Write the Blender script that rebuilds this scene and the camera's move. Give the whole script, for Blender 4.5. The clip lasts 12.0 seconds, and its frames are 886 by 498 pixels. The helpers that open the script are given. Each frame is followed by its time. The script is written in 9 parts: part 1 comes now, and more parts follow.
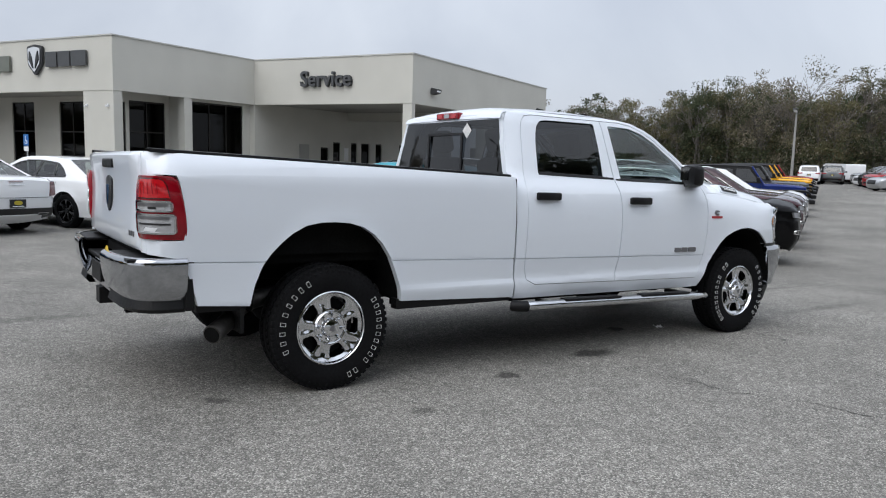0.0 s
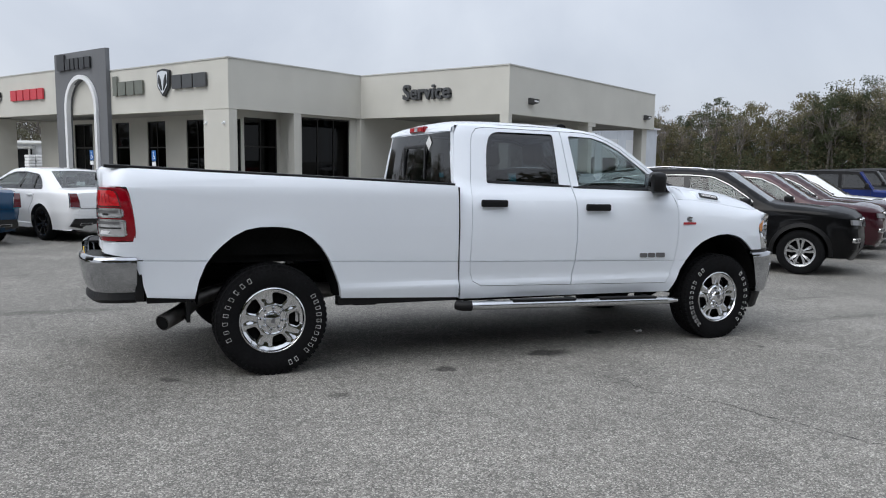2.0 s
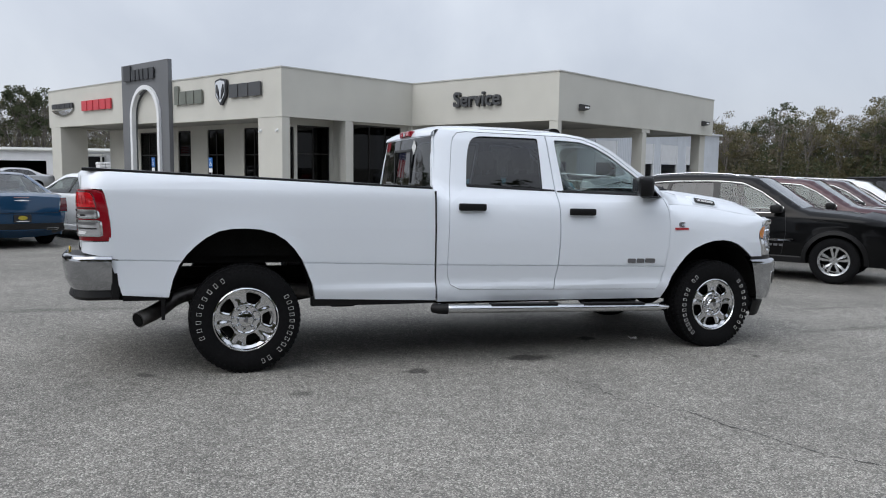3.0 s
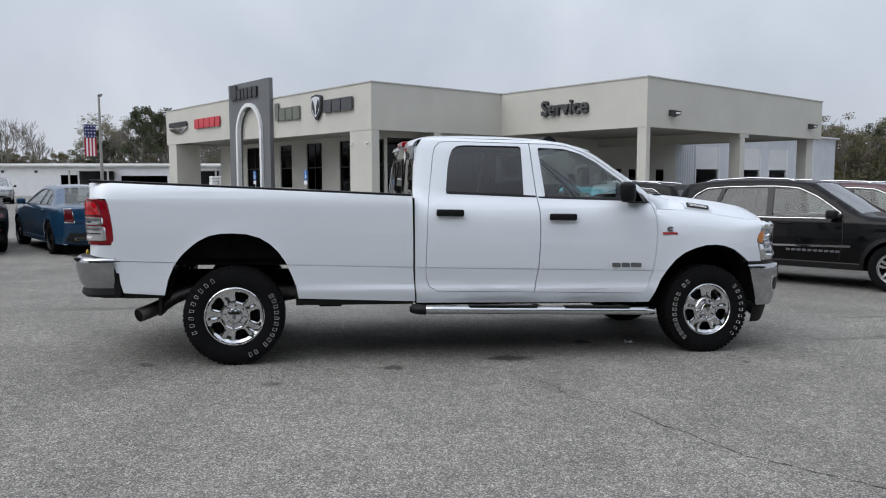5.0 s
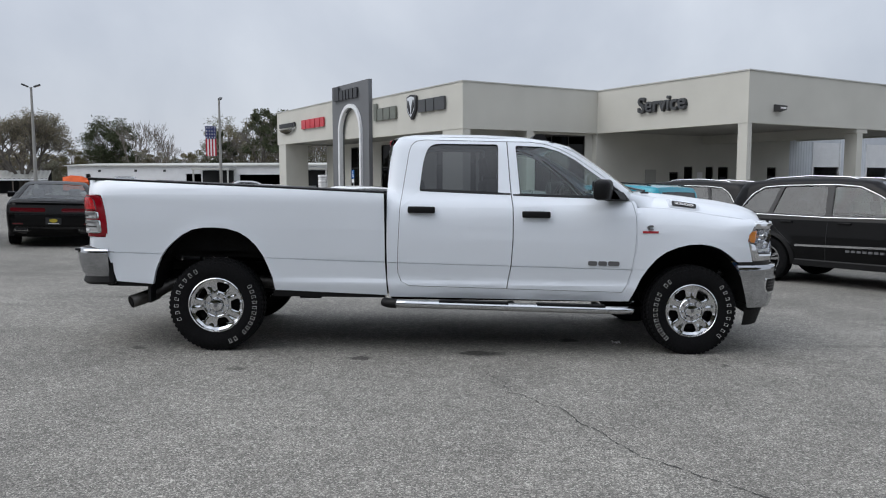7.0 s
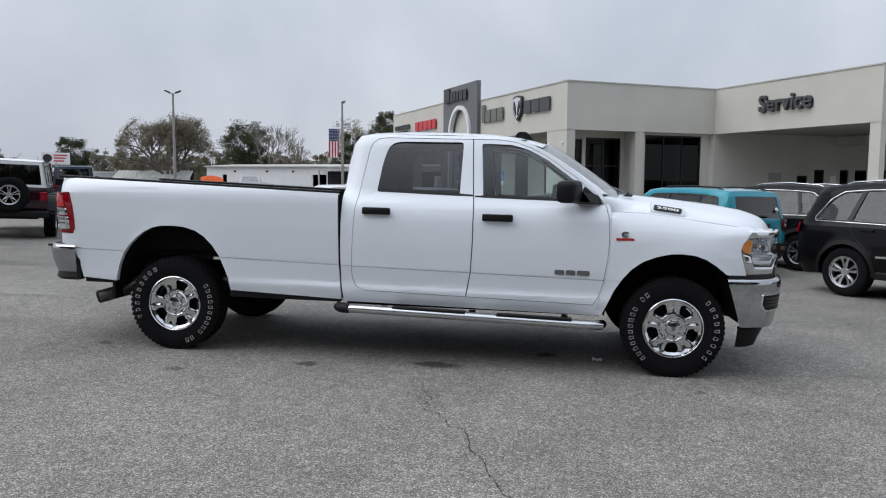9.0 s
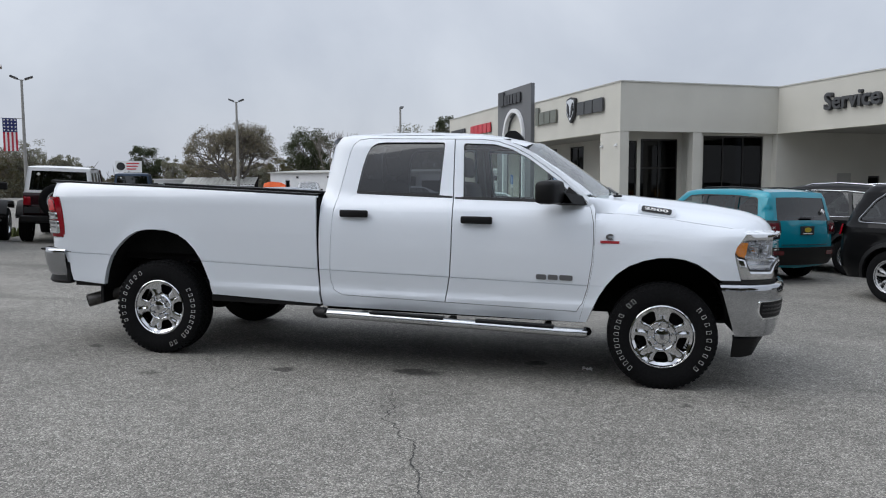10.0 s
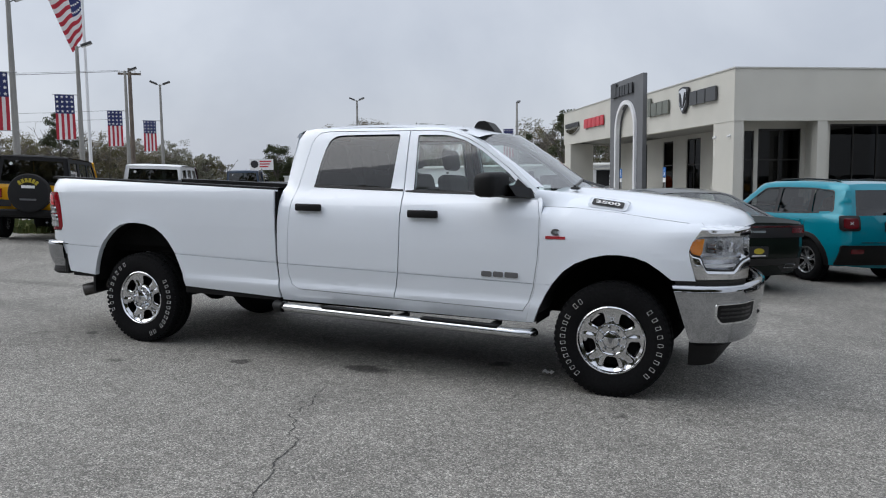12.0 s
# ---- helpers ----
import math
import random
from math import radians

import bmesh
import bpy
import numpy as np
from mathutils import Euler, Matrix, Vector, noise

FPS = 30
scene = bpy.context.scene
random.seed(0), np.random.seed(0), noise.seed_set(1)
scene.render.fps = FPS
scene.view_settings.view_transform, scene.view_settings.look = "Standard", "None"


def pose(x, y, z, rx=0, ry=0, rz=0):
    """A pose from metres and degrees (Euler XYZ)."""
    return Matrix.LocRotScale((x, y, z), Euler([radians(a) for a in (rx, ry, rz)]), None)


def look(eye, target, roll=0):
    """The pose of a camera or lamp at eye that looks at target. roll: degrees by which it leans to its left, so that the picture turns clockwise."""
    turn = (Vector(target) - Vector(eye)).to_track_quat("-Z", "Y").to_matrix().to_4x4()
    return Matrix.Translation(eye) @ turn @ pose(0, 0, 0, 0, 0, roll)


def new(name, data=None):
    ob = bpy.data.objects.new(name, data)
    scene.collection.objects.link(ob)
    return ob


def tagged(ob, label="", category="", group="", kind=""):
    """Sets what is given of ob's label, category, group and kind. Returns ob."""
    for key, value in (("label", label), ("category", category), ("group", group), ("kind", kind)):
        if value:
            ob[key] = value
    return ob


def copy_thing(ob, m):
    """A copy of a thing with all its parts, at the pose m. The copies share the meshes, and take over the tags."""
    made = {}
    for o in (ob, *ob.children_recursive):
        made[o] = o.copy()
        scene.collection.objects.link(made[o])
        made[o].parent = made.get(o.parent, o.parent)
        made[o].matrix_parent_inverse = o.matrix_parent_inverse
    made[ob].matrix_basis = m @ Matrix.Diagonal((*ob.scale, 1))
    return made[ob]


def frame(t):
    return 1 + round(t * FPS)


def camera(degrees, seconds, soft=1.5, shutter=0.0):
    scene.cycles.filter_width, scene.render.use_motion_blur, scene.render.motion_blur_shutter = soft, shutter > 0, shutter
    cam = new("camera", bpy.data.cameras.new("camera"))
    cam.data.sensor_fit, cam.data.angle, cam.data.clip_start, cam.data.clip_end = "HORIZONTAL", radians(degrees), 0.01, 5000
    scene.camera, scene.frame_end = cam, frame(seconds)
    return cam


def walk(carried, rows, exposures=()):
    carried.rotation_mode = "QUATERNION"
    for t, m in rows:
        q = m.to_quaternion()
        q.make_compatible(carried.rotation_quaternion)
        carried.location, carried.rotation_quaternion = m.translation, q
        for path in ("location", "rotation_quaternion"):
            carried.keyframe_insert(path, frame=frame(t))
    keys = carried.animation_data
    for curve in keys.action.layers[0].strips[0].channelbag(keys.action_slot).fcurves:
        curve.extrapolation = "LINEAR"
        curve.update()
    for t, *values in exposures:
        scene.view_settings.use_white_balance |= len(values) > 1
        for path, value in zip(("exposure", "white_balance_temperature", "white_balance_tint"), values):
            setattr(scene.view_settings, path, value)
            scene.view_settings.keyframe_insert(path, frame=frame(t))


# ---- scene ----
from mathutils.bvhtree import BVHTree
cam = camera(61.1, 12.0, soft=1.1)
PATH = [
    (0, (-2.064, -4.345, 1.541), (-0.958, -2.697, 1.294), 1.5),
    (0.5, (-1.812, -4.644, 1.536), (-0.78, -2.949, 1.292), 1.5),
    (1, (-1.626, -4.964, 1.549), (-0.665, -3.226, 1.309), 1.3),
    (1.5, (-1.387, -5.234, 1.563), (-0.496, -3.458, 1.33), 1.0),
    (2, (-1.091, -5.438, 1.576), (-0.273, -3.628, 1.348), 0.7),
    (2.5, (-0.793, -5.561, 1.563), (-0.05, -3.718, 1.343), 0.6),
    (3, (-0.465, -5.738, 1.557), (0.201, -3.864, 1.346), 0.7),
    (4.8, (0.462, -6.251, 1.545), (0.879, -4.304, 1.354), 0.1),
    (5, (0.501, -6.346, 1.543), (0.891, -4.393, 1.357), -0.1),
    (5.5, (0.684, -6.522, 1.55), (1.004, -4.556, 1.37), -0.6),
    (6, (0.977, -6.625, 1.547), (1.225, -4.648, 1.368), -0.8),
    (6.5, (1.324, -6.626, 1.543), (1.492, -4.641, 1.361), -0.6),
    (7, (1.734, -6.662, 1.533), (1.822, -4.673, 1.344), -0.1),
    (9, (3.219, -6.214, 1.516), (2.963, -4.238, 1.332), 0.3),
    (9.5, (3.567, -6.075, 1.508), (3.223, -4.112, 1.331), 0.0),
    (10, (3.884, -5.885, 1.489), (3.458, -3.939, 1.317), -0.2),
    (10.5, (4.225, -5.733, 1.48), (3.717, -3.806, 1.311), -0.4),
    (11, (4.578, -5.582, 1.483), (3.989, -3.678, 1.313), -0.5),
    (11.5, (4.861, -5.405, 1.471), (4.192, -3.528, 1.296), -0.6),
    (12, (5.197, -5.277, 1.459), (4.443, -3.434, 1.277), -0.6),
]
walk(cam, [(t, look(eye, target, roll)) for t, eye, target, roll in PATH], [(0, 0.11, 6250, 9), (3, 0.06, 6250, 9), (5.5, -0.05, 6250, 9), (9, -0.05, 6250, 9), (12, -0.07, 6250, 9)])


# ---- world, sun ----
world = bpy.data.worlds.new("overcast_sky")
scene.world = world
world.use_nodes = True
wn, wl = world.node_tree.nodes, world.node_tree.links
wn.clear()
SUN_AZ, SUN_EL = radians(200), radians(48)
sky = wn.new("ShaderNodeTexSky")
sky.sky_type = "NISHITA"
sky.sun_disc = False
sky.sun_elevation, sky.sun_rotation = SUN_EL, radians(90) - SUN_AZ
sky.air_density, sky.dust_density, sky.ozone_density = 1.0, 4.0, 1.0
sky_gain = wn.new("ShaderNodeMix")
sky_gain.data_type, sky_gain.blend_type = "RGBA", "MULTIPLY"
sky_gain.inputs[0].default_value = 1.0
sky_gain.inputs[7].default_value = (0.10, 0.10, 0.10, 1)
cloud = wn.new("ShaderNodeTexNoise")
cloud.inputs["Scale"].default_value, cloud.inputs["Detail"].default_value = 2.0, 7
cloud.inputs["Roughness"].default_value = 0.5
cloud.inputs["Distortion"].default_value = 0.3
ramp = wn.new("ShaderNodeValToRGB")
ramp.color_ramp.elements[0].position, ramp.color_ramp.elements[1].position = 0.36, 0.62
ramp.color_ramp.elements[0].color = (0.62, 0.65, 0.725, 1)
ramp.color_ramp.elements[1].color = (0.88, 0.905, 0.96, 1)
cover = wn.new("ShaderNodeMix")
cover.data_type = "RGBA"
cover.inputs[0].default_value = 0.80
back = wn.new("ShaderNodeBackground")
back.inputs["Strength"].default_value = 1.0
wout = wn.new("ShaderNodeOutputWorld")
wl.new(sky.outputs[0], sky_gain.inputs[6])
wl.new(sky_gain.outputs[2], cover.inputs[6])
wl.new(cloud.outputs[0], ramp.inputs[0])
wl.new(ramp.outputs[0], cover.inputs[7])
wl.new(cover.outputs[2], back.inputs[0])
# an overcast sky grows brighter towards the zenith
way, rise, lift = wn.new("ShaderNodeTexCoord"), wn.new("ShaderNodeSeparateXYZ"), wn.new("ShaderNodeMapRange")
lift.interpolation_type = "SMOOTHSTEP"
for slot, value in ((1, 0.40), (2, 1.0), (3, 1.0), (4, 1.95)):
    lift.inputs[slot].default_value = value
wl.new(way.outputs["Generated"], rise.inputs[0])
wl.new(rise.outputs[2], lift.inputs[0])
wl.new(lift.outputs[0], back.inputs["Strength"])
wl.new(back.outputs[0], wout.inputs[0])

sun = new("sun", bpy.data.lights.new("sun", "SUN"))
sun.data.energy, sun.data.angle, sun.data.color = 1.25, radians(60), (1.0, 0.985, 0.965)
sun.matrix_world = look((0, 0, 0), (-math.cos(SUN_AZ) * math.cos(SUN_EL), -math.sin(SUN_AZ) * math.cos(SUN_EL), -math.sin(SUN_EL)))
scene.view_settings.exposure = 0.0


# ---- materials ----
def material(name, colour, rough=0.5, metal=0.0, coat=0.0, grain=0.0, grain_scale=40.0, blot=0.0, blot_scale=2.0, bump=0.0, bump_scale=60.0, spec=0.5, rand=0.0, tint=None):
    """A surface with two scales of variation: fine grain and broad blotches."""
    m = bpy.data.materials.new(name)
    m.use_nodes = True
    n, l = m.node_tree.nodes, m.node_tree.links
    b = n["Principled BSDF"]
    b.inputs["Base Color"].default_value = (*colour, 1)
    b.inputs["Roughness"].default_value, b.inputs["Metallic"].default_value = rough, metal
    b.inputs["Coat Weight"].default_value, b.inputs["Coat Roughness"].default_value = coat, 0.03
    b.inputs["Specular IOR Level"].default_value = spec
    co = n.new("ShaderNodeTexCoord")
    last = None
    if blot or grain or rand:
        base = n.new("ShaderNodeRGB")
        base.outputs[0].default_value = (*colour, 1)
        last = base.outputs[0]
        for amount, scale, detail in ((blot, blot_scale, 5), (grain, grain_scale, 3)):
            if not amount:
                continue
            t = n.new("ShaderNodeTexNoise")
            t.inputs["Scale"].default_value, t.inputs["Detail"].default_value = scale, detail
            l.new(co.outputs["Object"], t.inputs["Vector"])
            r = n.new("ShaderNodeMapRange")
            r.inputs[1].default_value, r.inputs[2].default_value = 0.3, 0.7
            r.inputs[3].default_value, r.inputs[4].default_value = 1 - amount, 1 + amount
            l.new(t.outputs[0], r.inputs[0])
            x = n.new("ShaderNodeMix")
            x.data_type, x.blend_type = "RGBA", "MULTIPLY"
            x.inputs[0].default_value = 1
            l.new(last, x.inputs[6])
            l.new(r.outputs[0], x.inputs[7])
            last = x.outputs[2]
        if rand:
            info = n.new("ShaderNodeNewGeometry")
            r = n.new("ShaderNodeMapRange")
            r.inputs[3].default_value, r.inputs[4].default_value = 1 - rand, 1 + rand
            l.new(info.outputs["Random Per Island"], r.inputs[0])
            x = n.new("ShaderNodeMix")
            x.data_type, x.blend_type = "RGBA", "MULTIPLY"
            x.inputs[0].default_value = 1
            l.new(last, x.inputs[6])
            l.new(r.outputs[0], x.inputs[7])
            last = x.outputs[2]
            if tint:
                y = n.new("ShaderNodeMix")
                y.data_type = "RGBA"
                y.inputs[7].default_value = (*tint, 1)
                w = n.new("ShaderNodeMath")
                w.operation = "FRACT"
                k = n.new("ShaderNodeMath")
                k.operation = "MULTIPLY"
                k.inputs[1].default_value = 7.31
                l.new(info.outputs["Random Per Island"], k.inputs[0])
                l.new(k.outputs[0], w.inputs[0])
                l.new(w.outputs[0], y.inputs[0])
                l.new(last, y.inputs[6])
                last = y.outputs[2]
        l.new(last, b.inputs["Base Color"])
    if bump:
        t = n.new("ShaderNodeTexNoise")
        t.inputs["Scale"].default_value, t.inputs["Detail"].default_value = bump_scale, 4
        l.new(co.outputs["Object"], t.inputs["Vector"])
        u = n.new("ShaderNodeBump")
        u.inputs["Strength"].default_value, u.inputs["Distance"].default_value = bump, 0.01
        l.new(t.outputs[0], u.inputs["Height"])
        l.new(u.outputs[0], b.inputs["Normal"])
    return m


def glass(name, tint, gloss=1.0, ior=1.5):
    """A tinted pane: clear by its tint, mirror-like by its gloss, which rises towards grazing views from either side."""
    m = bpy.data.materials.new(name)
    m.use_nodes = True
    n, l = m.node_tree.nodes, m.node_tree.links
    n.clear()
    t, g, f, mix, o = n.new("ShaderNodeBsdfTransparent"), n.new("ShaderNodeBsdfGlossy"), n.new("ShaderNodeLayerWeight"), n.new("ShaderNodeMixShader"), n.new("ShaderNodeOutputMaterial")
    t.inputs[0].default_value = (*tint, 1)
    g.inputs["Roughness"].default_value = 0.015
    g.inputs[0].default_value = (gloss, gloss, gloss, 1)
    f.inputs["Blend"].default_value = 0.5
    r0 = ((ior - 1) / (ior + 1)) ** 2
    r0 = 2 * r0 / (1 + r0)
    power, scale = n.new("ShaderNodeMath"), n.new("ShaderNodeMath")
    power.operation, scale.operation = "POWER", "MULTIPLY_ADD"
    power.inputs[1].default_value = 5.0
    scale.inputs[1].default_value, scale.inputs[2].default_value = 1 - r0, r0
    l.new(f.outputs["Facing"], power.inputs[0])
    l.new(power.outputs[0], scale.inputs[0])
    l.new(scale.outputs[0], mix.inputs[0])
    l.new(t.outputs[0], mix.inputs[1])
    l.new(g.outputs[0], mix.inputs[2])
    l.new(mix.outputs[0], o.inputs[0])
    return m


def asphalt(stains):
    """Worn grey asphalt with pale stone chips, broad patches, fine relief and oil spots."""
    m = bpy.data.materials.new("worn_asphalt")
    m.use_nodes = True
    n, l = m.node_tree.nodes, m.node_tree.links
    b = n["Principled BSDF"]
    b.inputs["Roughness"].default_value = 0.85
    b.inputs["Specular IOR Level"].default_value = 0.3
    co = n.new("ShaderNodeTexCoord")

    def mul(a, c):
        x = n.new("ShaderNodeMix")
        x.data_type, x.blend_type = "RGBA", "MULTIPLY"
        x.inputs[0].default_value = 1
        l.new(a, x.inputs[6])
        l.new(c, x.inputs[7])
        return x.outputs[2]

    def rng(a, i0, i1, o0, o1):
        r = n.new("ShaderNodeMapRange")
        for k, v in enumerate((i0, i1, o0, o1)):
            r.inputs[k + 1].default_value = v
        l.new(a, r.inputs[0])
        return r.outputs[0]

    def noise_at(scale, detail=4, rough=0.55):
        t = n.new("ShaderNodeTexNoise")
        t.inputs["Scale"].default_value, t.inputs["Detail"].default_value, t.inputs["Roughness"].default_value = scale, detail, rough
        l.new(co.outputs["Object"], t.inputs["Vector"])
        return t.outputs[0]

    v = n.new("ShaderNodeTexVoronoi")
    v.inputs["Scale"].default_value = 118
    l.new(co.outputs["Object"], v.inputs["Vector"])
    chip = n.new("ShaderNodeValToRGB")
    e = chip.color_ramp.elements
    e[0].position, e[0].color = 0.0, (0.114, 0.109, 0.099, 1)
    e[1].position, e[1].color = 1.0, (0.47, 0.452, 0.408, 1)
    a = chip.color_ramp.elements.new(0.45)
    a.color = (0.198, 0.190, 0.171, 1)
    a = chip.color_ramp.elements.new(0.8)
    a.color = (0.298, 0.285, 0.257, 1)
    sep = n.new("ShaderNodeSeparateColor")
    l.new(v.outputs["Color"], sep.inputs[0])
    l.new(sep.outputs[0], chip.inputs[0])
    pits = rng(v.outputs["Distance"], 0.25, 0.75, 1.02, 0.66)
    col = mul(chip.outputs[0], pits)
    col = mul(col, rng(noise_at(0.22, 5, 0.6), 0.3, 0.7, 0.78, 1.26))
    col = mul(col, rng(noise_at(1.3, 5, 0.6), 0.3, 0.7, 0.86, 1.14))
    col = mul(col, rng(noise_at(14, 3), 0.3, 0.7, 0.84, 1.16))
    wob = n.new("ShaderNodeVectorMath")
    wob.operation = "ADD"
    wn2 = n.new("ShaderNodeTexNoise")
    wn2.inputs["Scale"].default_value = 9
    l.new(co.outputs["Object"], wn2.inputs["Vector"])
    wsc = n.new("ShaderNodeVectorMath")
    wsc.operation = "SCALE"
    wsc.inputs["Scale"].default_value = 0.16
    l.new(wn2.outputs["Color"], wsc.inputs[0])
    l.new(co.outputs["Object"], wob.inputs[0])
    l.new(wsc.outputs[0], wob.inputs[1])
    for x, y, rx, ry, dark in stains:
        d = n.new("ShaderNodeVectorMath")
        d.operation = "SUBTRACT"
        d.inputs[1].default_value = (x + 0.08, y + 0.08, 0)
        l.new(wob.outputs[0], d.inputs[0])
        s = n.new("ShaderNodeVectorMath")
        s.operation = "MULTIPLY"
        s.inputs[1].default_value = (1 / rx, 1 / ry, 0)
        l.new(d.outputs[0], s.inputs[0])
        q = n.new("ShaderNodeVectorMath")
        q.operation = "LENGTH"
        l.new(s.outputs[0], q.inputs[0])
        col = mul(col, rng(q.outputs["Value"], 0.55, 1.15, dark, 1.0))
    l.new(col, b.inputs["Base Color"])
    u = n.new("ShaderNodeBump")
    u.inputs["Strength"].default_value, u.inputs["Distance"].default_value = 0.6, 0.005
    l.new(v.outputs["Distance"], u.inputs["Height"])
    u.invert = True
    l.new(u.outputs[0], b.inputs["Normal"])
    return m


M = {}
M["white_paint"] = material("white_paint", (0.752, 0.795, 0.852), 0.35, coat=1.0, blot=0.012, blot_scale=1.2, bump=0.004, bump_scale=300)
M["chrome"] = material("chrome", (0.66, 0.67, 0.685), 0.05, 1.0, bump=0.01, bump_scale=25)
M["bumper_chrome"] = material("bumper_chrome", (0.43, 0.44, 0.46), 0.04, 1.0, blot=0.02, blot_scale=6)
M["polished_steel"] = material("polished_steel", (0.60, 0.61, 0.62), 0.16, 1.0, bump=0.01, bump_scale=40)
M["black_plastic"] = material("black_plastic", (0.005, 0.005, 0.0055), 0.5, spec=0.26, grain=0.2, grain_scale=300, bump=0.15, bump_scale=500)
M["dark_trim"] = material("dark_trim", (0.012, 0.012, 0.013), 0.35)
M["rubber"] = material("tyre_rubber", (0.006, 0.0062, 0.0068), 0.85, spec=0.13, grain=0.25, grain_scale=60, blot=0.2, blot_scale=7, bump=0.1, bump_scale=200)
M["tyre_letter"] = material("tyre_letter", (0.60, 0.60, 0.59), 0.6, grain=0.1, grain_scale=80)
M["underbody"] = material("underbody", (0.005, 0.005, 0.005), 0.9, spec=0.15, blot=0.3, blot_scale=6, grain=0.3, grain_scale=80)
M["crack"] = material("crack_dirt", (0.046, 0.045, 0.042), 0.9, grain=0.4, grain_scale=60)
M["exhaust"] = material("exhaust_steel", (0.10, 0.095, 0.09), 0.45, 0.8, blot=0.3, blot_scale=20)
M["glass_clear"] = glass("glass_clear", (0.72, 0.81, 0.79), 1.0)
M["glass_windscreen"] = glass("glass_windscreen", (0.62, 0.68, 0.67), 1.0, 2.1)
M["glass_privacy"] = glass("glass_privacy", (0.105, 0.115, 0.125), 0.9)
M["glass_dark"] = glass("glass_dark", (0.055, 0.06, 0.065))
M["glass_lens"] = glass("glass_lens", (0.92, 0.93, 0.95))
M["glass_shop"] = glass("glass_shop", (0.058, 0.063, 0.068), 0.2)
M["red_lens"] = material("red_lens", (0.24, 0.002, 0.009), 0.12, coat=0.35, spec=0.35, blot=0.08, blot_scale=30)
M["red_lens_bright"] = material("red_lens_bright", (0.50, 0.008, 0.014), 0.12, coat=1.0, grain=0.2, grain_scale=60)
M["red_lens_deep"] = material("red_lens_deep", (0.075, 0.002, 0.004), 0.12, coat=1.0, grain=0.25, grain_scale=120)
M["amber_lens"] = material("amber_lens", (0.85, 0.27, 0.015), 0.15, coat=1.0, grain=0.15, grain_scale=150)
M["clear_reflector"] = material("clear_reflector", (0.62, 0.63, 0.645), 0.15, 0.6, bump=0.2, bump_scale=120)
M["lamp_reflector"] = material("lamp_reflector", (0.60, 0.61, 0.63), 0.16, 0.85, bump=0.15, bump_scale=90)
M["seat_cloth"] = material("seat_cloth", (0.05, 0.052, 0.056), 0.9, grain=0.2, grain_scale=200)
M["interior"] = material("interior_plastic", (0.03, 0.03, 0.032), 0.6, grain=0.2, grain_scale=200)
M["badge_red"] = material("badge_red", (0.40, 0.03, 0.04), 0.3)
M["badge_grey"] = material("badge_grey", (0.22, 0.22, 0.23), 0.3, 0.8)
M["sticker"] = material("sticker_paper", (0.75, 0.75, 0.74), 0.6, grain=0.1, grain_scale=60)
M["yellow_tag"] = material("yellow_tag", (0.70, 0.48, 0.03), 0.5)
M["stucco"] = material("cream_stucco", (0.545, 0.535, 0.485), 0.9, blot=0.05, blot_scale=0.5, grain=0.05, grain_scale=60, bump=0.35, bump_scale=120)
# stucco darkened in its colour to carry the shade under the roof edges
M["stucco_dimmed"] = material("painted_soffit", (0.36, 0.355, 0.33), 0.9, blot=0.05, blot_scale=0.6, grain=0.03, grain_scale=40)
M["stucco_grey"] = material("grey_stucco", (0.145, 0.15, 0.158), 0.85, blot=0.06, blot_scale=0.5, grain=0.06, grain_scale=60, bump=0.3, bump_scale=120)
M["coping"] = material("metal_coping", (0.50, 0.50, 0.47), 0.5, 0.3, blot=0.06, blot_scale=1)
M["white_metal"] = material("white_painted_metal", (0.72, 0.73, 0.74), 0.45, blot=0.04, blot_scale=1.5)
M["shed_metal"] = material("shed_metal", (0.60, 0.63, 0.67), 0.5, 0.1, blot=0.06, blot_scale=0.8, grain=0.03, grain_scale=20)
M["dark_frame"] = material("dark_bronze_frame", (0.02, 0.019, 0.018), 0.4, 0.5)
# near-black wall colour that stands for unlit depth
M["shade_tone"] = material("dim_interior", (0.02, 0.021, 0.023), 0.9, blot=0.3, blot_scale=0.7)
M["sign_grey"] = material("sign_grey_metal", (0.075, 0.078, 0.082), 0.45, 0.3, blot=0.05, blot_scale=3)
M["sign_olive"] = material("sign_olive", (0.16, 0.17, 0.145), 0.4, 0.3, blot=0.08, blot_scale=3)
M["sign_red"] = material("sign_red", (0.52, 0.035, 0.05), 0.4, blot=0.05, blot_scale=3)
M["sign_black"] = material("sign_black", (0.02, 0.021, 0.024), 0.4)
M["blue_sign"] = material("blue_sign", (0.02, 0.13, 0.40), 0.4)
M["white_sign"] = material("white_sign", (0.8, 0.8, 0.8), 0.5, grain=0.04, grain_scale=30)
M["concrete"] = material("pale_concrete", (0.42, 0.41, 0.385), 0.85, blot=0.10, blot_scale=1.2, grain=0.10, grain_scale=50, bump=0.3, bump_scale=80)
M["galvanised"] = material("galvanised_steel", (0.36, 0.37, 0.38), 0.5, 0.6, blot=0.1, blot_scale=4)
M["wood_pole"] = material("weathered_wood", (0.14, 0.115, 0.095), 0.9, blot=0.2, blot_scale=2, grain=0.25, grain_scale=30)
M["lamp_head"] = material("lamp_head", (0.06, 0.06, 0.062), 0.5, 0.4)


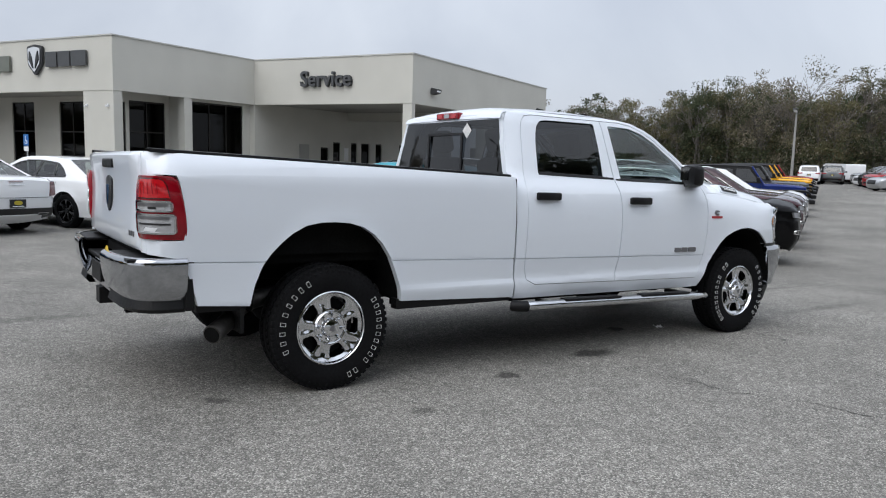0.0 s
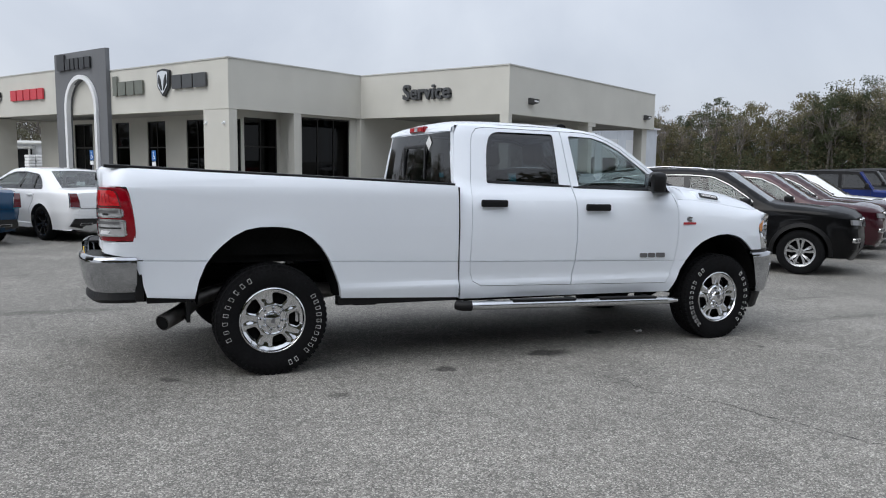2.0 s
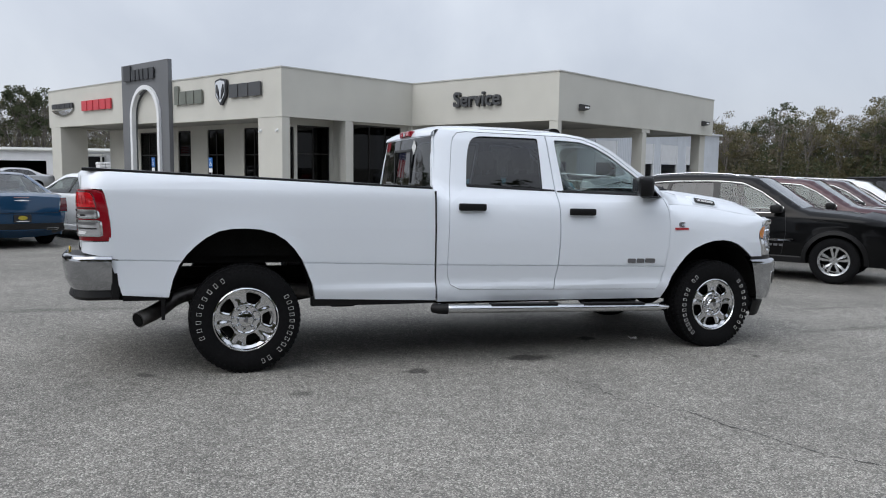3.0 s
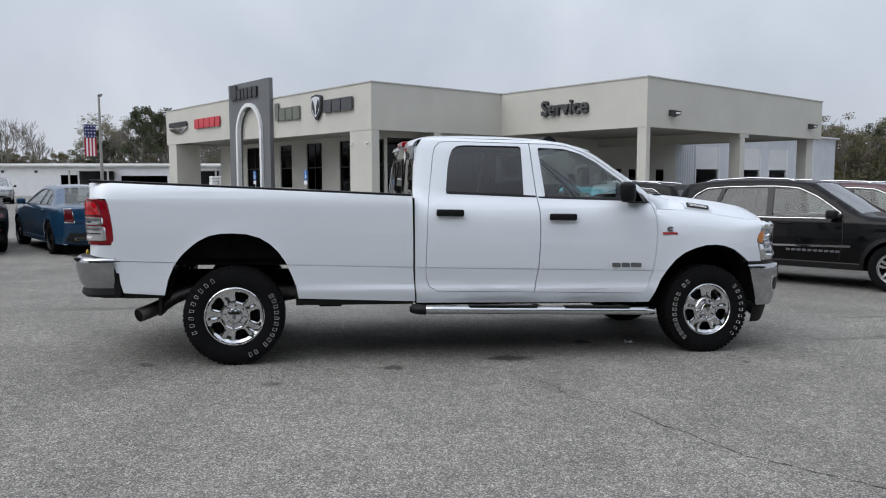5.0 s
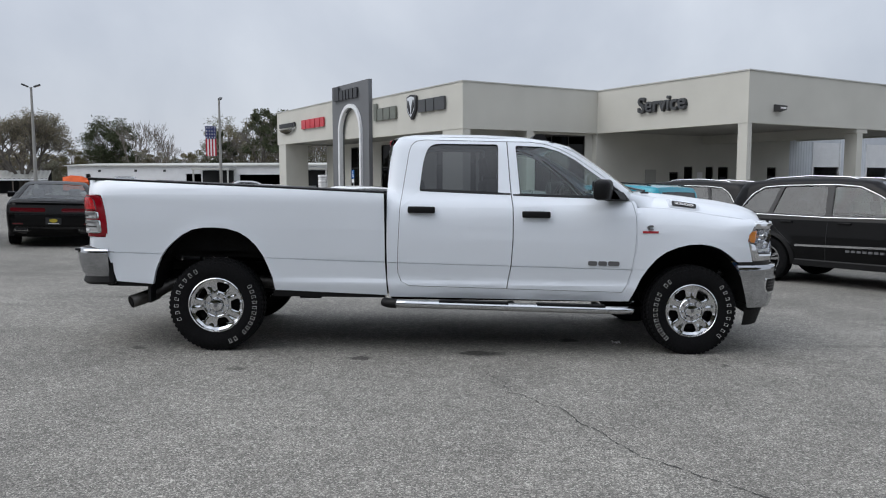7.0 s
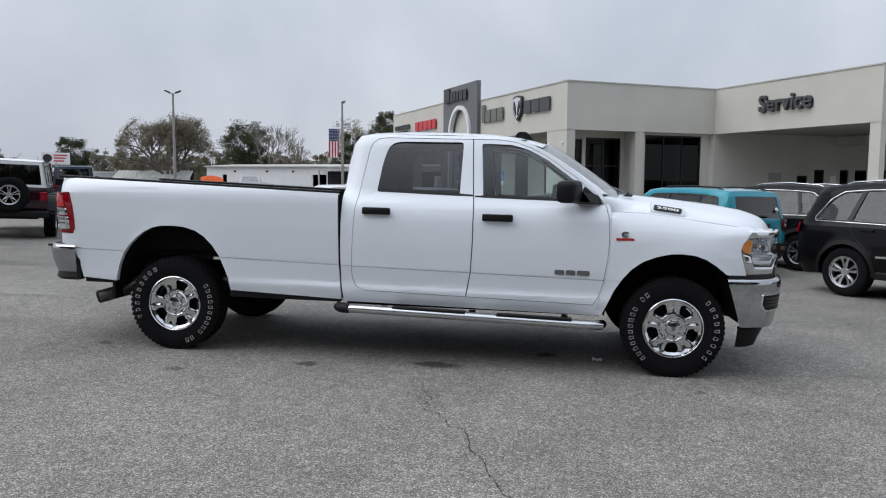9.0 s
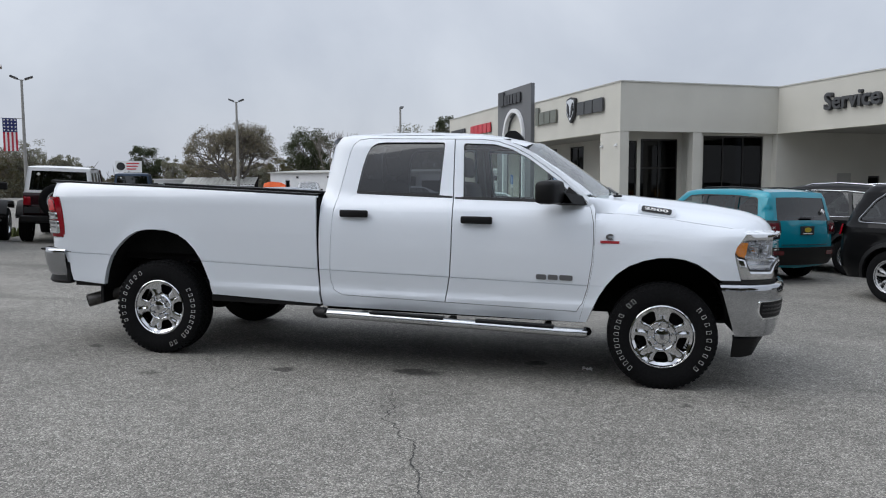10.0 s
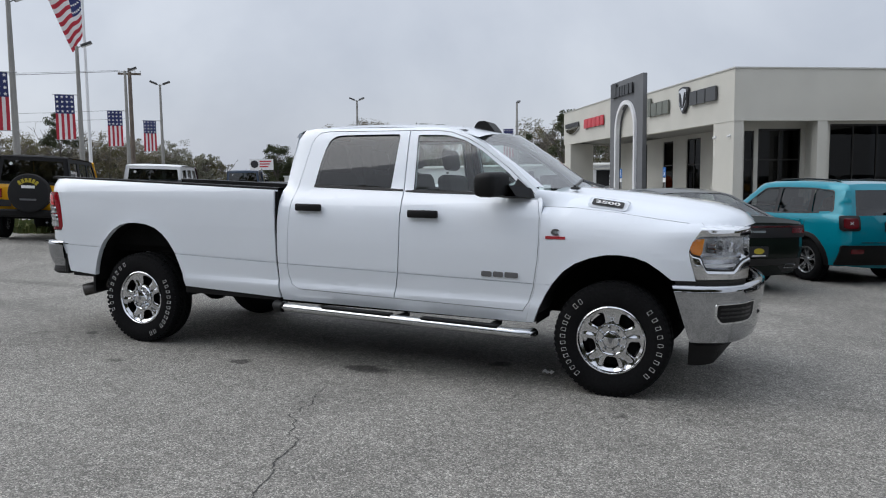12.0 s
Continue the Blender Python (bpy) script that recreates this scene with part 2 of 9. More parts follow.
# ---- building blocks ----
def part(name, bm, mat, parent=None, label="", smooth=False, out=None):
    """Links a bmesh as one mesh object, under a thing or a part."""
    me = bpy.data.meshes.new(name)
    bmesh.ops.recalc_face_normals(bm, faces=bm.faces)
    if out is not None:
        bm.normal_update()
        if sum(f.normal.dot(f.calc_center_median() - Vector(out)) * f.calc_area() for f in bm.faces) < 0:
            bmesh.ops.reverse_faces(bm, faces=bm.faces)
    bm.to_mesh(me)
    bm.free()
    for one in mat if isinstance(mat, (list, tuple)) else (mat,):
        me.materials.append(one)
    if smooth:
        me.polygons.foreach_set("use_smooth", [True] * len(me.polygons))
        me.set_sharp_from_angle(angle=radians(smooth if smooth is not True else 40))
    ob = new(name, me)
    ob.parent = parent
    if label:
        ob["label"] = label
    return ob


def shared(name, source, parent, m, label=""):
    """Another object on the mesh of an earlier part."""
    ob = new(name, source.data)
    ob.parent = parent
    ob.matrix_basis = m
    if label:
        ob["label"] = label
    return ob


def thing(name, label, category, m=None, group="", kind=""):
    ob = tagged(new(name), label, category, group, kind)
    ob.empty_display_size = 0.2
    if m is not None:
        ob.matrix_basis = m
    return ob


def box(bm, x0, x1, y0, y1, z0, z1, bevel=0.0, m=None):
    r = bmesh.ops.create_cube(bm, size=1)
    for v in r["verts"]:
        v.co = Vector(((x0 + x1) / 2 + v.co.x * (x1 - x0), (y0 + y1) / 2 + v.co.y * (y1 - y0), (z0 + z1) / 2 + v.co.z * (z1 - z0)))
    vs = r["verts"]
    if bevel:
        es = list({e for v in vs for e in v.link_edges})
        out = bmesh.ops.bevel(bm, geom=es, offset=bevel, segments=2, affect="EDGES", profile=0.5)
        vs = list({v for f in out["faces"] for v in f.verts} | {v for v in vs if v.is_valid})
    if m is not None:
        for v in vs:
            v.co = m @ v.co
    return bm


def rod(bm, a, b, r0, r1=None, seg=12, caps=True):
    a, b = Vector(a), Vector(b)
    r1 = r0 if r1 is None else r1
    q = (b - a).to_track_quat("Z", "Y").to_matrix()
    rings = []
    for p, r in ((a, r0), (b, r1)):
        rings.append([bm.verts.new(p + q @ Vector((r * math.cos(2 * math.pi * k / seg), r * math.sin(2 * math.pi * k / seg), 0))) for k in range(seg)])
    for k in range(seg):
        bm.faces.new((rings[0][k], rings[0][(k + 1) % seg], rings[1][(k + 1) % seg], rings[1][k]))
    if caps:
        bm.faces.new(rings[0][::-1])
        bm.faces.new(rings[1])
    return bm


def loft(bm, rings, closed=False, wrap=False):
    """Quads between successive rows of points."""
    rows = [[bm.verts.new(p) for p in ring] for ring in rings]
    n = len(rows[0])
    last = len(rows) if wrap else len(rows) - 1
    for i in range(last):
        a, b = rows[i], rows[(i + 1) % len(rows)]
        for k in range(n if closed else n - 1):
            bm.faces.new((a[k], a[(k + 1) % n], b[(k + 1) % n], b[k]))
    return rows


def tube(bm, pts, r, seg=10, flat=1.0):
    """A round bar along a line of points; flat squeezes it in height."""
    pts = [Vector(p) for p in pts]
    rings = []
    for i, p in enumerate(pts):
        d = (pts[min(i + 1, len(pts) - 1)] - pts[max(i - 1, 0)]).normalized()
        side = d.cross(Vector((0, 0, 1)))
        if side.length < 1e-4:
            side = Vector((1, 0, 0))
        side.normalize()
        up = side.cross(d)
        rings.append([p + side * r * math.cos(2 * math.pi * k / seg) + up * r * flat * math.sin(2 * math.pi * k / seg) for k in range(seg)])
    rows = loft(bm, rings, closed=True)
    bm.faces.new(rows[0][::-1])
    bm.faces.new(rows[-1])
    return bm


def lathe(bm, profile, seg=48, cap=False):
    """Turns (radius, height) pairs about the y axis; height runs along -y."""
    rings = [[Vector((r * math.cos(2 * math.pi * k / seg), -h, r * math.sin(2 * math.pi * k / seg))) for k in range(seg)] for r, h in profile]
    rows = loft(bm, rings, closed=True)
    if cap:
        bm.faces.new(rows[-1])
    return rows


def prism(bm, pts, a, b, plane="xz"):
    """A flat outline drawn out between two depths."""
    def at(p, d):
        return Vector((p[0], d, p[1])) if plane == "xz" else Vector((d, p[0], p[1])) if plane == "yz" else Vector((p[0], p[1], d))
    lo, hi = [bm.verts.new(at(p, a)) for p in pts], [bm.verts.new(at(p, b)) for p in pts]
    n = len(pts)
    bm.faces.new(lo)
    bm.faces.new(hi[::-1])
    for k in range(n):
        bm.faces.new((lo[k], hi[k], hi[(k + 1) % n], lo[(k + 1) % n]))
    return bm


def rounded(pts, r, n=4):
    """A closed outline with its corners rounded."""
    out, k = [], len(pts)
    for i in range(k):
        p, a, b = Vector(pts[i]), Vector(pts[i - 1]), Vector(pts[(i + 1) % k])
        da, db = a - p, b - p
        ra = min(r, da.length * 0.45, db.length * 0.45)
        s, e = p + da.normalized() * ra, p + db.normalized() * ra
        for j in range(n + 1):
            t = j / n
            out.append(tuple((1 - t) ** 2 * s + 2 * t * (1 - t) * p + t * t * e))
    return out


def grow(loop, d):
    """A counter-clockwise outline pushed outwards by d."""
    out, n = [], len(loop)
    for i in range(n):
        (ax, az), (bx, bz) = loop[i - 1], loop[(i + 1) % n]
        k = math.hypot(bx - ax, bz - az)
        out.append((loop[i][0] + (bz - az) / k * d, loop[i][1] - (bx - ax) / k * d))
    return out


def spline(pts, n=5):
    """A smooth open line through points of two or three coordinates."""
    P = [Vector(p) for p in pts]
    out = []
    for i in range(len(P) - 1):
        p0, p1, p2, p3 = P[max(i - 1, 0)], P[i], P[i + 1], P[min(i + 2, len(P) - 1)]
        for j in range(n):
            t = j / n
            out.append(0.5 * ((2 * p1) + (p2 - p0) * t + (2 * p0 - 5 * p1 + 4 * p2 - p3) * t * t + (3 * p1 - p0 - 3 * p2 + p3) * t ** 3))
    out.append(P[-1])
    return [tuple(p) for p in out]


def panel(outer, depth, s, holes=(), step=0.07, flange=0.03, inset=0.0, lift=0.0, cuts=()):
    """A curved sheet of bodywork: an outline in x and z laid on the surface y = s * depth(x, z), with its rim folded inwards."""
    from mathutils.geometry import tessellate_polygon
    loops = [[Vector((p[0], p[1], 0)) for p in outer]] + [[Vector((p[0], p[1], 0)) for p in h] for h in holes]
    flat = [v for loop in loops for v in loop]
    bm = bmesh.new()
    vs = [bm.verts.new((v.x, 0, v.y)) for v in flat]
    for tri in tessellate_polygon(loops):
        try:
            bm.faces.new([vs[k] for k in tri])
        except ValueError:
            pass
    xs, zs = [v.x for v in flat], [v.y for v in flat]
    for axis, lo, hi in ((0, min(xs), max(xs)), (2, min(zs), max(zs))):
        n = max(1, int((hi - lo) / step))
        for k in range(1, n):
            c = [0.0, 0.0, 0.0]
            c[axis] = lo + (hi - lo) * k / n
            no = [0.0, 0.0, 0.0]
            no[axis] = 1.0
            bmesh.ops.bisect_plane(bm, geom=bm.verts[:] + bm.edges[:] + bm.faces[:], plane_co=c, plane_no=no, dist=1e-5)
    for height, slope in cuts:
        bmesh.ops.bisect_plane(bm, geom=bm.verts[:] + bm.edges[:] + bm.faces[:], plane_co=(0, 0, height), plane_no=(-slope, 0, 1), dist=1e-5)
    bmesh.ops.remove_doubles(bm, verts=bm.verts, dist=1e-4)
    for v in bm.verts:
        v.co.y = s * (depth(v.co.x, v.co.z) + lift)
    if flange:
        rim = [e for e in bm.edges if e.is_boundary]
        out = bmesh.ops.extrude_edge_only(bm, edges=rim)
        for v in out["geom"]:
            if isinstance(v, bmesh.types.BMVert):
                v.co.y -= s * flange
    return bm


def patch(outer, place, step=0.07, flange=None, holes=()):
    """A sheet over a flat outline (a, b), laid in space by place(a, b)."""
    from mathutils.geometry import tessellate_polygon
    loops = [[Vector((p[0], p[1], 0)) for p in loop] for loop in (outer, *holes)]
    flat = [v for loop in loops for v in loop]
    bm = bmesh.new()
    vs = [bm.verts.new(v) for v in flat]
    for tri in tessellate_polygon(loops):
        try:
            bm.faces.new([vs[k] for k in tri])
        except ValueError:
            pass
    for axis in (0, 1):
        lo, hi = min(v[axis] for v in flat), max(v[axis] for v in flat)
        n = max(1, int((hi - lo) / step))
        for k in range(1, n):
            c, no = [0.0, 0.0, 0.0], [0.0, 0.0, 0.0]
            c[axis], no[axis] = lo + (hi - lo) * k / n, 1.0
            bmesh.ops.bisect_plane(bm, geom=bm.verts[:] + bm.edges[:] + bm.faces[:], plane_co=c, plane_no=no, dist=1e-5)
    for v in bm.verts:
        v.co = place(v.co.x, v.co.y)
    if flange is not None:
        out = bmesh.ops.extrude_edge_only(bm, edges=[e for e in bm.edges if e.is_boundary])
        for v in out["geom"]:
            if isinstance(v, bmesh.types.BMVert):
                v.co += flange
    return bm


def sweep(bm, path, section, mirror=False):
    """A section of (outward offset, height) carried along a line in plan; both lie in truck or car space."""
    P = [Vector(p) for p in path]
    rings = []
    for i, p in enumerate(P):
        d = (P[min(i + 1, len(P) - 1)] - P[max(i - 1, 0)]).normalized()
        nrm = Vector((d.y, -d.x))
        rings.append([Vector((p.x + nrm.x * o, p.y + nrm.y * o, z)) for o, z in section])
    return loft(bm, rings)


def lerp(x, xs, ys):
    return float(np.interp(x, xs, ys))


def words(text, size, depth, bold=0.0):
    """Raised lettering in the built-in face, drawn in x and z and facing -y, centred, as a bmesh."""
    c = bpy.data.curves.new("lettering", "FONT")
    c.body, c.size, c.extrude, c.align_x, c.align_y = text, size, depth, "CENTER", "CENTER"
    c.resolution_u, c.offset = 3, bold
    ob = bpy.data.objects.new("lettering", c)
    me = bpy.data.meshes.new_from_object(ob)
    bm = bmesh.new()
    bm.from_mesh(me)
    bpy.data.objects.remove(ob)
    bpy.data.curves.remove(c)
    bpy.data.meshes.remove(me)
    for v in bm.verts:
        v.co = Vector((v.co.x, -v.co.z, v.co.y))
    return bm


# ---- ground ----
def ground_z(x, y=0.0):
    """The lot falls gently towards +x and +y and rises again far away."""
    d = math.hypot(x, y)
    return -0.25 * math.tanh(x / 11.6) - (0.0138 * min(12, max(0, y)) + 0.0062 * min(80, max(0, y - 12))) * (min(1.0, max(0.3, (x + 14) / 9)) if y < 30 else 1.0) + 0.15 * math.exp(-((x + 10.5) / 3) ** 2 - ((y - 6) / 3) ** 2) + 0.35 * min(1.0, max(0.0, (d - 22) / 40)) * (1 if x > 0 else 0.3)


def ground_sheet():
    def ticks():
        near = [i * 1.0 for i in range(-30, 31)]
        far = [35, 40, 46, 54, 64, 78, 95, 120, 160, 220, 320, 500, 900, 2000]
        return [-f for f in far[::-1]] + near + far
    t = ticks()
    bm = bmesh.new()
    loft(bm, [[Vector((x, y + 8, ground_z(x, y + 8))) for y in t] for x in t])
    g = part("ground", bm, asphalt([(1.30, -0.22, 0.10, 0.08, 0.35), (2.36, -0.01, 0.24, 0.10, 0.25), (-0.71, 0.09, 0.09, 0.05, 0.45), (0.33, -0.62, 0.09, 0.06, 0.45),
                                    (3.30, 0.62, 0.10, 0.10, 0.30), (4.45, -0.42, 0.06, 0.04, 0.5), (-1.6, 3.2, 0.8, 0.14, 0.7), (-4.2, 2.4, 1.8, 0.16, 0.75), (-3.0, 0.9, 1.2, 0.3, 0.85),
                                    (6.6, 0.4, 0.9, 0.1, 0.75), (7.4, 1.6, 0.5, 0.06, 0.7), (-6.0, 5.5, 2.5, 0.3, 0.8)]), smooth=True)
    tagged(g, "worn grey asphalt parking lot with oil spots", "ground", kind="structure")


ground_sheet()


def crack(points, width):
    """A thin ragged crack in the asphalt."""
    bm = bmesh.new()
    pts = spline(points, 40)
    rng = random.Random(5)
    rows, drift, slope = [], 0.0, 0.0
    for i, p in enumerate(pts):
        a, b = Vector(pts[max(i - 1, 0)]), Vector(pts[min(i + 1, len(pts) - 1)])
        d = (b - a).normalized()
        n = Vector((-d.y, d.x))
        slope = 0.72 * slope + rng.uniform(-0.009, 0.009)
        drift = 0.93 * drift + slope
        c = Vector(p) + n * (drift + rng.uniform(-0.003, 0.003))
        w = width * rng.uniform(0.15, 1.0) * (0.3 if rng.random() < 0.12 else 1.0)
        rows.append([Vector((c.x + n.x * w * k, c.y + n.y * w * k, ground_z(c.x + n.x * w * k, c.y + n.y * w * k) + 0.0035)) for k in (-0.5, 0.5)])
    loft(bm, rows)
    tagged(part("pavement_crack", bm, M["crack"]), "thin dark crack in the asphalt", "crack", kind="structure")


# ---- dealership building ----
B0 = Matrix.Translation((4.433, 31.623, -0.1)) @ pose(0, 0, 0, 0, 0, 28.9)
# local: x runs along the return wall, y runs back; the sign front stands in the plane x = 0

def building():
    home = thing("dealership_building", "single-storey cream stucco dealership with deep fascias, canopy and grey arched tower", "building", B0)

    def slab(name, x0, x1, y0, y1, z0, z1, mat="stucco", label="", bevel=0.0, parent=home):
        return part(name, box(bmesh.new(), x0, x1, y0, y1, z0, z1, bevel), M[mat], parent, label)

    top, low = 6.47, 4.12
    # deep fascias round the roof, butted end to end
    slab("fascia", 0, 0.35, 0, 10.35, low, top)
    slab("fascia", 0.35, 9.10, 0, 0.35, low, top)
    slab("fascia", 9.10, 9.45, -9.90, 0.35, low, top)
    slab("fascia", 9.45, 28.05, -9.90, -9.55, low, top)
    slab("fascia", 27.70, 28.05, -9.55, 0.0, low, top)
    slab("fascia", 0, 0.35, 15.90, 27.95, 4.32, 6.88)
    slab("fascia", 0.35, 9.0, 27.60, 27.95, 4.32, 6.88)
    slab("fascia", 8.65, 9.0, 15.9, 27.6, 4.32, 6.88)
    for a in ((-0.04, 0.40, -0.04, 10.35), (0.40, 9.06, -0.04, 0.40), (9.06, 9.5, -9.94, -0.04), (9.5, 28.09, -9.94, -9.5)):
        slab("coping", *a, top, top + 0.06, "coping")
    slab("coping", -0.04, 0.40, 15.9, 27.99, 6.88, 6.94, "coping")
    # roof decks and soffits
    slab("roof", 0.35, 27.7, 0.35, 15.9, low + 0.9, low + 1.1, "coping")
    slab("roof", 9.45, 27.7, -9.55, 0.35, low + 0.9, low + 1.1, "coping")
    slab("roof", 0.35, 8.65, 15.9, 27.6, 5.4, 5.6, "coping")
    slab("soffit", 0.35, 9.1, 0.35, 15.9, low + 0.10, low + 0.16, "stucco_dimmed")
    slab("soffit", 9.45, 27.7, -9.55, 0.0, low + 0.10, low + 0.16, "stucco_dimmed")
    slab("soffit", 0.35, 8.65, 15.9, 27.6, 4.42, 4.48, "stucco_dimmed")
    # columns
    slab("column", 0.02, 0.5, 0.02, 2.0, -0.3, low, bevel=0.01)
    slab("column", 4.10, 4.60, 0.02, 0.5, -0.3, low, bevel=0.01)
    slab("column", 9.12, 9.44, -9.88, -9.36, -0.3, low, bevel=0.01)
    slab("column", 18.02, 18.52, -9.86, -9.2, -0.3, low - 0.22, bevel=0.01)
    slab("column_cap", 17.9, 18.9, -9.88, -9.1, low - 0.22, low, bevel=0.02)
    slab("canopy_beam", 18.0, 18.5, -9.2, -0.003, low - 0.42, low + 0.1, "stucco")
    slab("column", 26.9, 27.75, -9.52, -8.9, -0.3, low + 0.1, bevel=0.01)
    slab("column", 0.02, 1.9, 26.1, 27.7, -0.3, 4.32, bevel=0.01)
    # recessed walls of the showroom, with window openings right through
    def wall_x(x0, x1, y, thick, openings, z1):
        at = x0
        for a, b, s, h in openings:
            if a > at:
                slab("wall", at, a, y, y + thick, -0.3, z1)
            slab("wall", a, b, y, y + thick, h, z1)
            if s > -0.25:
                slab("wall", a, b, y, y + thick, -0.3, s)
            window(a, b, s, h, lambda u, z, d: (u, y + 0.10 + d, z))
            at = b
        if at < x1:
            slab("wall", at, x1, y, y + thick, -0.3, z1)

    def wall_y(y0, y1, x, thick, openings, z1):
        at = y0
        for a, b, s, h in openings:
            if a > at:
                slab("wall", x, x + thick, at, a, -0.3, z1)
            slab("wall", x, x + thick, a, b, h, z1)
            if s > -0.25:
                slab("wall", x, x + thick, a, b, -0.3, s)
            window(a, b, s, h, lambda u, z, d: (x + 0.10 + d, u, z))
            at = b
        if at < y1:
            slab("wall", x, x + thick, at, y1, -0.3, z1)

    def window(a, b, s, h, put):
        """One glazed opening: frame bars and panes."""
        n = max(1, round((b - a) / 1.25))
        win = part("window", bmesh.new(), M["dark_frame"], home)
        def bar(u0, u1, z0, z1, d0=-0.04, d1=0.04):
            bm = bmesh.new()
            box(bm, u0, u1, d0, d1, z0, z1)
            for v in bm.verts:
                v.co = Vector(put(v.co.x, v.co.z, v.co.y))
            return bm
        part("window_frame", bar(a, a + 0.07, s, h), M["dark_frame"], win)
        part("window_frame", bar(b - 0.07, b, s, h), M["dark_frame"], win)
        part("window_frame", bar(a + 0.07, b - 0.07, h - 0.08, h), M["dark_frame"], win)
        part("window_frame", bar(a + 0.07, b - 0.07, s, s + 0.12), M["dark_frame"], win)
        if b - a < 3:
            part("window_frame", bar(a + 0.07, b - 0.07, 2.35, 2.42), M["dark_frame"], win)
        for k in range(1, n):
            u = a + (b - a) * k / n
            part("window_frame", bar(u - 0.03, u + 0.03, s + 0.12, h - 0.08), M["dark_frame"], win)
        for k in range(n):
            u0, u1 = a + (b - a) * k / n, a + (b - a) * (k + 1) / n
            part("pane", bar(u0 + 0.03, u1 - 0.03, s + 0.1, h - 0.08, -0.005, 0.005), M["glass_shop"], win)

    wall_y(1.62, 26.0, 3.5, 0.25, [(6.5, 8.5, 0.05, 3.95), (10.6, 12.5, 0.05, 3.95), (14.5, 16.1, 0.05, 3.95), (18.9, 21.3, 0.05, 3.95)], low + 0.1)
    wall_x(1.2, 4.35, 1.35, 0.25, [(1.25, 1.75, 0.05, 3.75), (1.95, 4.12, 0.05, 3.85)], low + 0.1)
    slab("wall", 4.35, 4.60, 0.5, 1.60, -0.3, low + 0.1)
    wall_x(4.60, 9.097, 0.36, 0.25, [(4.93, 8.56, 0.05, 4.0)], low + 0.1)
    slab("wall", 9.10, 9.35, 0.003, 1.35, -0.3, low - 0.003)
    # drive-through back wall with small dark windows and posters
    wall_x(9.35, 27.0, 0.0, 0.25, [(15.1, 15.9, 0.9, 1.95), (16.4, 17.2, 0.4, 2.3), (18.4, 19.1, 0.4, 2.3), (19.6, 20.6, 0.4, 2.3), (21.4, 22.2, 0.4, 2.3), (24.6, 25.6, 0.3, 2.3)], low + 0.1)
    part("notice_board", box(bmesh.new(), 17.6, 18.05, -0.04, -0.003, 1.1, 1.95), M["white_sign"], home, "small white notice board")
    part("door_panel", box(bmesh.new(), 13.0, 13.9, -0.04, -0.003, 0.1, 2.1), M["stucco_dimmed"], home, "plain painted service door")
    # rooms behind the glass, their dimness put into near-black walls
    slab("back_room_wall", 8.0, 8.2, 2.0, 26.0, -0.3, low, "shade_tone")
    slab("back_room_wall", 9.6, 27.0, 3.0, 3.2, -0.3, low, "shade_tone")
    slab("floor_slab", 0.5, 27.0, 0.1, 26.0, -0.35, -0.02, "concrete")
    # the white workshop shed beyond, with part-open roller doors
    shed = thing("workshop_shed", "pale corrugated metal workshop with half-open roller doors", "building", B0)
    doors = [(29.8, 33.0), (36.6, 39.6), (41.2, 44.4), (46.5, 49.5)]
    at = 27.05
    for a, b in doors + [(54.4, 54.4)]:
        bm = bmesh.new()
        n = max(2, int((a - at) / 0.075))
        pts = [(at + (a - at) * k / n, 0.0 if k % 4 in (0, 1) else -0.035) for k in range(n + 1)]
        rows = [[Vector((x, y + 0.05, z)) for x, y in pts] for z in (-0.3, 5.35)]
        loft(bm, rows)
        part("corrugated_wall", bm, M["shed_metal"], shed)
        if b > a:
            part("wall", box(bmesh.new(), a, b, 0.05, 0.12, 4.1, 5.35), M["shed_metal"], shed)
            part("door_frame", box(bmesh.new(), a - 0.14, a, -0.04, 0.14, -0.3, 4.1), M["white_metal"], shed)
            part("door_frame", box(bmesh.new(), b, b + 0.14, -0.04, 0.14, -0.3, 4.1), M["white_metal"], shed)
            rd = part("roller_door", box(bmesh.new(), a, b, 0.09, 0.115, 2.35, 4.1), M["white_metal"], shed, "half-raised slatted roller door")
            for k in range(9):
                part("slat", box(bmesh.new(), a, b, 0.03, 0.09, 2.35 + k * 0.19, 2.536 + k * 0.19, 0.007), M["white_metal"], rd)
        at = b
    part("end_wall", box(bmesh.new(), 54.2, 54.4, 0.15, 18, -0.3, 5.35), M["shed_metal"], shed)
    part("back_wall", box(bmesh.new(), 27.0, 54.2, 17.8, 18, -0.3, 5.35), M["shade_tone"], shed)
    part("roof", box(bmesh.new(), 26.9, 54.6, -0.25, 18.2, 5.35, 5.5), M["white_metal"], shed)
    part("floor_slab", box(bmesh.new(), 27.0, 54.2, 0.15, 17.8, -0.35, -0.02), M["concrete"], shed)
    # wall packs on the canopy face
    for u in (11.2, 26.4):
        lamp = thing("wall_lamp", "small dark wall-pack lamp fixed to the fascia", "lamp", B0 @ Matrix.Translation((u, -9.905, 4.86)), "wall lamps")
        bm = bmesh.new()
        prism(bm, [(0, -0.16), (-0.32, -0.08), (-0.36, 0.10), (-0.08, 0.16), (0, 0.16)], -0.27, 0.27, "yz")
        part("housing", bm, M["lamp_head"], lamp)
        part("lens", box(bmesh.new(), -0.2, 0.2, -0.345, -0.33, -0.05, 0.07), M["white_sign"], lamp)
    # the tower with its white arch
    tower()
    signs()
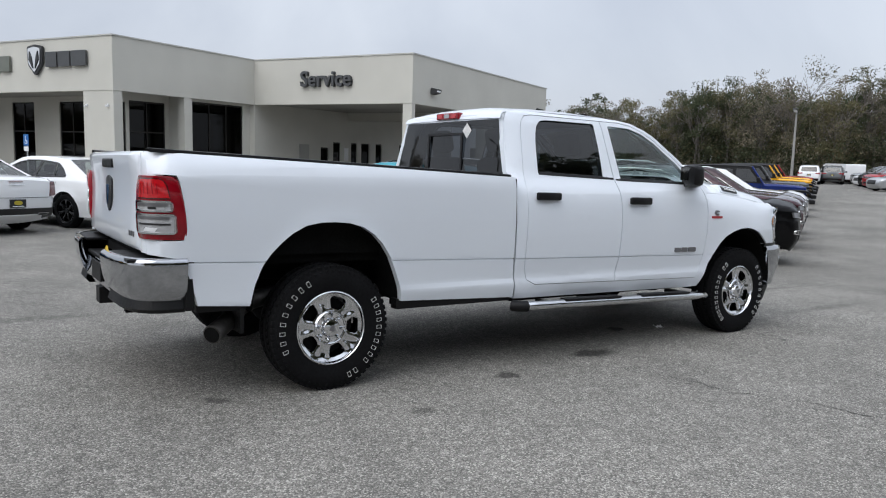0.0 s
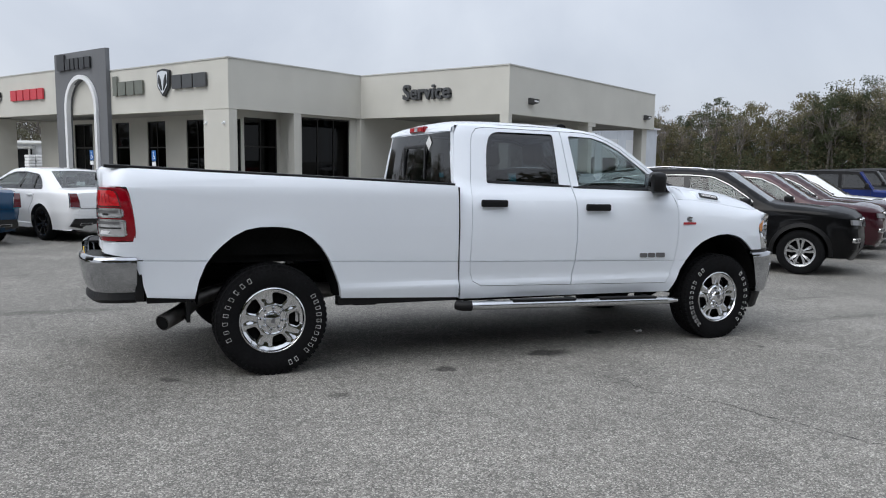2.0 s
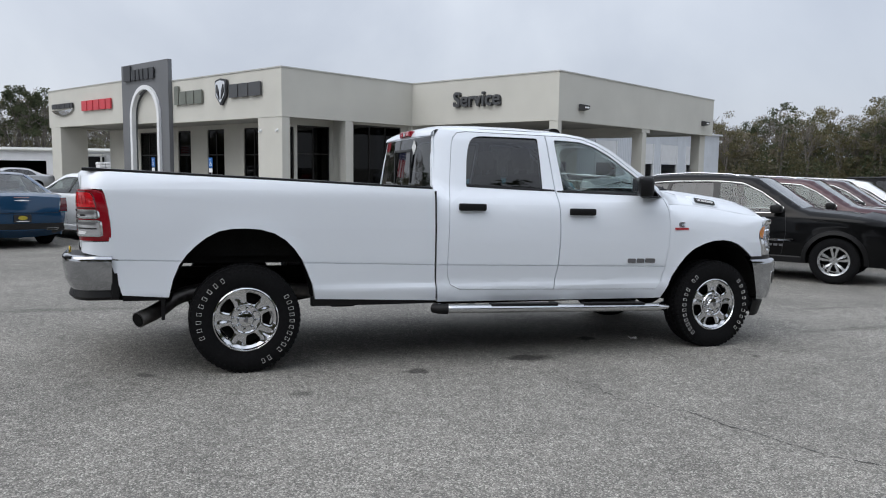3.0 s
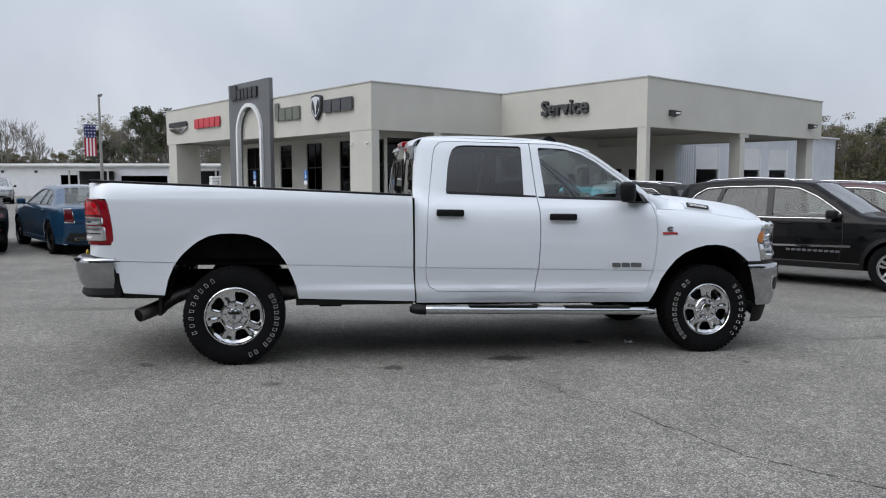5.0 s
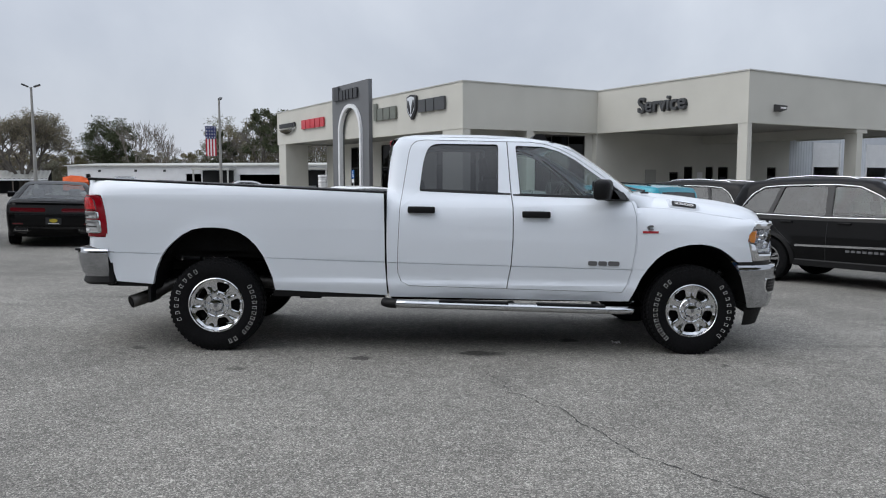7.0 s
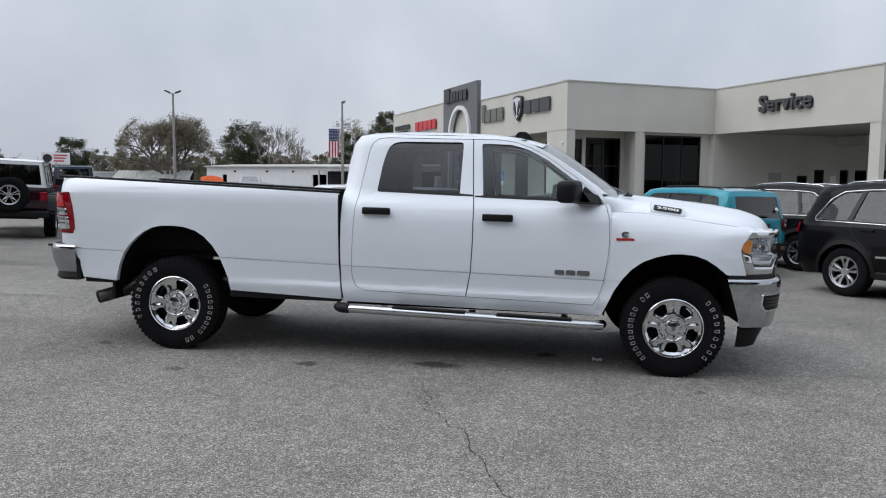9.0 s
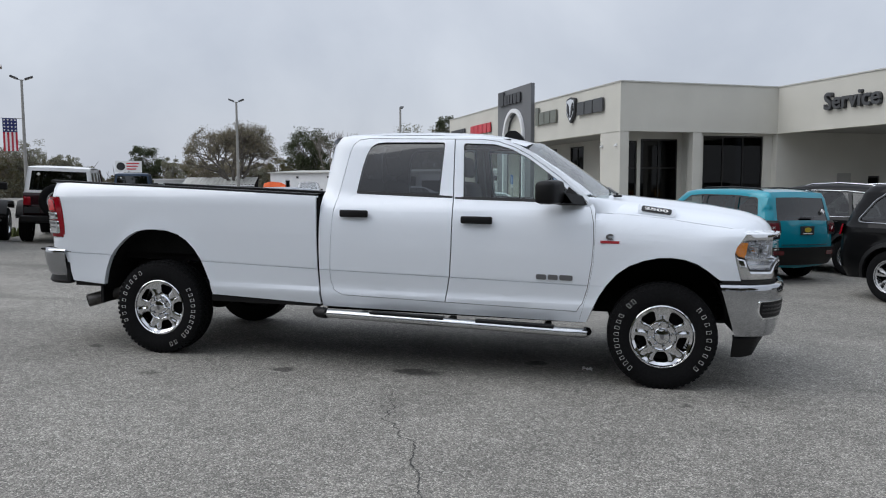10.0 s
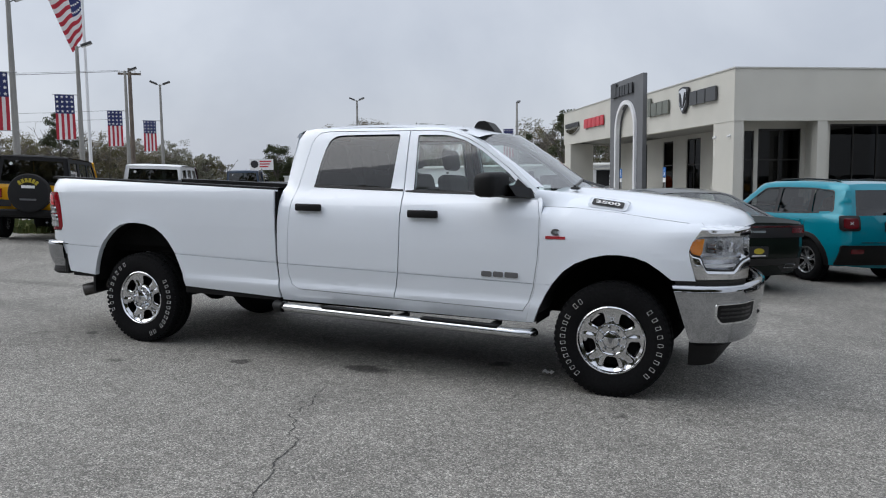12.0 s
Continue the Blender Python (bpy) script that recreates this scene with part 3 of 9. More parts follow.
    for y, z in ((0.35, 3.45), (1.75, 3.45)):
        camb = thing("security_camera", "small white security camera fixed to the column", "camera", B0 @ Matrix.Translation((0.0, y, z)), "column cameras")
        part("body", rod(bmesh.new(), (0, 0, 0), (-0.13, 0, -0.02), 0.045), M["white_metal"], camb)
        part("bracket", box(bmesh.new(), -0.03, 0.02, -0.05, 0.05, -0.05, 0.09), M["white_metal"], camb)


def arch_line(half, spring, rise, n=20):
    return [(half * math.cos(math.pi * k / n), spring + rise * math.sin(math.pi * k / n)) for k in range(n + 1)]


def tower():
    """Grey gate tower: a wall with an arched opening, a white arch band round it."""
    t = thing("gate_tower", "tall grey stucco gate tower with a white arch band", "tower", B0)
    y0, y1, h, x0, x1 = 10.3, 15.95, 7.72, -0.25, -0.004
    c, half, spring, rise = 12.95, 1.62, 4.5, 1.62
    line = [(c + dy, z) for dy, z in arch_line(half, spring, rise)]
    outer = [(y1, -0.3), (y1, h), (y0, h), (y0, -0.3), (c - half, -0.3)] + line[::-1] + [(c + half, -0.3)]
    part("wall", prism(bmesh.new(), outer, x0, x1, "yz"), M["stucco_grey"], t)
    bm = bmesh.new()
    rows = []
    for r, d in ((half - 0.10, x0 + 0.10), (half - 0.10, x0 - 0.16), (half + 0.14, x0 - 0.16), (half + 0.14, x0 - 0.004)):
        arc = [(c + dy, z) for dy, z in arch_line(r, spring, r + 0.14)]
        rows.append([Vector((d, c + r, -0.3))] + [Vector((d, y, z)) for y, z in arc] + [Vector((d, c - r, -0.3))])
    loft(bm, rows)
    part("arch_band", bm, M["white_metal"], t, "smooth white arch band", smooth=35)
    # the cream panel seen high inside the arch
    part("inner_panel", box(bmesh.new(), 0.0, 0.35, y0 + 0.06, y1 - 0.06, 4.2, 6.4), M["stucco"], t)


def signs():
    def mount(name, label, y, z, category="sign"):
        return thing(name, label, category, B0 @ pose(-0.004, y, z, 0, 0, -90), "facade signs")

    def bars(sign, mat, x, widths, height, gap, depth=0.09, tall=()):
        for k, w in enumerate(widths):
            h = height * (1.45 if k in tall else 1.0)
            bm = prism(bmesh.new(), rounded([(x, -height / 2), (x + w, -height / 2), (x + w, -height / 2 + h), (x, -height / 2 + h)], 0.05), -depth - 0.06, -0.06)
            part("letter_block", bm, M[mat], sign)
            x += w + gap

    # tower lettering stands as plain blocks
    s = thing("tower_sign", "raised dark block sign on the grey tower", "sign", B0 @ pose(-0.254, 13.3, 7.05, 0, 0, -90), "facade signs")
    bars(s, "sign_black", -2.1, (0.85, 0.5, 0.36, 0.36, 0.5, 0.5), 0.62, 0.12, tall=(0,))
    s = mount("grey_block_sign", "raised olive-grey block sign on the cream fascia", 8.35, 5.45)
    bars(s, "sign_olive", -1.5, (0.42, 0.72, 0.72, 0.72), 0.72, 0.1, tall=(0,))
    s = mount("shield_sign", "chrome shield emblem sign on the cream fascia", 5.05, 5.55)
    bm = bmesh.new()
    shield = rounded([(-0.55, 0.62), (0.0, 0.72), (0.55, 0.62), (0.5, -0.2), (0.0, -0.72), (-0.5, -0.2)], 0.12)
    prism(bm, shield, -0.16, -0.04)
    part("plate", bm, M["sign_black"], s)
    bm = bmesh.new()
    prism(bm, [(x * 0.8, z * 0.82 + 0.02) for x, z in shield], -0.20, -0.16)
    part("face", bm, M["chrome"], s)
    for a in (-1, 1):
        bm = bmesh.new()
        prism(bm, [(a * 0.08, -0.38), (a * 0.34, 0.02), (a * 0.30, 0.40), (a * 0.16, 0.1)], -0.235, -0.2)
        part("inlay", bm, M["sign_black"], s)
    s = mount("dark_block_sign", "raised dark block sign on the cream fascia", 2.95, 5.55)
    bars(s, "sign_grey", -1.35, (0.78, 0.8, 0.98), 0.68, 0.1, 0.10)
    s = mount("winged_sign", "black block sign over a silver wing emblem", 25.3, 5.75)
    bars(s, "sign_black", -1.75, (0.4, 0.4, 0.4, 0.36, 0.4, 0.36, 0.34, 0.4), 0.34, 0.06)
    bm = bmesh.new()
    prism(bm, [(-1.8, -0.28), (-0.5, -0.30), (0.5, -0.30), (1.8, -0.24), (1.2, -0.5), (0.4, -0.66), (-0.4, -0.66), (-1.2, -0.5)], -0.14, -0.06)
    part("wing", bm, M["chrome"], s)
    s = mount("red_block_sign", "raised red block sign on the cream fascia", 19.95, 5.6)
    bars(s, "sign_red", -2.15, (0.78, 0.78, 0.78, 0.78, 0.66), 0.66, 0.13)
    # the service sign, lettered
    s = thing("service_sign", "raised grey metal letters reading Service on the fascia", "sign", B0 @ pose(9.096, -4.82, 5.36, 0, 0, -90), "facade signs")
    bm = words("Service", 1.10, 0.07, 0.022)
    for v in bm.verts:
        v.co.y -= 0.12
    part("lettering", bm, M["sign_grey"], s)
    bm = words("Service", 1.10, 0.03, 0.034)
    part("letter_backing", bm, M["sign_black"], s)
    # blue accessible-parking posts before the showroom
    for x, y in ((2.14, 8.53), (1.69, 3.57)):
        p = thing("parking_sign", "blue and white accessible-parking sign on a thin post", "sign", B0 @ Matrix.Translation((-x, y, 0)), "parking signs")
        part("post", rod(bmesh.new(), (0, 0, -0.4), (0, 0, 2.05), 0.03), M["galvanised"], p)
        plate = part("panel", box(bmesh.new(), -0.06, -0.035, -0.17, 0.17, 1.60, 2.10, 0.008), M["blue_sign"], p)
        bm = bmesh.new()
        for k in range(12):
            a0, a1 = radians(100 + k * 22), radians(100 + (k + 1) * 22)
            prism(bm, [(0.085 * math.cos(a0), 1.76 + 0.085 * math.sin(a0)), (0.085 * math.cos(a1), 1.76 + 0.085 * math.sin(a1)), (0.06 * math.cos(a1), 1.76 + 0.06 * math.sin(a1)), (0.06 * math.cos(a0), 1.76 + 0.06 * math.sin(a0))], -0.067, -0.060, "yz")
        for a, b, c, d in ((0.0, 0.03, 1.82, 1.97), (-0.08, 0.03, 1.80, 1.825), (-0.105, -0.08, 1.69, 1.825)):
            box(bm, -0.067, -0.060, a, b, c, d)
        box(bm, -0.067, -0.060, -0.012, 0.042, 1.985, 2.035)
        part("symbol", bm, M["white_sign"], plate, "white wheelchair symbol")
        part("lower_panel", box(bmesh.new(), -0.06, -0.035, -0.15, 0.15, 1.36, 1.56, 0.006), M["white_sign"], p)


building()
crack([(2.33, -0.66), (2.46, -1.05), (2.62, -1.52), (3.0, -2.2), (3.33, -2.8), (3.9, -3.7), (4.6, -4.6)], 0.014)


# ---- wheels, shared by all vehicles ----
def tyre_mesh(bm, R, r, w, lugs=0):
    """A tyre lying about the y axis, its outer face towards -y."""
    h = w / 2
    prof = [(r, -h * 0.72), (r + 0.012, -h * 0.90), (r + (R - r) * 0.35, -h * 0.99), (r + (R - r) * 0.62, -h), (R - 0.030, -h * 0.93), (R - 0.008, -h * 0.80)]
    for k in (-0.55, -0.5, -0.2, -0.15, 0.15, 0.2, 0.5, 0.55):
        g = R - 0.014 if abs(k) in (0.5, 0.2) else R
        prof.append((g, h * k * 0.98))
    prof += [(R - 0.008, h * 0.80), (R - 0.030, h * 0.93), (r + (R - r) * 0.62, h), (r + (R - r) * 0.35, h * 0.99), (r + 0.012, h * 0.90), (r, h * 0.72)]
    lathe(bm, prof, 64)
    for k in range(lugs):
        a = 2 * math.pi * k / lugs
        m = Matrix.Rotation(a, 4, "Y")
        for s in (-1, 1):
            box(bm, -0.013, 0.013, s * h * 0.70 - 0.026, s * h * 0.70 + 0.008, R - 0.03, R - 0.0045, 0, m)
            box(bm, -0.009, 0.009, s * h * 0.925 - 0.006, s * h * 0.925 + 0.0015, R - 0.050, R - 0.034, 0, m)
        box(bm, -0.012, 0.010, -h * 0.42, -h * 0.24, R - 0.01, R + 0.0005, 0, Matrix.Rotation(a + 0.03, 4, "Y"))
        box(bm, -0.010, 0.012, h * 0.24, h * 0.42, R - 0.01, R + 0.0005, 0, Matrix.Rotation(a + 0.05, 4, "Y"))
    return bm


def spoked_disc(bm, r_in, r_out, n, open_lo, open_hi, width, face, dish, thick, seg=96, rot=0.0, twist=0.0, crown=0.01, twin=0.0):
    """A wheel disc with n windows between its spokes; face is its depth along -y."""
    radii = [r_in + (r_out - r_in) * k / 9 for k in range(10)]
    lo, hi = r_in + (r_out - r_in) * open_lo, r_in + (r_out - r_in) * open_hi

    def gap(a, r):
        t = ((a - rot - twist * (r - r_in)) / (2 * math.pi) * n) % 1.0
        return abs(t - 0.5)

    vs = {}
    for i, r in enumerate(radii):
        f = (r - r_in) / (r_out - r_in)
        for k in range(seg):
            a = 2 * math.pi * k / seg
            d = face + dish * f * f + crown * (gap(a, r) * 2) ** 2 * math.sin(math.pi * min(1, f * 1.1))
            vs[i, k] = bm.verts.new((r * math.sin(a), -d, r * math.cos(a)))
    keep = []
    for i in range(9):
        rm = (radii[i] + radii[i + 1]) / 2
        for k in range(seg):
            am = 2 * math.pi * (k + 0.5) / seg
            wide = width * (0.72 + 0.28 * (rm - lo) / max(hi - lo, 1e-6))
            if lo < rm < hi and (gap(am, rm) < wide / 2 or (twin and gap(am, rm) > 0.5 - twin * (0.35 + 0.65 * (rm - lo) / (hi - lo)))):
                continue
            keep.append(bm.faces.new((vs[i, k], vs[i, (k + 1) % seg], vs[i + 1, (k + 1) % seg], vs[i + 1, k])))
    loose = [v for v in bm.verts if not v.link_faces]
    bmesh.ops.delete(bm, geom=loose, context="VERTS")
    out = bmesh.ops.extrude_face_region(bm, geom=keep)
    for v in out["geom"]:
        if isinstance(v, bmesh.types.BMVert):
            v.co.y += thick
    return bm


def truck_wheel(parent, at, turn, first=None, spin=0.0):
    """Chrome five-spoke wheel with a lettered all-terrain tyre. turn mirrors it to the far side."""
    m = pose(*at, 0, 0, 180 if turn else 0) @ Matrix.Rotation(radians(-spin), 4, "Y")
    if first:
        root = new("wheel", first.data)
        root.parent, root.matrix_basis = parent, m
        for c in first.children:
            o = new(c.name.split(".")[0], c.data)
            o.parent, o.matrix_basis = root, c.matrix_basis
        return root
    bm = bmesh.new()
    lathe(bm, [(0.246, 0.108), (0.243, 0.118), (0.236, 0.122), (0.229, 0.114), (0.222, 0.07), (0.215, 0.02), (0.205, -0.10)], 72)
    root = part("wheel", bm, M["chrome"], parent, "bright chrome wheel rim", smooth=35)
    root.matrix_basis = m
    part("tyre", tyre_mesh(bmesh.new(), 0.414, 0.238, 0.262, 58), M["rubber"], root, "black all-terrain tyre with white sidewall marks", smooth=30)
    ring = [(0.227 * math.cos(2 * math.pi * k / 60), 0.227 * math.sin(2 * math.pi * k / 60)) for k in range(60)]
    holes = []
    for k in range(5):
        c = radians(-90 + 72 * k)
        hole = rounded([(0.122, -0.034), (0.188, -0.061), (0.205, -0.038), (0.205, 0.038), (0.188, 0.061), (0.122, 0.034)], 0.018, 3)
        holes.append([(u * math.cos(c) - v * math.sin(c), u * math.sin(c) + v * math.cos(c)) for u, v in hole])

    def disc(x, z):
        q, a = math.hypot(x, z), math.degrees(math.atan2(z, x))
        off = ((a + 90 + 36) % 72) - 36
        ridge = 0.016 * math.exp(-((abs(off) - 24) / 7.0) ** 2) * max(0.0, 1 - abs(q - 0.165) / 0.065)
        return Vector((x, -lerp(q, [0.0, 0.10, 0.13, 0.17, 0.205, 0.227], [0.092, 0.092, 0.082, 0.076, 0.086, 0.100]) - ridge, z))

    part("wheel_disc", patch(ring, disc, 0.014, Vector((0, 0.045, 0)), holes), M["chrome"], root, smooth=32)
    part("brake_disc", rod(bmesh.new(), (0, -0.02, 0), (0, 0.03, 0), 0.19, seg=32), M["underbody"], root)
    bm = bmesh.new()
    lathe(bm, [(0.114, 0.06), (0.112, 0.100), (0.106, 0.107), (0.100, 0.104), (0.097, 0.094), (0.066, 0.092), (0.060, 0.108), (0.052, 0.119), (0.03, 0.126), (0.001, 0.128)], 40)
    part("hub_cap", bm, M["chrome"], root, smooth=30)
    for k in range(8):
        a = 2 * math.pi * k / 8 + 0.2
        bm = bmesh.new()
        rod(bm, (0.081 * math.cos(a), -0.090, 0.081 * math.sin(a)), (0.081 * math.cos(a), -0.125, 0.081 * math.sin(a)), 0.0145, 0.009, 8)
        part("lug_nut", bm, M["chrome"], root)
    bm = bmesh.new()
    prism(bm, [(-0.018, 0.018), (0.018, 0.018), (0.012, -0.012), (0, -0.022), (-0.012, -0.012)], -0.130, -0.126)
    part("cap_mark", bm, M["badge_grey"], root)
    # sidewall marks: outlined blocks in two arcs
    proto = None
    for deg in [130.0, 138.2] + [154.5 + 8.15 * k for k in range(10)] + [40 - 10.2 * k for k in range(9)]:
        q = Matrix.Rotation(math.pi / 2 - radians(deg), 4, "Y")
        if proto is None:
            bm = bmesh.new()
            for x0, x1, z0, z1 in ((-0.0115, 0.0115, 0.3590, 0.3610), (-0.0115, 0.0115, 0.3250, 0.3270), (-0.0115, -0.0095, 0.3270, 0.3590), (0.0095, 0.0115, 0.3270, 0.3590)):
                box(bm, x0, x1, -0.1335, -0.127, z0, z1)
            proto = part("sidewall_mark", bm, M["tyre_letter"], root, "white outlined sidewall mark")
            proto.matrix_basis = q
        else:
            shared("sidewall_mark", proto, root, q)
    return root


# ---- the white pickup ----
TRUCK = pose(0, 0.128, 0, -0.85, 0, 0) @ pose(0, 0.872, 0, 0, 1.235, 0)
CAB_Z = [0.44, 0.50, 0.545, 0.58, 0.60, 0.622, 0.658, 0.70, 0.79, 0.81, 1.0, 1.15, 1.26, 1.34, 1.40, 1.44, 1.86, 1.93, 1.97]
CAB_Y = [0.930, 0.955, 0.975, 0.984, 0.988, 0.990, 0.978, 0.980, 0.993, 0.996, 1.003, 0.998, 0.982, 0.955, 0.912, 0.886, 0.738, 0.700, 0.650]


def arch_lip(x, z, cx, cz, rx, rz):
    d = math.hypot((x - cx) / rx, (z - cz) / rz)
    return 0.009 * max(0.0, 1 - abs(d - 1.0) / 0.13)


CAB_LINE, BED_LINE = (0.837, -0.01607), (0.8483, -0.02288)


def groove(x, z, line, x1=9.0):
    """A fine pressed line along the body side."""
    return 0.010 if abs(z - line[0] - line[1] * x) < 0.0028 and x < x1 else 0.0


def line_cuts(line):
    return [(line[0] + d, line[1]) for d in (-0.0040, -0.0024, 0.0024, 0.0040)]


def cab_depth(x, z):
    return lerp(z, CAB_Z, CAB_Y) - groove(x, z, CAB_LINE) - (0.035 * max(0.0, (1.66 - x) / 0.16) ** 2 if z > 1.44 else 0)


def glass_depth(x, z):
    """The side glass bows outwards a little between belt and roof."""
    return cab_depth(x, z) + 0.016 * max(0.0, 1 - ((z - 1.66) / 0.24) ** 2)


def fender_depth(x, z):
    y = lerp(z, [0.44, 0.60, 0.80, 1.0, 1.12, 1.20, 1.27, 1.32], [0.975, 0.985, 1.002, 1.012, 1.010, 0.998, 0.980, 0.965])
    drop = (hood_top(x) - z) / (1.0 - 0.25 * max(0.0, (x - 4.6) / 0.36))
    if drop < 0.40:
        y = min(y, lerp(drop, [0.138, 0.172, 0.204, 0.24, 0.28, 0.33, 0.40], [0.880, 0.920, 0.945, 0.968, 0.986, 1.000, 1.014]))
    y -= groove(x, z, CAB_LINE, 3.87)
    k = min(1.0, max(0.0, (3.88 - x) / 0.11))
    if z < 1.30:
        y += k * (lerp(z, CAB_Z, CAB_Y) - y)
    full = lerp(z, [0.8, 1.0, 1.10, 1.17, 1.20, 1.225, 1.25, 1.28], [1.0, 1.005, 0.994, 0.985, 0.972, 0.950, 0.918, 0.875])
    front = min(1.0, max(0.0, (x - 4.50) / 0.28)) if z > 0.95 else 0.0
    front *= front * (3 - 2 * front) * min(1.0, (z - 0.95) / 0.08) if front else 0.0
    y += front * (full - y)
    y += arch_lip(x, z, 4.30, 0.44, 0.52, 0.575)
    return y - 0.085 * max(0.0, (x - 4.52) / 0.5) ** 2


def bed_depth(x, z):
    fold = lerp(x, [0.35, 0.75, 1.5], [0.0, 0.55, 1.0])
    y = lerp(z, [0.50, 0.58, 0.605, 0.628, 0.662, 0.70, 0.80, 0.865, 1.1, 1.36, 1.44, 1.47, 1.50], [0.962, 0.984, 0.990, 0.992, 0.992 - 0.013 * fold, 0.993 - 0.012 * fold, 0.997 - 0.004 * fold, 1.001, 1.012, 1.010, 0.985, 0.968, 0.935])
    y -= groove(x, z, BED_LINE)
    y += arch_lip(x, z, 0.0, 0.55, 0.50, 0.56)
    if x < -0.98:
        t = min(1.0, (-0.98 - x) / 0.15)
        y -= 0.13 * (1 - math.sqrt(max(0.0, 1 - t * t)))
    return y


def hood_top(x):
    return lerp(x, [3.62, 3.75, 4.0, 4.3, 4.6, 4.78, 4.88, 4.94, 4.965], [1.480, 1.495, 1.492, 1.465, 1.425, 1.385, 1.345, 1.295, 1.235])


HOOD_Y = [0, 0.25, 0.42, 0.50, 0.56, 0.66, 0.76, 0.83, 0.88, 0.898]
HOOD_D = [0, -0.003, -0.008, -0.016, -0.034, -0.052, -0.078, -0.105, -0.138, -0.153]


def tail_lamp(truck, s):
    """A wraparound tail lamp: red housing with a dark rim, a domed red lens over two clear lenses in chrome frames."""
    P2 = [Vector(p) for p in spline([(-0.930, 1.0), (-1.0, 0.998), (-1.06, 0.985), (-1.105, 0.955), (-1.135, 0.905), (-1.146, 0.815)], 6)]
    run = [0.0]
    for a, b in zip(P2, P2[1:]):
        run.append(run[-1] + (b - a).length)
    L, lo, hi = run[-1], 1.003, 1.363

    def on(lift):
        def place(a, z):
            a = max(0.0, min(L, a))
            x, y = lerp(a, run, [p.x for p in P2]), lerp(a, run, [p.y for p in P2])
            x2, y2 = lerp(min(L, a + 0.01), run, [p.x for p in P2]), lerp(min(L, a + 0.01), run, [p.y for p in P2])
            x1, y1 = lerp(max(0, a - 0.01), run, [p.x for p in P2]), lerp(max(0, a - 0.01), run, [p.y for p in P2])
            d = Vector((x2 - x1, y2 - y1)).normalized()
            f = (z - lo) / (hi - lo)
            o = lift + 0.014 * max(0.0, 1 - (2 * f - 1) ** 4)
            return Vector((x + d.y * o - 0.062 * max(0.0, f) ** 2 * (1 - a / L), s * (y - d.x * o), z))
        return place

    def ring(outer, inner, lift, mat, name, parent, label=""):
        return part(name, patch(outer, on(lift), 0.03, Vector((0.012, -s * 0.012, 0)), [inner]), M[mat], parent, label, smooth=40)

    def shape(a0, a1, z0, z1, r):
        return rounded([(a0, z0), (a1, z0), (a1, z1), (a0, z1)], r, 5)

    def shrunk(loop, d):
        return grow(loop, -d)

    outline = [(0.0, lo), (L, lo), (L, hi), (0.045, hi), (0.020, hi - 0.008), (0.005, hi - 0.028), (0.0, hi - 0.06)]
    lamp = part("tail_lamp", patch(outline, on(0.0), 0.025, Vector((0.03, -s * 0.03, 0))), M["red_lens"], truck, "red and clear wraparound tail lamp", smooth=40)
    ring(outline, shrunk(outline, 0.009), 0.003, "red_lens", "rim", lamp)
    dome = [(0.074, 1.240), (L - 0.012, 1.240), (L - 0.012, 1.343), (0.112, 1.343), (0.092, 1.334), (0.080, 1.312)]
    ring(grow(dome, 0.008), dome, 0.004, "red_lens_deep", "lens_border", lamp)
    lens = part("brake_lens", patch(dome, on(0.006), 0.02, Vector((0.008, -s * 0.008, 0))), M["red_lens_bright"], lamp, "bright red domed brake lens", smooth=40)
    for k in range(7):
        a = 0.130 + k * 0.026
        part("lens_rib", patch(shape(a, a + 0.004, 1.262, 1.322, 0.001), on(0.0085), 0.012), M["red_lens"], lens)
    for name, z0, z1 in (("reverse_lens", 1.160, 1.224), ("turn_lens", 1.034, 1.150)):
        clear = shape(0.058 if name == "turn_lens" else 0.066, L - 0.014, z0, z1, 0.020)
        body = part(name, patch(shrunk(clear, 0.009), on(0.003), 0.012), M["clear_reflector"], lamp, "clear lens over a grey reflector", smooth=40)
        ring(clear, shrunk(clear, 0.010), 0.010, "chrome", "frame", body, "thin chrome lens frame")
        zc = (z0 + z1) / 2
        # grey strip: shade on the reflector drawn as a coloured patch
        part("reflector_shade", patch(shape(0.090, L - 0.035, z1 - 0.032, z1 - 0.016, 0.006), on(0.0065), 0.012), M["badge_grey"], body)
        if name == "turn_lens":
            part("reflector_step", patch(shape(0.085, L - 0.06, zc - 0.006, zc + 0.004, 0.003), on(0.0065), 0.012), M["dark_trim"], body)
            # white patch: a glint painted on the reflector
            part("reflector_glint", patch([(0.165, z0 + 0.016), (0.235, z0 + 0.016), (0.215, z0 + 0.040), (0.150, z0 + 0.036)], on(0.0065), 0.012), M["white_metal"], body)
        else:
            part("bulb", patch(shape(0.150, 0.195, z0 + 0.016, z1 - 0.034, 0.008), on(0.0065), 0.012), M["dark_trim"], body)


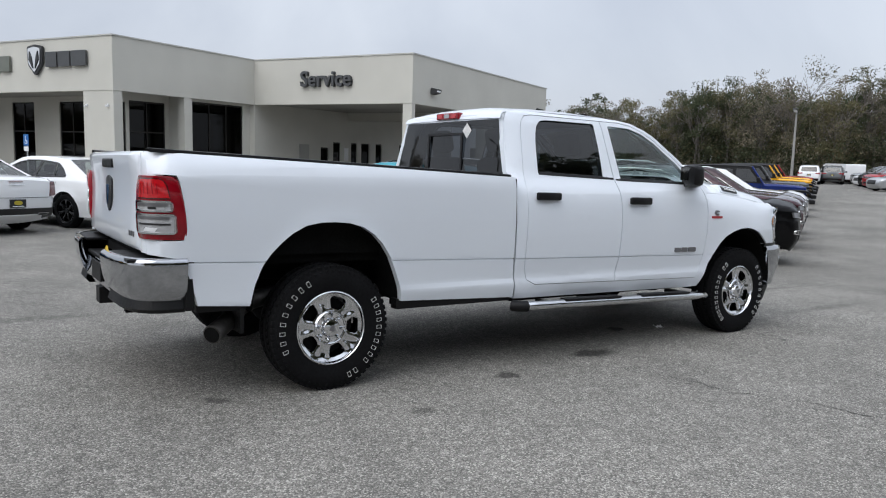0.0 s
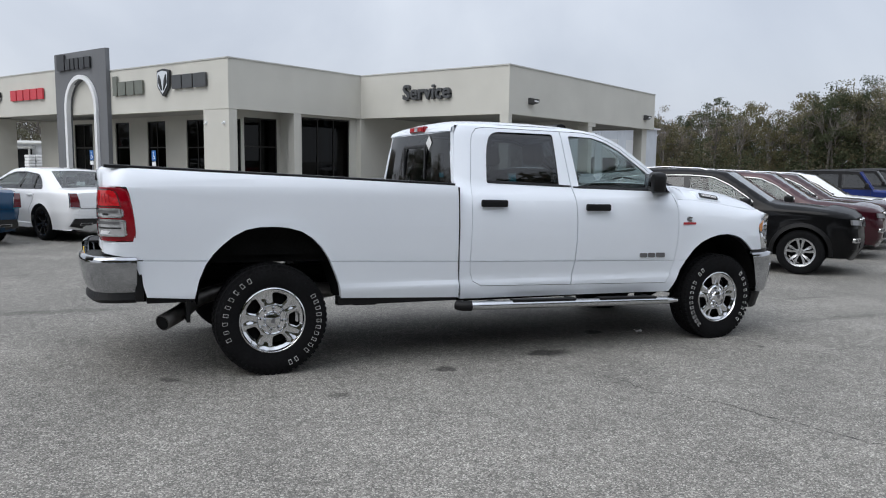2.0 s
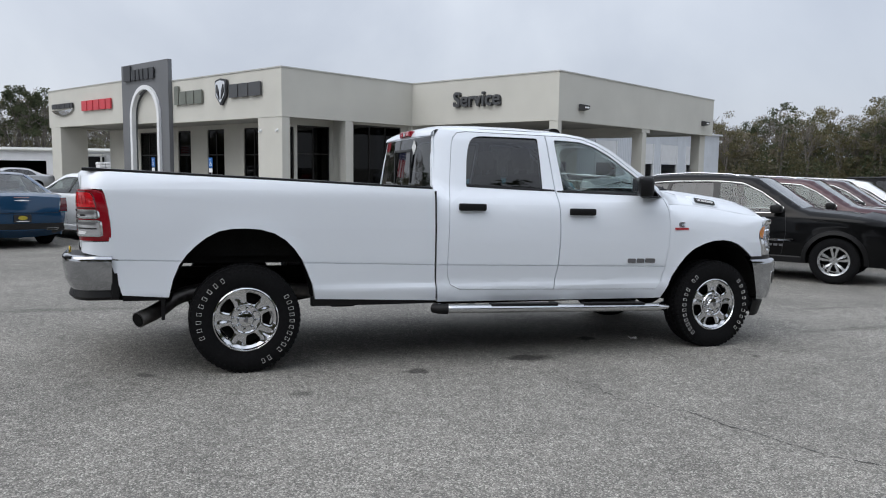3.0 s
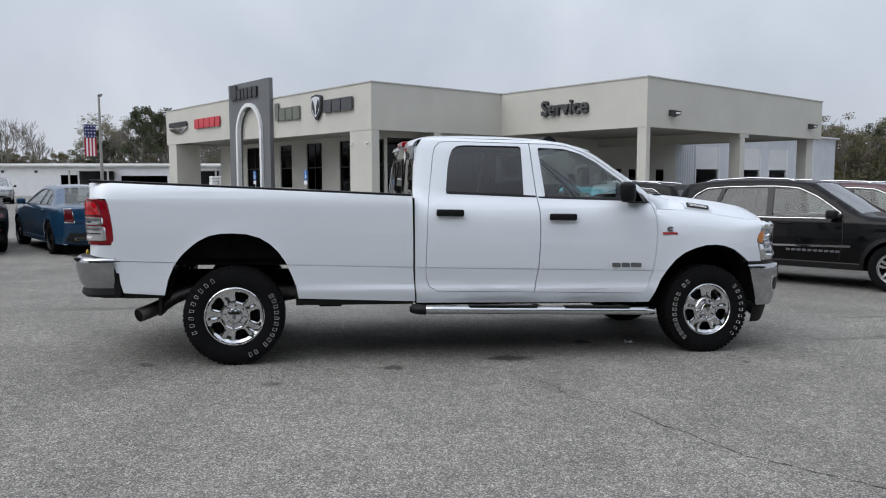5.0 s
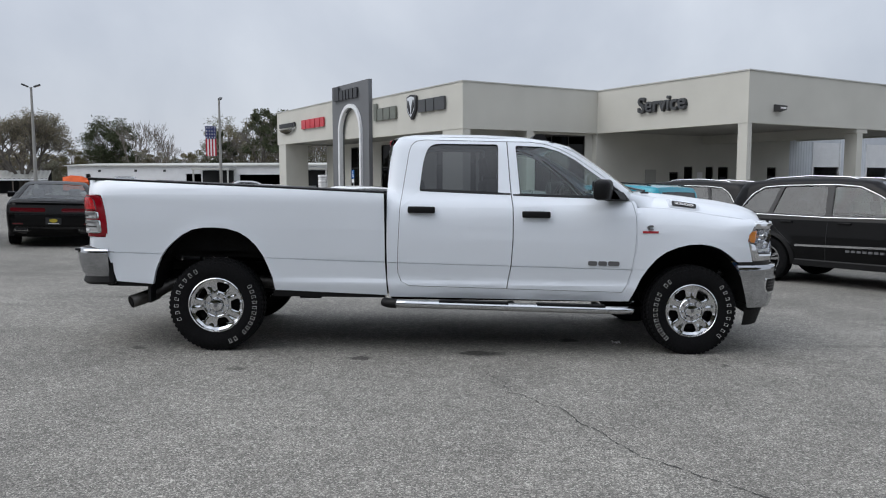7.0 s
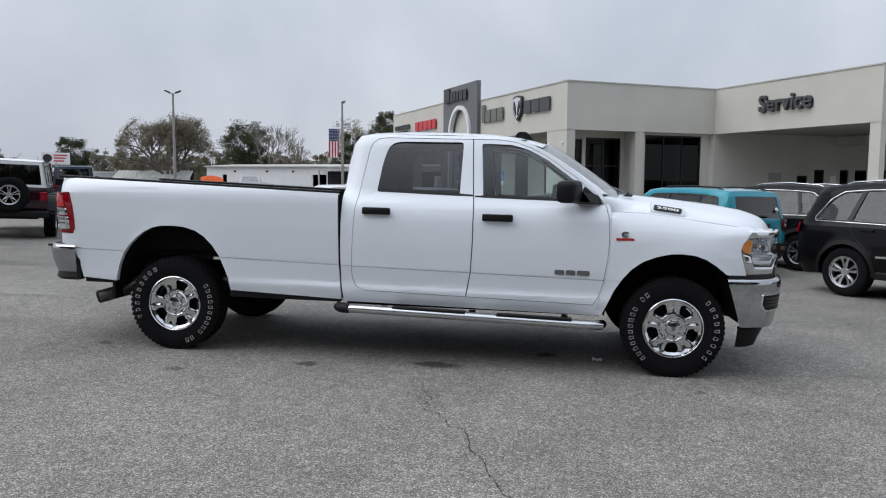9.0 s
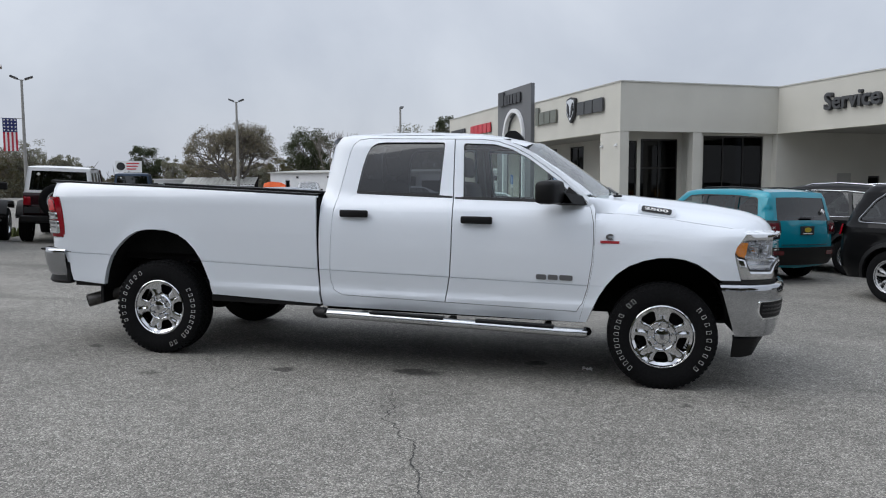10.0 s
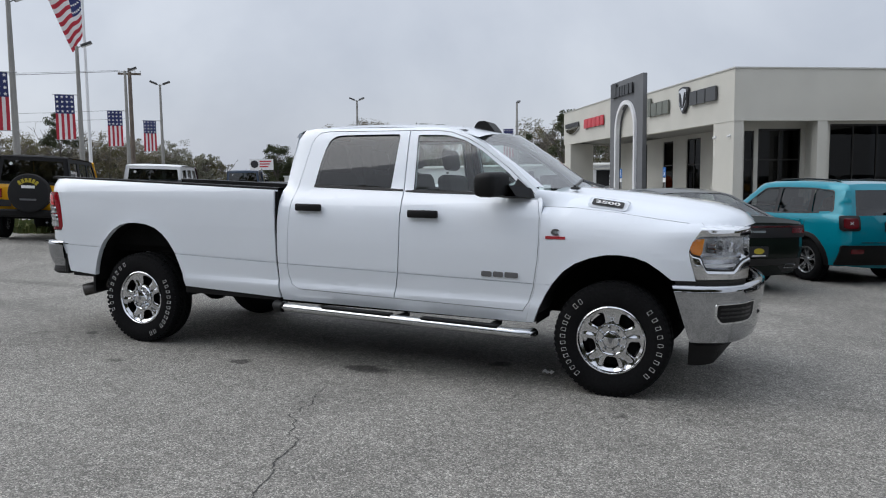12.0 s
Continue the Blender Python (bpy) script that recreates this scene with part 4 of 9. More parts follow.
def pickup():
    t = thing("pickup_truck", "white four-door pickup truck with chrome bumpers and a long bed", "truck", TRUCK)
    white, black, chrome = M["white_paint"], M["black_plastic"], M["chrome"]
    both = ((-1, "right"), (1, "left"))

    # bed
    arch_r = [(0.521, 0.551), (0.500, 0.66), (0.458, 0.765), (0.415, 0.86), (0.356, 0.945), (0.285, 1.015), (0.202, 1.065), (0.10, 1.093), (-0.003, 1.10), (-0.10, 1.098), (-0.20, 1.078),
              (-0.29, 1.03), (-0.36, 0.972), (-0.425, 0.905), (-0.476, 0.83), (-0.520, 0.72), (-0.548, 0.59)]
    bed = [(-1.125, 1.499), (0.2, 1.463), (1.474, 1.425), (1.485, 1.10), (1.492, 0.81), (1.504, 0.66), (1.517, 0.515)] + arch_r + [(-0.86, 0.612), (-0.885, 0.70), (-0.925, 0.82), (-0.955, 0.892), (-1.125, 0.915)]
    bed_cut = [p for p in bed if not (p[0] == -1.125)] + [(-1.125, 0.915), (-1.128, 0.995), (-0.945, 0.998), (-0.932, 1.06), (-0.945, 1.22), (-0.968, 1.33), (-0.985, 1.368), (-1.125, 1.372), (-1.125, 1.499)]
    for s, side in both:
        part("bed_side", panel(bed_cut, bed_depth, s, step=0.055, flange=0.05, cuts=line_cuts(BED_LINE) + [(0.628, 0), (0.662, 0), (0.605, 0)]), white, t, smooth=32)
        # inner wall, rail cap and wheel housing
        bm = bmesh.new()
        loft(bm, [[Vector((x, s * y, z + dz)) for y, dz in ((0.942, -0.003), (0.940, 0.018), (0.90, 0.022), (0.84, 0.016), (0.838, -0.05))] for x, z in ((-1.12, 1.497), (0.2, 1.461), (1.475, 1.424))])
        part("bed_rail_cap", bm, black, t, "black plastic bed rail cap", smooth=30)
        part("bed_inner_wall", box(bmesh.new(), -1.10, 1.46, min(s * 0.80, s * 0.842), max(s * 0.80, s * 0.842), 0.88, 1.41), M["underbody"], t)
        bm = bmesh.new()
        rows = []
        for k in range(17):
            a = math.pi * (k + 0.2) / 16.4
            rows.append([Vector((0.0 + 0.53 * math.cos(a), s * y, 0.52 + 0.60 * math.sin(a))) for y in (0.965, 0.56)])
        loft(bm, rows)
        part("wheel_housing", bm, M["underbody"], t)
        part("mud_guard", box(bmesh.new(), -0.60, -0.575, min(s * 0.70, s * 0.965), max(s * 0.70, s * 0.965), 0.42, 0.72), black, t)
        part("rear_lower_trim", box(bmesh.new(), -0.86, -0.56, min(s * 0.90, s * 0.958), max(s * 0.90, s * 0.958), 0.565, 0.612), black, t)
        part("bed_lower_trim", box(bmesh.new(), 0.50, 1.5, min(s * 0.88, s * 0.955), max(s * 0.88, s * 0.955), 0.49, 0.56), black, t)
    part("bed_floor", box(bmesh.new(), -1.10, 1.46, -0.80, 0.80, 0.82, 0.88), M["underbody"], t)
    # near-black front wall: shade of the cab gap put into its colour
    part("bed_front_wall", box(bmesh.new(), 1.44, 1.472, -0.93, 0.93, 0.6, 1.42), M["underbody"], t)
    # added black strip draws the shadow between bed and cab
    for s, side in both:
        bm = bmesh.new()
        loft(bm, [[Vector((x0 + d, s * (bed_depth(1.48, z) - 0.012 - o), z)) for d, o in ((0.001, 0.02), (0.001, 0.0), (w, 0.0), (w, 0.02))] for x0, w, z in ((1.516, 0.014, 0.53), (1.504, 0.011, 0.66), (1.492, 0.013, 0.81), (1.486, 0.017, 1.10), (1.475, 0.023, 1.412))])
        part("bed_seal", bm, M["underbody"], t, "black strip imitating the shadow in the gap between bed and cab")
    # tailgate with its recess, handle and emblem
    bm = bmesh.new()
    rows = []
    for z, dx in ((0.925, 0.0), (0.95, -0.018), (1.05, -0.016), (1.10, -0.011), (1.22, -0.008), (1.33, -0.010), (1.38, -0.016), (1.43, -0.024), (1.475, -0.026), (1.500, 0.0), (1.500, 0.05)):
        rows.append([Vector((-1.135 + dx * (1 - 0.5 * (abs(y) > 0.79)) - 0.012 * (1 - (y / 0.8) ** 2) + roll, y, z)) for y, roll in ((-0.816, 0.05), (-0.814, 0.010), (-0.806, 0.001), (-0.78, 0), (-0.6, 0), (-0.4, 0), (-0.2, 0), (0, 0), (0.2, 0), (0.4, 0), (0.6, 0), (0.78, 0), (0.806, 0.001), (0.814, 0.010), (0.816, 0.05))])
    loft(bm, rows)
    gate = part("tailgate", bm, white, t, smooth=45)
    part("handle", box(bmesh.new(), -1.180, -1.140, -0.17, 0.17, 1.395, 1.455, 0.012), black, gate, "black tailgate handle")
    bm = bmesh.new()
    prism(bm, rounded([(-0.10, 0.09), (0, 0.12), (0.10, 0.09), (0.085, -0.06), (0, -0.13), (-0.085, -0.06)], 0.03), -1.168, -1.142, "yz")
    for v in bm.verts:
        v.co.z += 1.23
    emblem = part("emblem", bm, M["dark_trim"], gate, "black shield emblem with a chrome mark")
    part("emblem_mark", prism(bmesh.new(), rounded([(-0.055, 1.285), (0.055, 1.285), (0.035, 1.20), (0, 1.145), (-0.035, 1.20)], 0.012), -1.174, -1.166, "yz"), chrome, emblem)
    for k in range(3):
        part("badge_mark", box(bmesh.new(), -1.160, -1.148, -0.72 + k * 0.05, -0.685 + k * 0.05, 1.00, 1.03), M["badge_grey"], gate)
    part("bed_rear_inner", box(bmesh.new(), -1.10, -1.06, -0.82, 0.82, 0.9, 1.48), M["underbody"], t)
    for s, side in both:
        # rear corner post and lamp
        bm = bmesh.new()
        loft(bm, [[Vector((x, s * y, z)) for x, y in ((-1.05, bed_depth(-1.05, z) - 0.022), (-1.095, bed_depth(-1.095, z) - 0.012), (-1.124, bed_depth(-1.124, z) - 0.004), (-1.140, 0.845), (-1.140, 0.826), (-1.136, 0.8205), (-1.09, 0.8195))] for z in (0.92, 1.0, 1.37, 1.42, 1.455, 1.475, 1.492)])
        part("corner_post", bm, white, t, smooth=30)
        tail_lamp(t, s)
    # rear bumper: chrome wrap with black step pads
    path = [(-0.925, -0.985), (-1.04, -0.985), (-1.135, -0.955), (-1.205, -0.87), (-1.245, -0.70), (-1.255, -0.42)]
    path = spline(path, 4)[::-1]
    for s, side in both:
        bm = bmesh.new()
        sec = [(0.0, 0.898), (0.020, 0.896), (0.032, 0.886), (0.0375, 0.870), (0.0375, 0.848), (0.034, 0.80), (0.023, 0.74), (0.005, 0.685), (-0.020, 0.648), (-0.05, 0.640)]
        rows = sweep(bm, path, sec)
        if s > 0:
            for v in bm.verts:
                v.co.y = -v.co.y
        bump = part("rear_bumper_end", bm, M["bumper_chrome"], t, smooth=40)
        bm = bmesh.new()
        sweep(bm, path, [(-0.02, 0.648), (-0.005, 0.60), (-0.03, 0.575), (-0.10, 0.575)])
        if s > 0:
            for v in bm.verts:
                v.co.y = -v.co.y
        part("lower_valance", bm, black, bump, "black lower valance")
        part("step_pad", box(bmesh.new(), -1.24, -0.96, min(s * 0.43, s * 0.95), max(s * 0.43, s * 0.95), 0.872, 0.893, 0.008), black, bump, "black ribbed step pad")
        part("end_cap", box(bmesh.new(), -0.935, -0.880, min(s * 0.93, s * 0.996), max(s * 0.93, s * 0.996), 0.585, 0.900, 0.012), black, bump)
    bm = bmesh.new()
    loft(bm, [[Vector((x, y, z)) for x, z in ((-1.13, 0.80), (-1.225, 0.795), (-1.242, 0.78), (-1.238, 0.64), (-1.21, 0.60), (-1.15, 0.595))] for y in (-0.44, -0.2, 0.2, 0.44)])
    mid = part("rear_bumper_middle", bm, M["bumper_chrome"], t, smooth=40)
    part("middle_pad", box(bmesh.new(), -1.232, -1.13, -0.43, 0.43, 0.797, 0.815, 0.006), black, mid)
    part("registration_recess", box(bmesh.new(), -1.248, -1.240, -0.16, 0.16, 0.655, 0.775), black, mid)
    part("tow_hitch", box(bmesh.new(), -1.24, -1.08, -0.06, 0.06, 0.50, 0.61, 0.006), black, mid)
    part("hang_tag", prism(bmesh.new(), rounded([(-0.50, 0.76), (-0.44, 0.80), (-0.40, 0.90), (-0.47, 0.93), (-0.52, 0.86)], 0.02), -1.262, -1.256, "yz"), M["yellow_tag"], mid, "yellow tag tied to the bumper")

    # cab side with the door openings, and the doors
    rear_door = [(1.620, 1.30), (1.608, 0.95), (1.606, 0.80), (1.612, 0.72), (1.640, 0.645), (1.715, 0.607), (2.588, 0.590), (2.622, 0.80), (2.632, 1.04), (2.630, 1.32), (2.612, 1.55), (2.590, 1.921), (1.84, 1.921), (1.76, 1.908), (1.715, 1.865), (1.694, 1.80), (1.650, 1.50)]
    front_door = [(2.601, 0.590), (3.645, 0.570), (3.690, 0.64), (3.722, 0.75), (3.750, 0.95), (3.758, 1.12), (3.752, 1.27), (3.728, 1.375), (3.690, 1.432), (3.475, 1.617), (3.225, 1.790), (3.10, 1.855), (2.96, 1.903), (2.82, 1.921), (2.603, 1.921), (2.625, 1.55), (2.643, 1.32), (2.645, 1.04), (2.635, 0.80)]
    rear_win = rounded([(1.790, 1.452), (1.818, 1.680), (1.838, 1.775), (1.868, 1.848), (1.915, 1.882), (1.985, 1.891), (2.514, 1.895), (2.506, 1.434)], 0.028)
    front_win = rounded([(2.708, 1.425), (2.672, 1.888), (2.93, 1.882), (3.08, 1.840), (3.225, 1.765), (3.475, 1.585), (3.655, 1.412)], 0.025)
    opening = [(x + dx, z + dz) for (x, z), (dx, dz) in zip(rear_door[:6], [(-0.007, 0), (-0.007, 0), (-0.007, 0), (-0.007, -0.003), (-0.005, -0.006), (0, -0.008)])]
    opening += [(2.595, 0.582), (3.648, 0.562), (3.697, 0.636), (3.729, 0.747), (3.757, 0.95), (3.765, 1.12), (3.759, 1.272), (3.735, 1.380), (3.695, 1.439), (3.479, 1.624), (3.229, 1.797), (3.103, 1.862), (2.962, 1.911), (2.82, 1.929), (1.84, 1.929), (1.754, 1.915), (1.708, 1.870), (1.686, 1.80), (1.643, 1.50)]
    near = rear_door[:6] + [(2.595, 0.590)] + front_door[1:14] + rear_door[12:]
    opening = [(a + (c - a) * 0.6, b + (d - b) * 0.6) for (a, b), (c, d) in zip(near, opening)]
    front_door = [(x - 0.004, z) if x < 2.7 else (x, z) for x, z in front_door]
    cab = [(1.538, 0.50), (1.516, 0.66), (1.505, 0.95), (1.500, 1.42), (1.520, 1.70), (1.548, 1.86), (1.60, 1.935), (1.70, 1.952), (2.60, 1.954), (2.83, 1.948), (2.98, 1.928), (3.12, 1.880), (3.24, 1.822), (3.49, 1.648), (3.72, 1.455), (3.765, 1.37), (3.768, 1.26), (3.768, 1.12), (3.762, 0.95), (3.734, 0.747), (3.704, 0.632), (3.665, 0.48)]
    for s, side in both:
        part("cab_side", panel(cab, cab_depth, s, [opening], step=0.06, flange=0.05, cuts=line_cuts(CAB_LINE)), white, t, smooth=32)
        # added dark sheet behind the doors paints the shade in their gaps
        part("door_seal", panel(opening, cab_depth, s, [[(2.515 + (x - 2.15) * 1.06 - 0.365, 1.665 + (z - 1.665) * 1.08) for x, z in rear_win], [(3.1 + (x - 3.1) * 1.04, 1.64 + (z - 1.64) * 1.08) for x, z in front_win]], step=0.1, flange=0, lift=-0.034), M["dark_trim"], t)
        for nm, line, win, mat in (("rear_door", rear_door, rear_win, "glass_privacy"), ("front_door", front_door, front_win, "glass_clear")):
            door = part(nm, panel(line, cab_depth, s, [win], step=0.055, flange=0.045, cuts=line_cuts(CAB_LINE) + [(0.622, 0), (0.658, 0)]), white, t, smooth=32)
            pane = part("window_pane", panel(win, glass_depth, s, step=0.05, flange=0, lift=-0.016), M[mat], door, smooth=60, out=(2.6, 0, 1.2))
            if s > 0 and nm == "rear_door":
                pane.matrix_basis = pose(0.02, -0.03, -0.43)
            # black seal round the pane and along the belt
            inner = [(x + (sum(p[0] for p in win) / len(win) - x) * 0.018, z + (sum(p[1] for p in win) / len(win) - z) * 0.026) for x, z in win]
            part("window_seal", panel(win, cab_depth, s, [inner], step=0.2, flange=0, lift=-0.008), black, door)
            xs = [p[0] for p in line]
            lo = min(xs) + 0.03 if nm == "rear_door" else 2.66
            bm = bmesh.new()
            belt = lambda x: 1.455 - 0.0265 * (x - 1.79) if nm == "rear_door" else 1.427 - 0.0137 * (x - 2.708)
            loft(bm, [[Vector((x, s * (cab_depth(x, belt(x) + d) + o), belt(x) + d)) for d, o in ((0.022, -0.010), (0.018, 0.002), (0.002, 0.006), (-0.002, 0.000))] for x in ((1.795, 2.2, 2.618) if nm == "rear_door" else (2.640, 3.1, 3.69))])
            part("belt_moulding", bm, black, door)
            x0, x1, zc = (1.688, 1.932, 1.287) if nm == "rear_door" else (2.712, 2.968, 1.262)
            bm = bmesh.new()
            y0 = cab_depth(x0, zc)
            for v in box(bm, x0, x1, -0.016, 0.016, zc - 0.030, zc + 0.030, 0.013).verts:
                v.co.y = s * (y0 + 0.030 + v.co.y)
            part("door_handle", bm, black, door, "black door handle", smooth=40)
    # roof
    bm = bmesh.new()
    rows = []
    for x, z, half in ((1.520, 1.886, 0.716), (1.535, 1.922, 0.704), (1.57, 1.952, 0.690), (1.64, 1.978, 0.682), (1.74, 1.998, 0.676), (2.0, 2.010, 0.673), (2.4, 2.013, 0.672), (2.75, 2.002, 0.676), (2.98, 1.976, 0.692), (3.10, 1.945, 0.716), (3.19, 1.918, 0.728)):
        rows.append([Vector((x + 0.06 * (1 - f * f) * (1 if x > 2.9 else 0) * (x - 2.9) / 0.3, half * f, z - lerp(x, [1.52, 1.57, 1.72], [0.010, 0.022, 0.055]) * abs(f) ** 3.2)) for f in (-1, -0.94, -0.85, -0.7, -0.4, 0, 0.4, 0.7, 0.85, 0.94, 1)])
    loft(bm, rows)
    part("roof", bm, white, t, smooth=50)
    part("headliner", box(bmesh.new(), 1.62, 3.05, -0.64, 0.64, 1.925, 1.932), M["seat_cloth"], t)
    # rear glass wall with brake lamp
    def rear_x(z):
        return lerp(z, [1.38, 1.45, 1.85, 1.90], [1.492, 1.497, 1.518, 1.53])
    bm = bmesh.new()
    hw = lambda z: lerp(z, [1.38, 1.45, 1.88], [0.866, 0.851, 0.722])
    for f0, f1, z0, z1 in ((-1, 1, 0.5, 1.43), (-1, 1, 1.872, 1.915)):
        loft(bm, [[Vector((rear_x(z) + 0.02 * (abs(f) ** 4), hw(z) * f, z)) for f in np.linspace(f0, f1, 9)] for z in np.linspace(z0, z1, 3)])
    for f0, f1 in ((-1, -0.93), (0.93, 1)):
        loft(bm, [[Vector((rear_x(z) + 0.02 * (abs(f) ** 4), hw(z) * f, z)) for f in np.linspace(f0, f1, 3)] for z in np.linspace(1.43, 1.872, 4)])
    part("cab_back", bm, white, t, smooth=40)
    bm = bmesh.new()
    loft(bm, [[Vector((rear_x(z) - 0.004 + 0.02 * (abs(f) ** 4), hw(z) * f, z)) for f in np.linspace(-0.935, 0.935, 9)] for z in np.linspace(1.43, 1.873, 5)])
    rear_glass = part("rear_window", bm, M["glass_privacy"], t, out=(2.6, 0, 1.2))
    for y0 in (-0.26, 0.24):
        part("slider_frame", box(bmesh.new(), 1.487, 1.500, y0, y0 + 0.022, 1.47, 1.76), M["dark_trim"], rear_glass)
    part("slider_rail", box(bmesh.new(), 1.490, 1.506, -0.26, 0.262, 1.755, 1.775), M["dark_trim"], rear_glass)
    part("paper_sticker", box(bmesh.new(), 1.506, 1.5075, -0.045, 0.045, -0.045, 0.045, 0, None), M["sticker"], rear_glass, "white diamond paper sticker").matrix_basis = Matrix.Translation((0.0, -0.30, 1.79)) @ Matrix.Translation((1.507, 0, 0)) @ Matrix.Rotation(radians(45), 4, "X") @ Matrix.Translation((-1.507, 0, 0))
    high = part("brake_lamp", box(bmesh.new(), 1.503, 1.56, -0.165, 0.165, 1.890, 1.946, 0.012), M["red_lens"], t, "red high brake lamp")
    for y in (-0.10, 0.0, 0.10):
        part("lamp_facet", box(bmesh.new(), 1.500, 1.504, y - 0.035, y + 0.035, 1.902, 1.934), M["red_lens_bright" if y else "clear_reflector"], high)
    # windscreen, cowl, pillars
    wind = [(3.205, 1.925, 0.675), (3.36, 1.83, 0.725), (3.55, 1.705, 0.775), (3.75, 1.565, 0.82), (3.87, 1.475, 0.845)]
    bm = bmesh.new()
    crown_fall = lambda k, f: 0.052 * (1 - k / 4) ** 1.5 * abs(f) ** 3
    loft(bm, [[Vector((x + 0.08 - (0.16 + 0.06 * k / 4) * f * f, w * f, z - crown_fall(k, f))) for f in np.linspace(-1, 1, 13)] for k, (x, z, w) in enumerate(wind)])
    part("windscreen", bm, M["glass_windscreen"], t, smooth=60, out=(2.6, 0, 1.2))
    for s, side in both:
        bm = bmesh.new()
        loft(bm, [[Vector((x + 0.08 - (0.16 + 0.06 * k / 4) + d, s * (w + o), z + dz - crown_fall(k, 1))) for d, o, dz in ((0.015, -0.035, 0.004), (-0.01, 0.0, 0.012), (-0.045, 0.012, 0.004), (-0.06, 0.0, -0.02))] for k, (x, z, w) in enumerate(wind)])
        part("windscreen_pillar", bm, white, t, smooth=45)
        bm = bmesh.new()
        tube(bm, [(3.93, s * 0.62, 1.492), (3.90, s * 0.35, 1.515), (3.86, s * 0.02, 1.545)], 0.011, 8)
        box(bm, 3.90, 3.97, min(s * 0.58, s * 0.64), max(s * 0.58, s * 0.64), 1.468, 1.488, 0.008)
        part("wiper", bm, M["dark_trim"], t)
        # mirror
        bm = bmesh.new()
        box(bm, 3.385, 3.540, 0.975, 1.175, 1.412, 1.592, 0.040)
        for v in bm.verts:
            f = (v.co.y - 0.975) / 0.20
            v.co.x += -0.088 * f
            v.co.z -= 0.012 * f
            v.co.y *= s
        mirror = part("door_mirror", bm, black, t, "black door mirror", smooth=45)
        bm = bmesh.new()
        loft(bm, [[Vector((3.46 + dx + (0.13 if k == 0 else 0.0), s * y, z + dz)) for dx, dz in ((-0.08, 0.06), (0.07, 0.05), (0.13, -0.030), (-0.06, -0.035))] for k, (y, z) in enumerate(((0.88, 1.425), (1.03, 1.445)))], closed=True)
        part("mirror_arm", bm, black, mirror)
        part("mirror_glass", box(bmesh.new(), 3.335, 3.341, min(s * 1.0, s * 1.15), max(s * 1.0, s * 1.15), 1.45, 1.57), M["bumper_chrome"], mirror)
        bm = bmesh.new()
        tri = [(3.50, 1.425), (3.705, 1.402), (3.665, 1.452), (3.55, 1.545)]
        part("mirror_sail", panel(tri, cab_depth, s, step=0.3, flange=0.02, lift=0.012), black, mirror)
    part("cowl", box(bmesh.new(), 3.80, 4.00, -0.50, 0.50, 1.41, 1.448, 0.01), M["dark_trim"], t)
    part("roof_antenna", prism(bmesh.new(), rounded([(2.915, 1.975), (2.955, 2.042), (3.035, 2.045), (3.125, 1.94)], 0.03), -0.11, 0.11), black, t, "black roof antenna pod")

    # bonnet, fenders
    bm = bmesh.new()
    rows = []
    for x in (3.66, 3.75, 3.88, 4.0, 4.15, 4.3, 4.45, 4.6, 4.7, 4.78, 4.84, 4.89, 4.925, 4.95, 4.965):
        row = []
        for f in [-y for y in HOOD_Y[::-1]] + HOOD_Y[1:]:
            a = abs(f)
            bow = 0.25 * (1 - min(1, a / 0.93) ** 2) * max(0.0, (x - 4.2) / 0.76) ** 1.3
            back_off = 0.0 if x > 3.9 else (3.9 - x) * 0.7 * (1 - min(1, a / 0.85) ** 2)
            taper = 0.065 * max(0.0, (x - 4.5) / 0.465) ** 2 * (a / 0.96)
            row.append(Vector((x + bow + back_off, f - math.copysign(taper, f) if f else 0.0, hood_top(x) + lerp(a, HOOD_Y, HOOD_D) * (1.0 - 0.25 * max(0.0, (x - 4.6) / 0.36)))))
        rows.append(row)
    loft(bm, rows)
    bonnet_tree = BVHTree.FromBMesh(bm)
    part("bonnet", bm, white, t, smooth=50)
    fender_top = lambda x: hood_top(x) - 0.1545 * (1.0 - 0.25 * max(0.0, (x - 4.6) / 0.36))
    fender = [(3.7695, 1.12), (3.7690, fender_top(3.775)), (4.0, fender_top(4.0)), (4.3, fender_top(4.3)), (4.6, fender_top(4.6)), (4.78, fender_top(4.78)), (4.87, 1.256), (4.885, 1.240), (4.884, 1.203), (4.872, 1.190), (4.850, 1.160), (4.812, 1.105), (4.800, 1.06), (4.812, 1.0), (4.852, 0.862), (4.70, 0.862),
              (4.655, 0.895), (4.61, 0.930), (4.53, 0.980), (4.44, 1.010), (4.345, 1.020), (4.247, 1.016), (4.14, 0.990), (4.032, 0.945), (3.945, 0.880), (3.874, 0.795), (3.815, 0.70), (3.772, 0.605), (3.722, 0.482), (3.667, 0.482), (3.7055, 0.632), (3.7355, 0.747), (3.7635, 0.95)]
    for s, side in both:
        part("front_fender", panel(fender, fender_depth, s, step=0.05, flange=0.05, cuts=line_cuts(CAB_LINE)), white, t, smooth=32)
        bm = bmesh.new()
        rows = []
        for k in range(17):
            a = math.pi * (k + 0.2) / 16.4
            rows.append([Vector((4.28 + 0.535 * math.cos(a), s * y, 0.45 + 0.58 * math.sin(a))) for y in (0.96, 0.55)])
        loft(bm, rows)
        part("wheel_housing", bm, M["underbody"], t)
        inner = [(x + (4.28 - x) * 0.010, z + (0.5 - z) * 0.010) for x, z in fender[15:29]]
        bm = bmesh.new()
        loft(bm, [[Vector((x, s * y, z)) for y in (fender_depth(x, z) - 0.012, 0.60)] for x, z in inner])
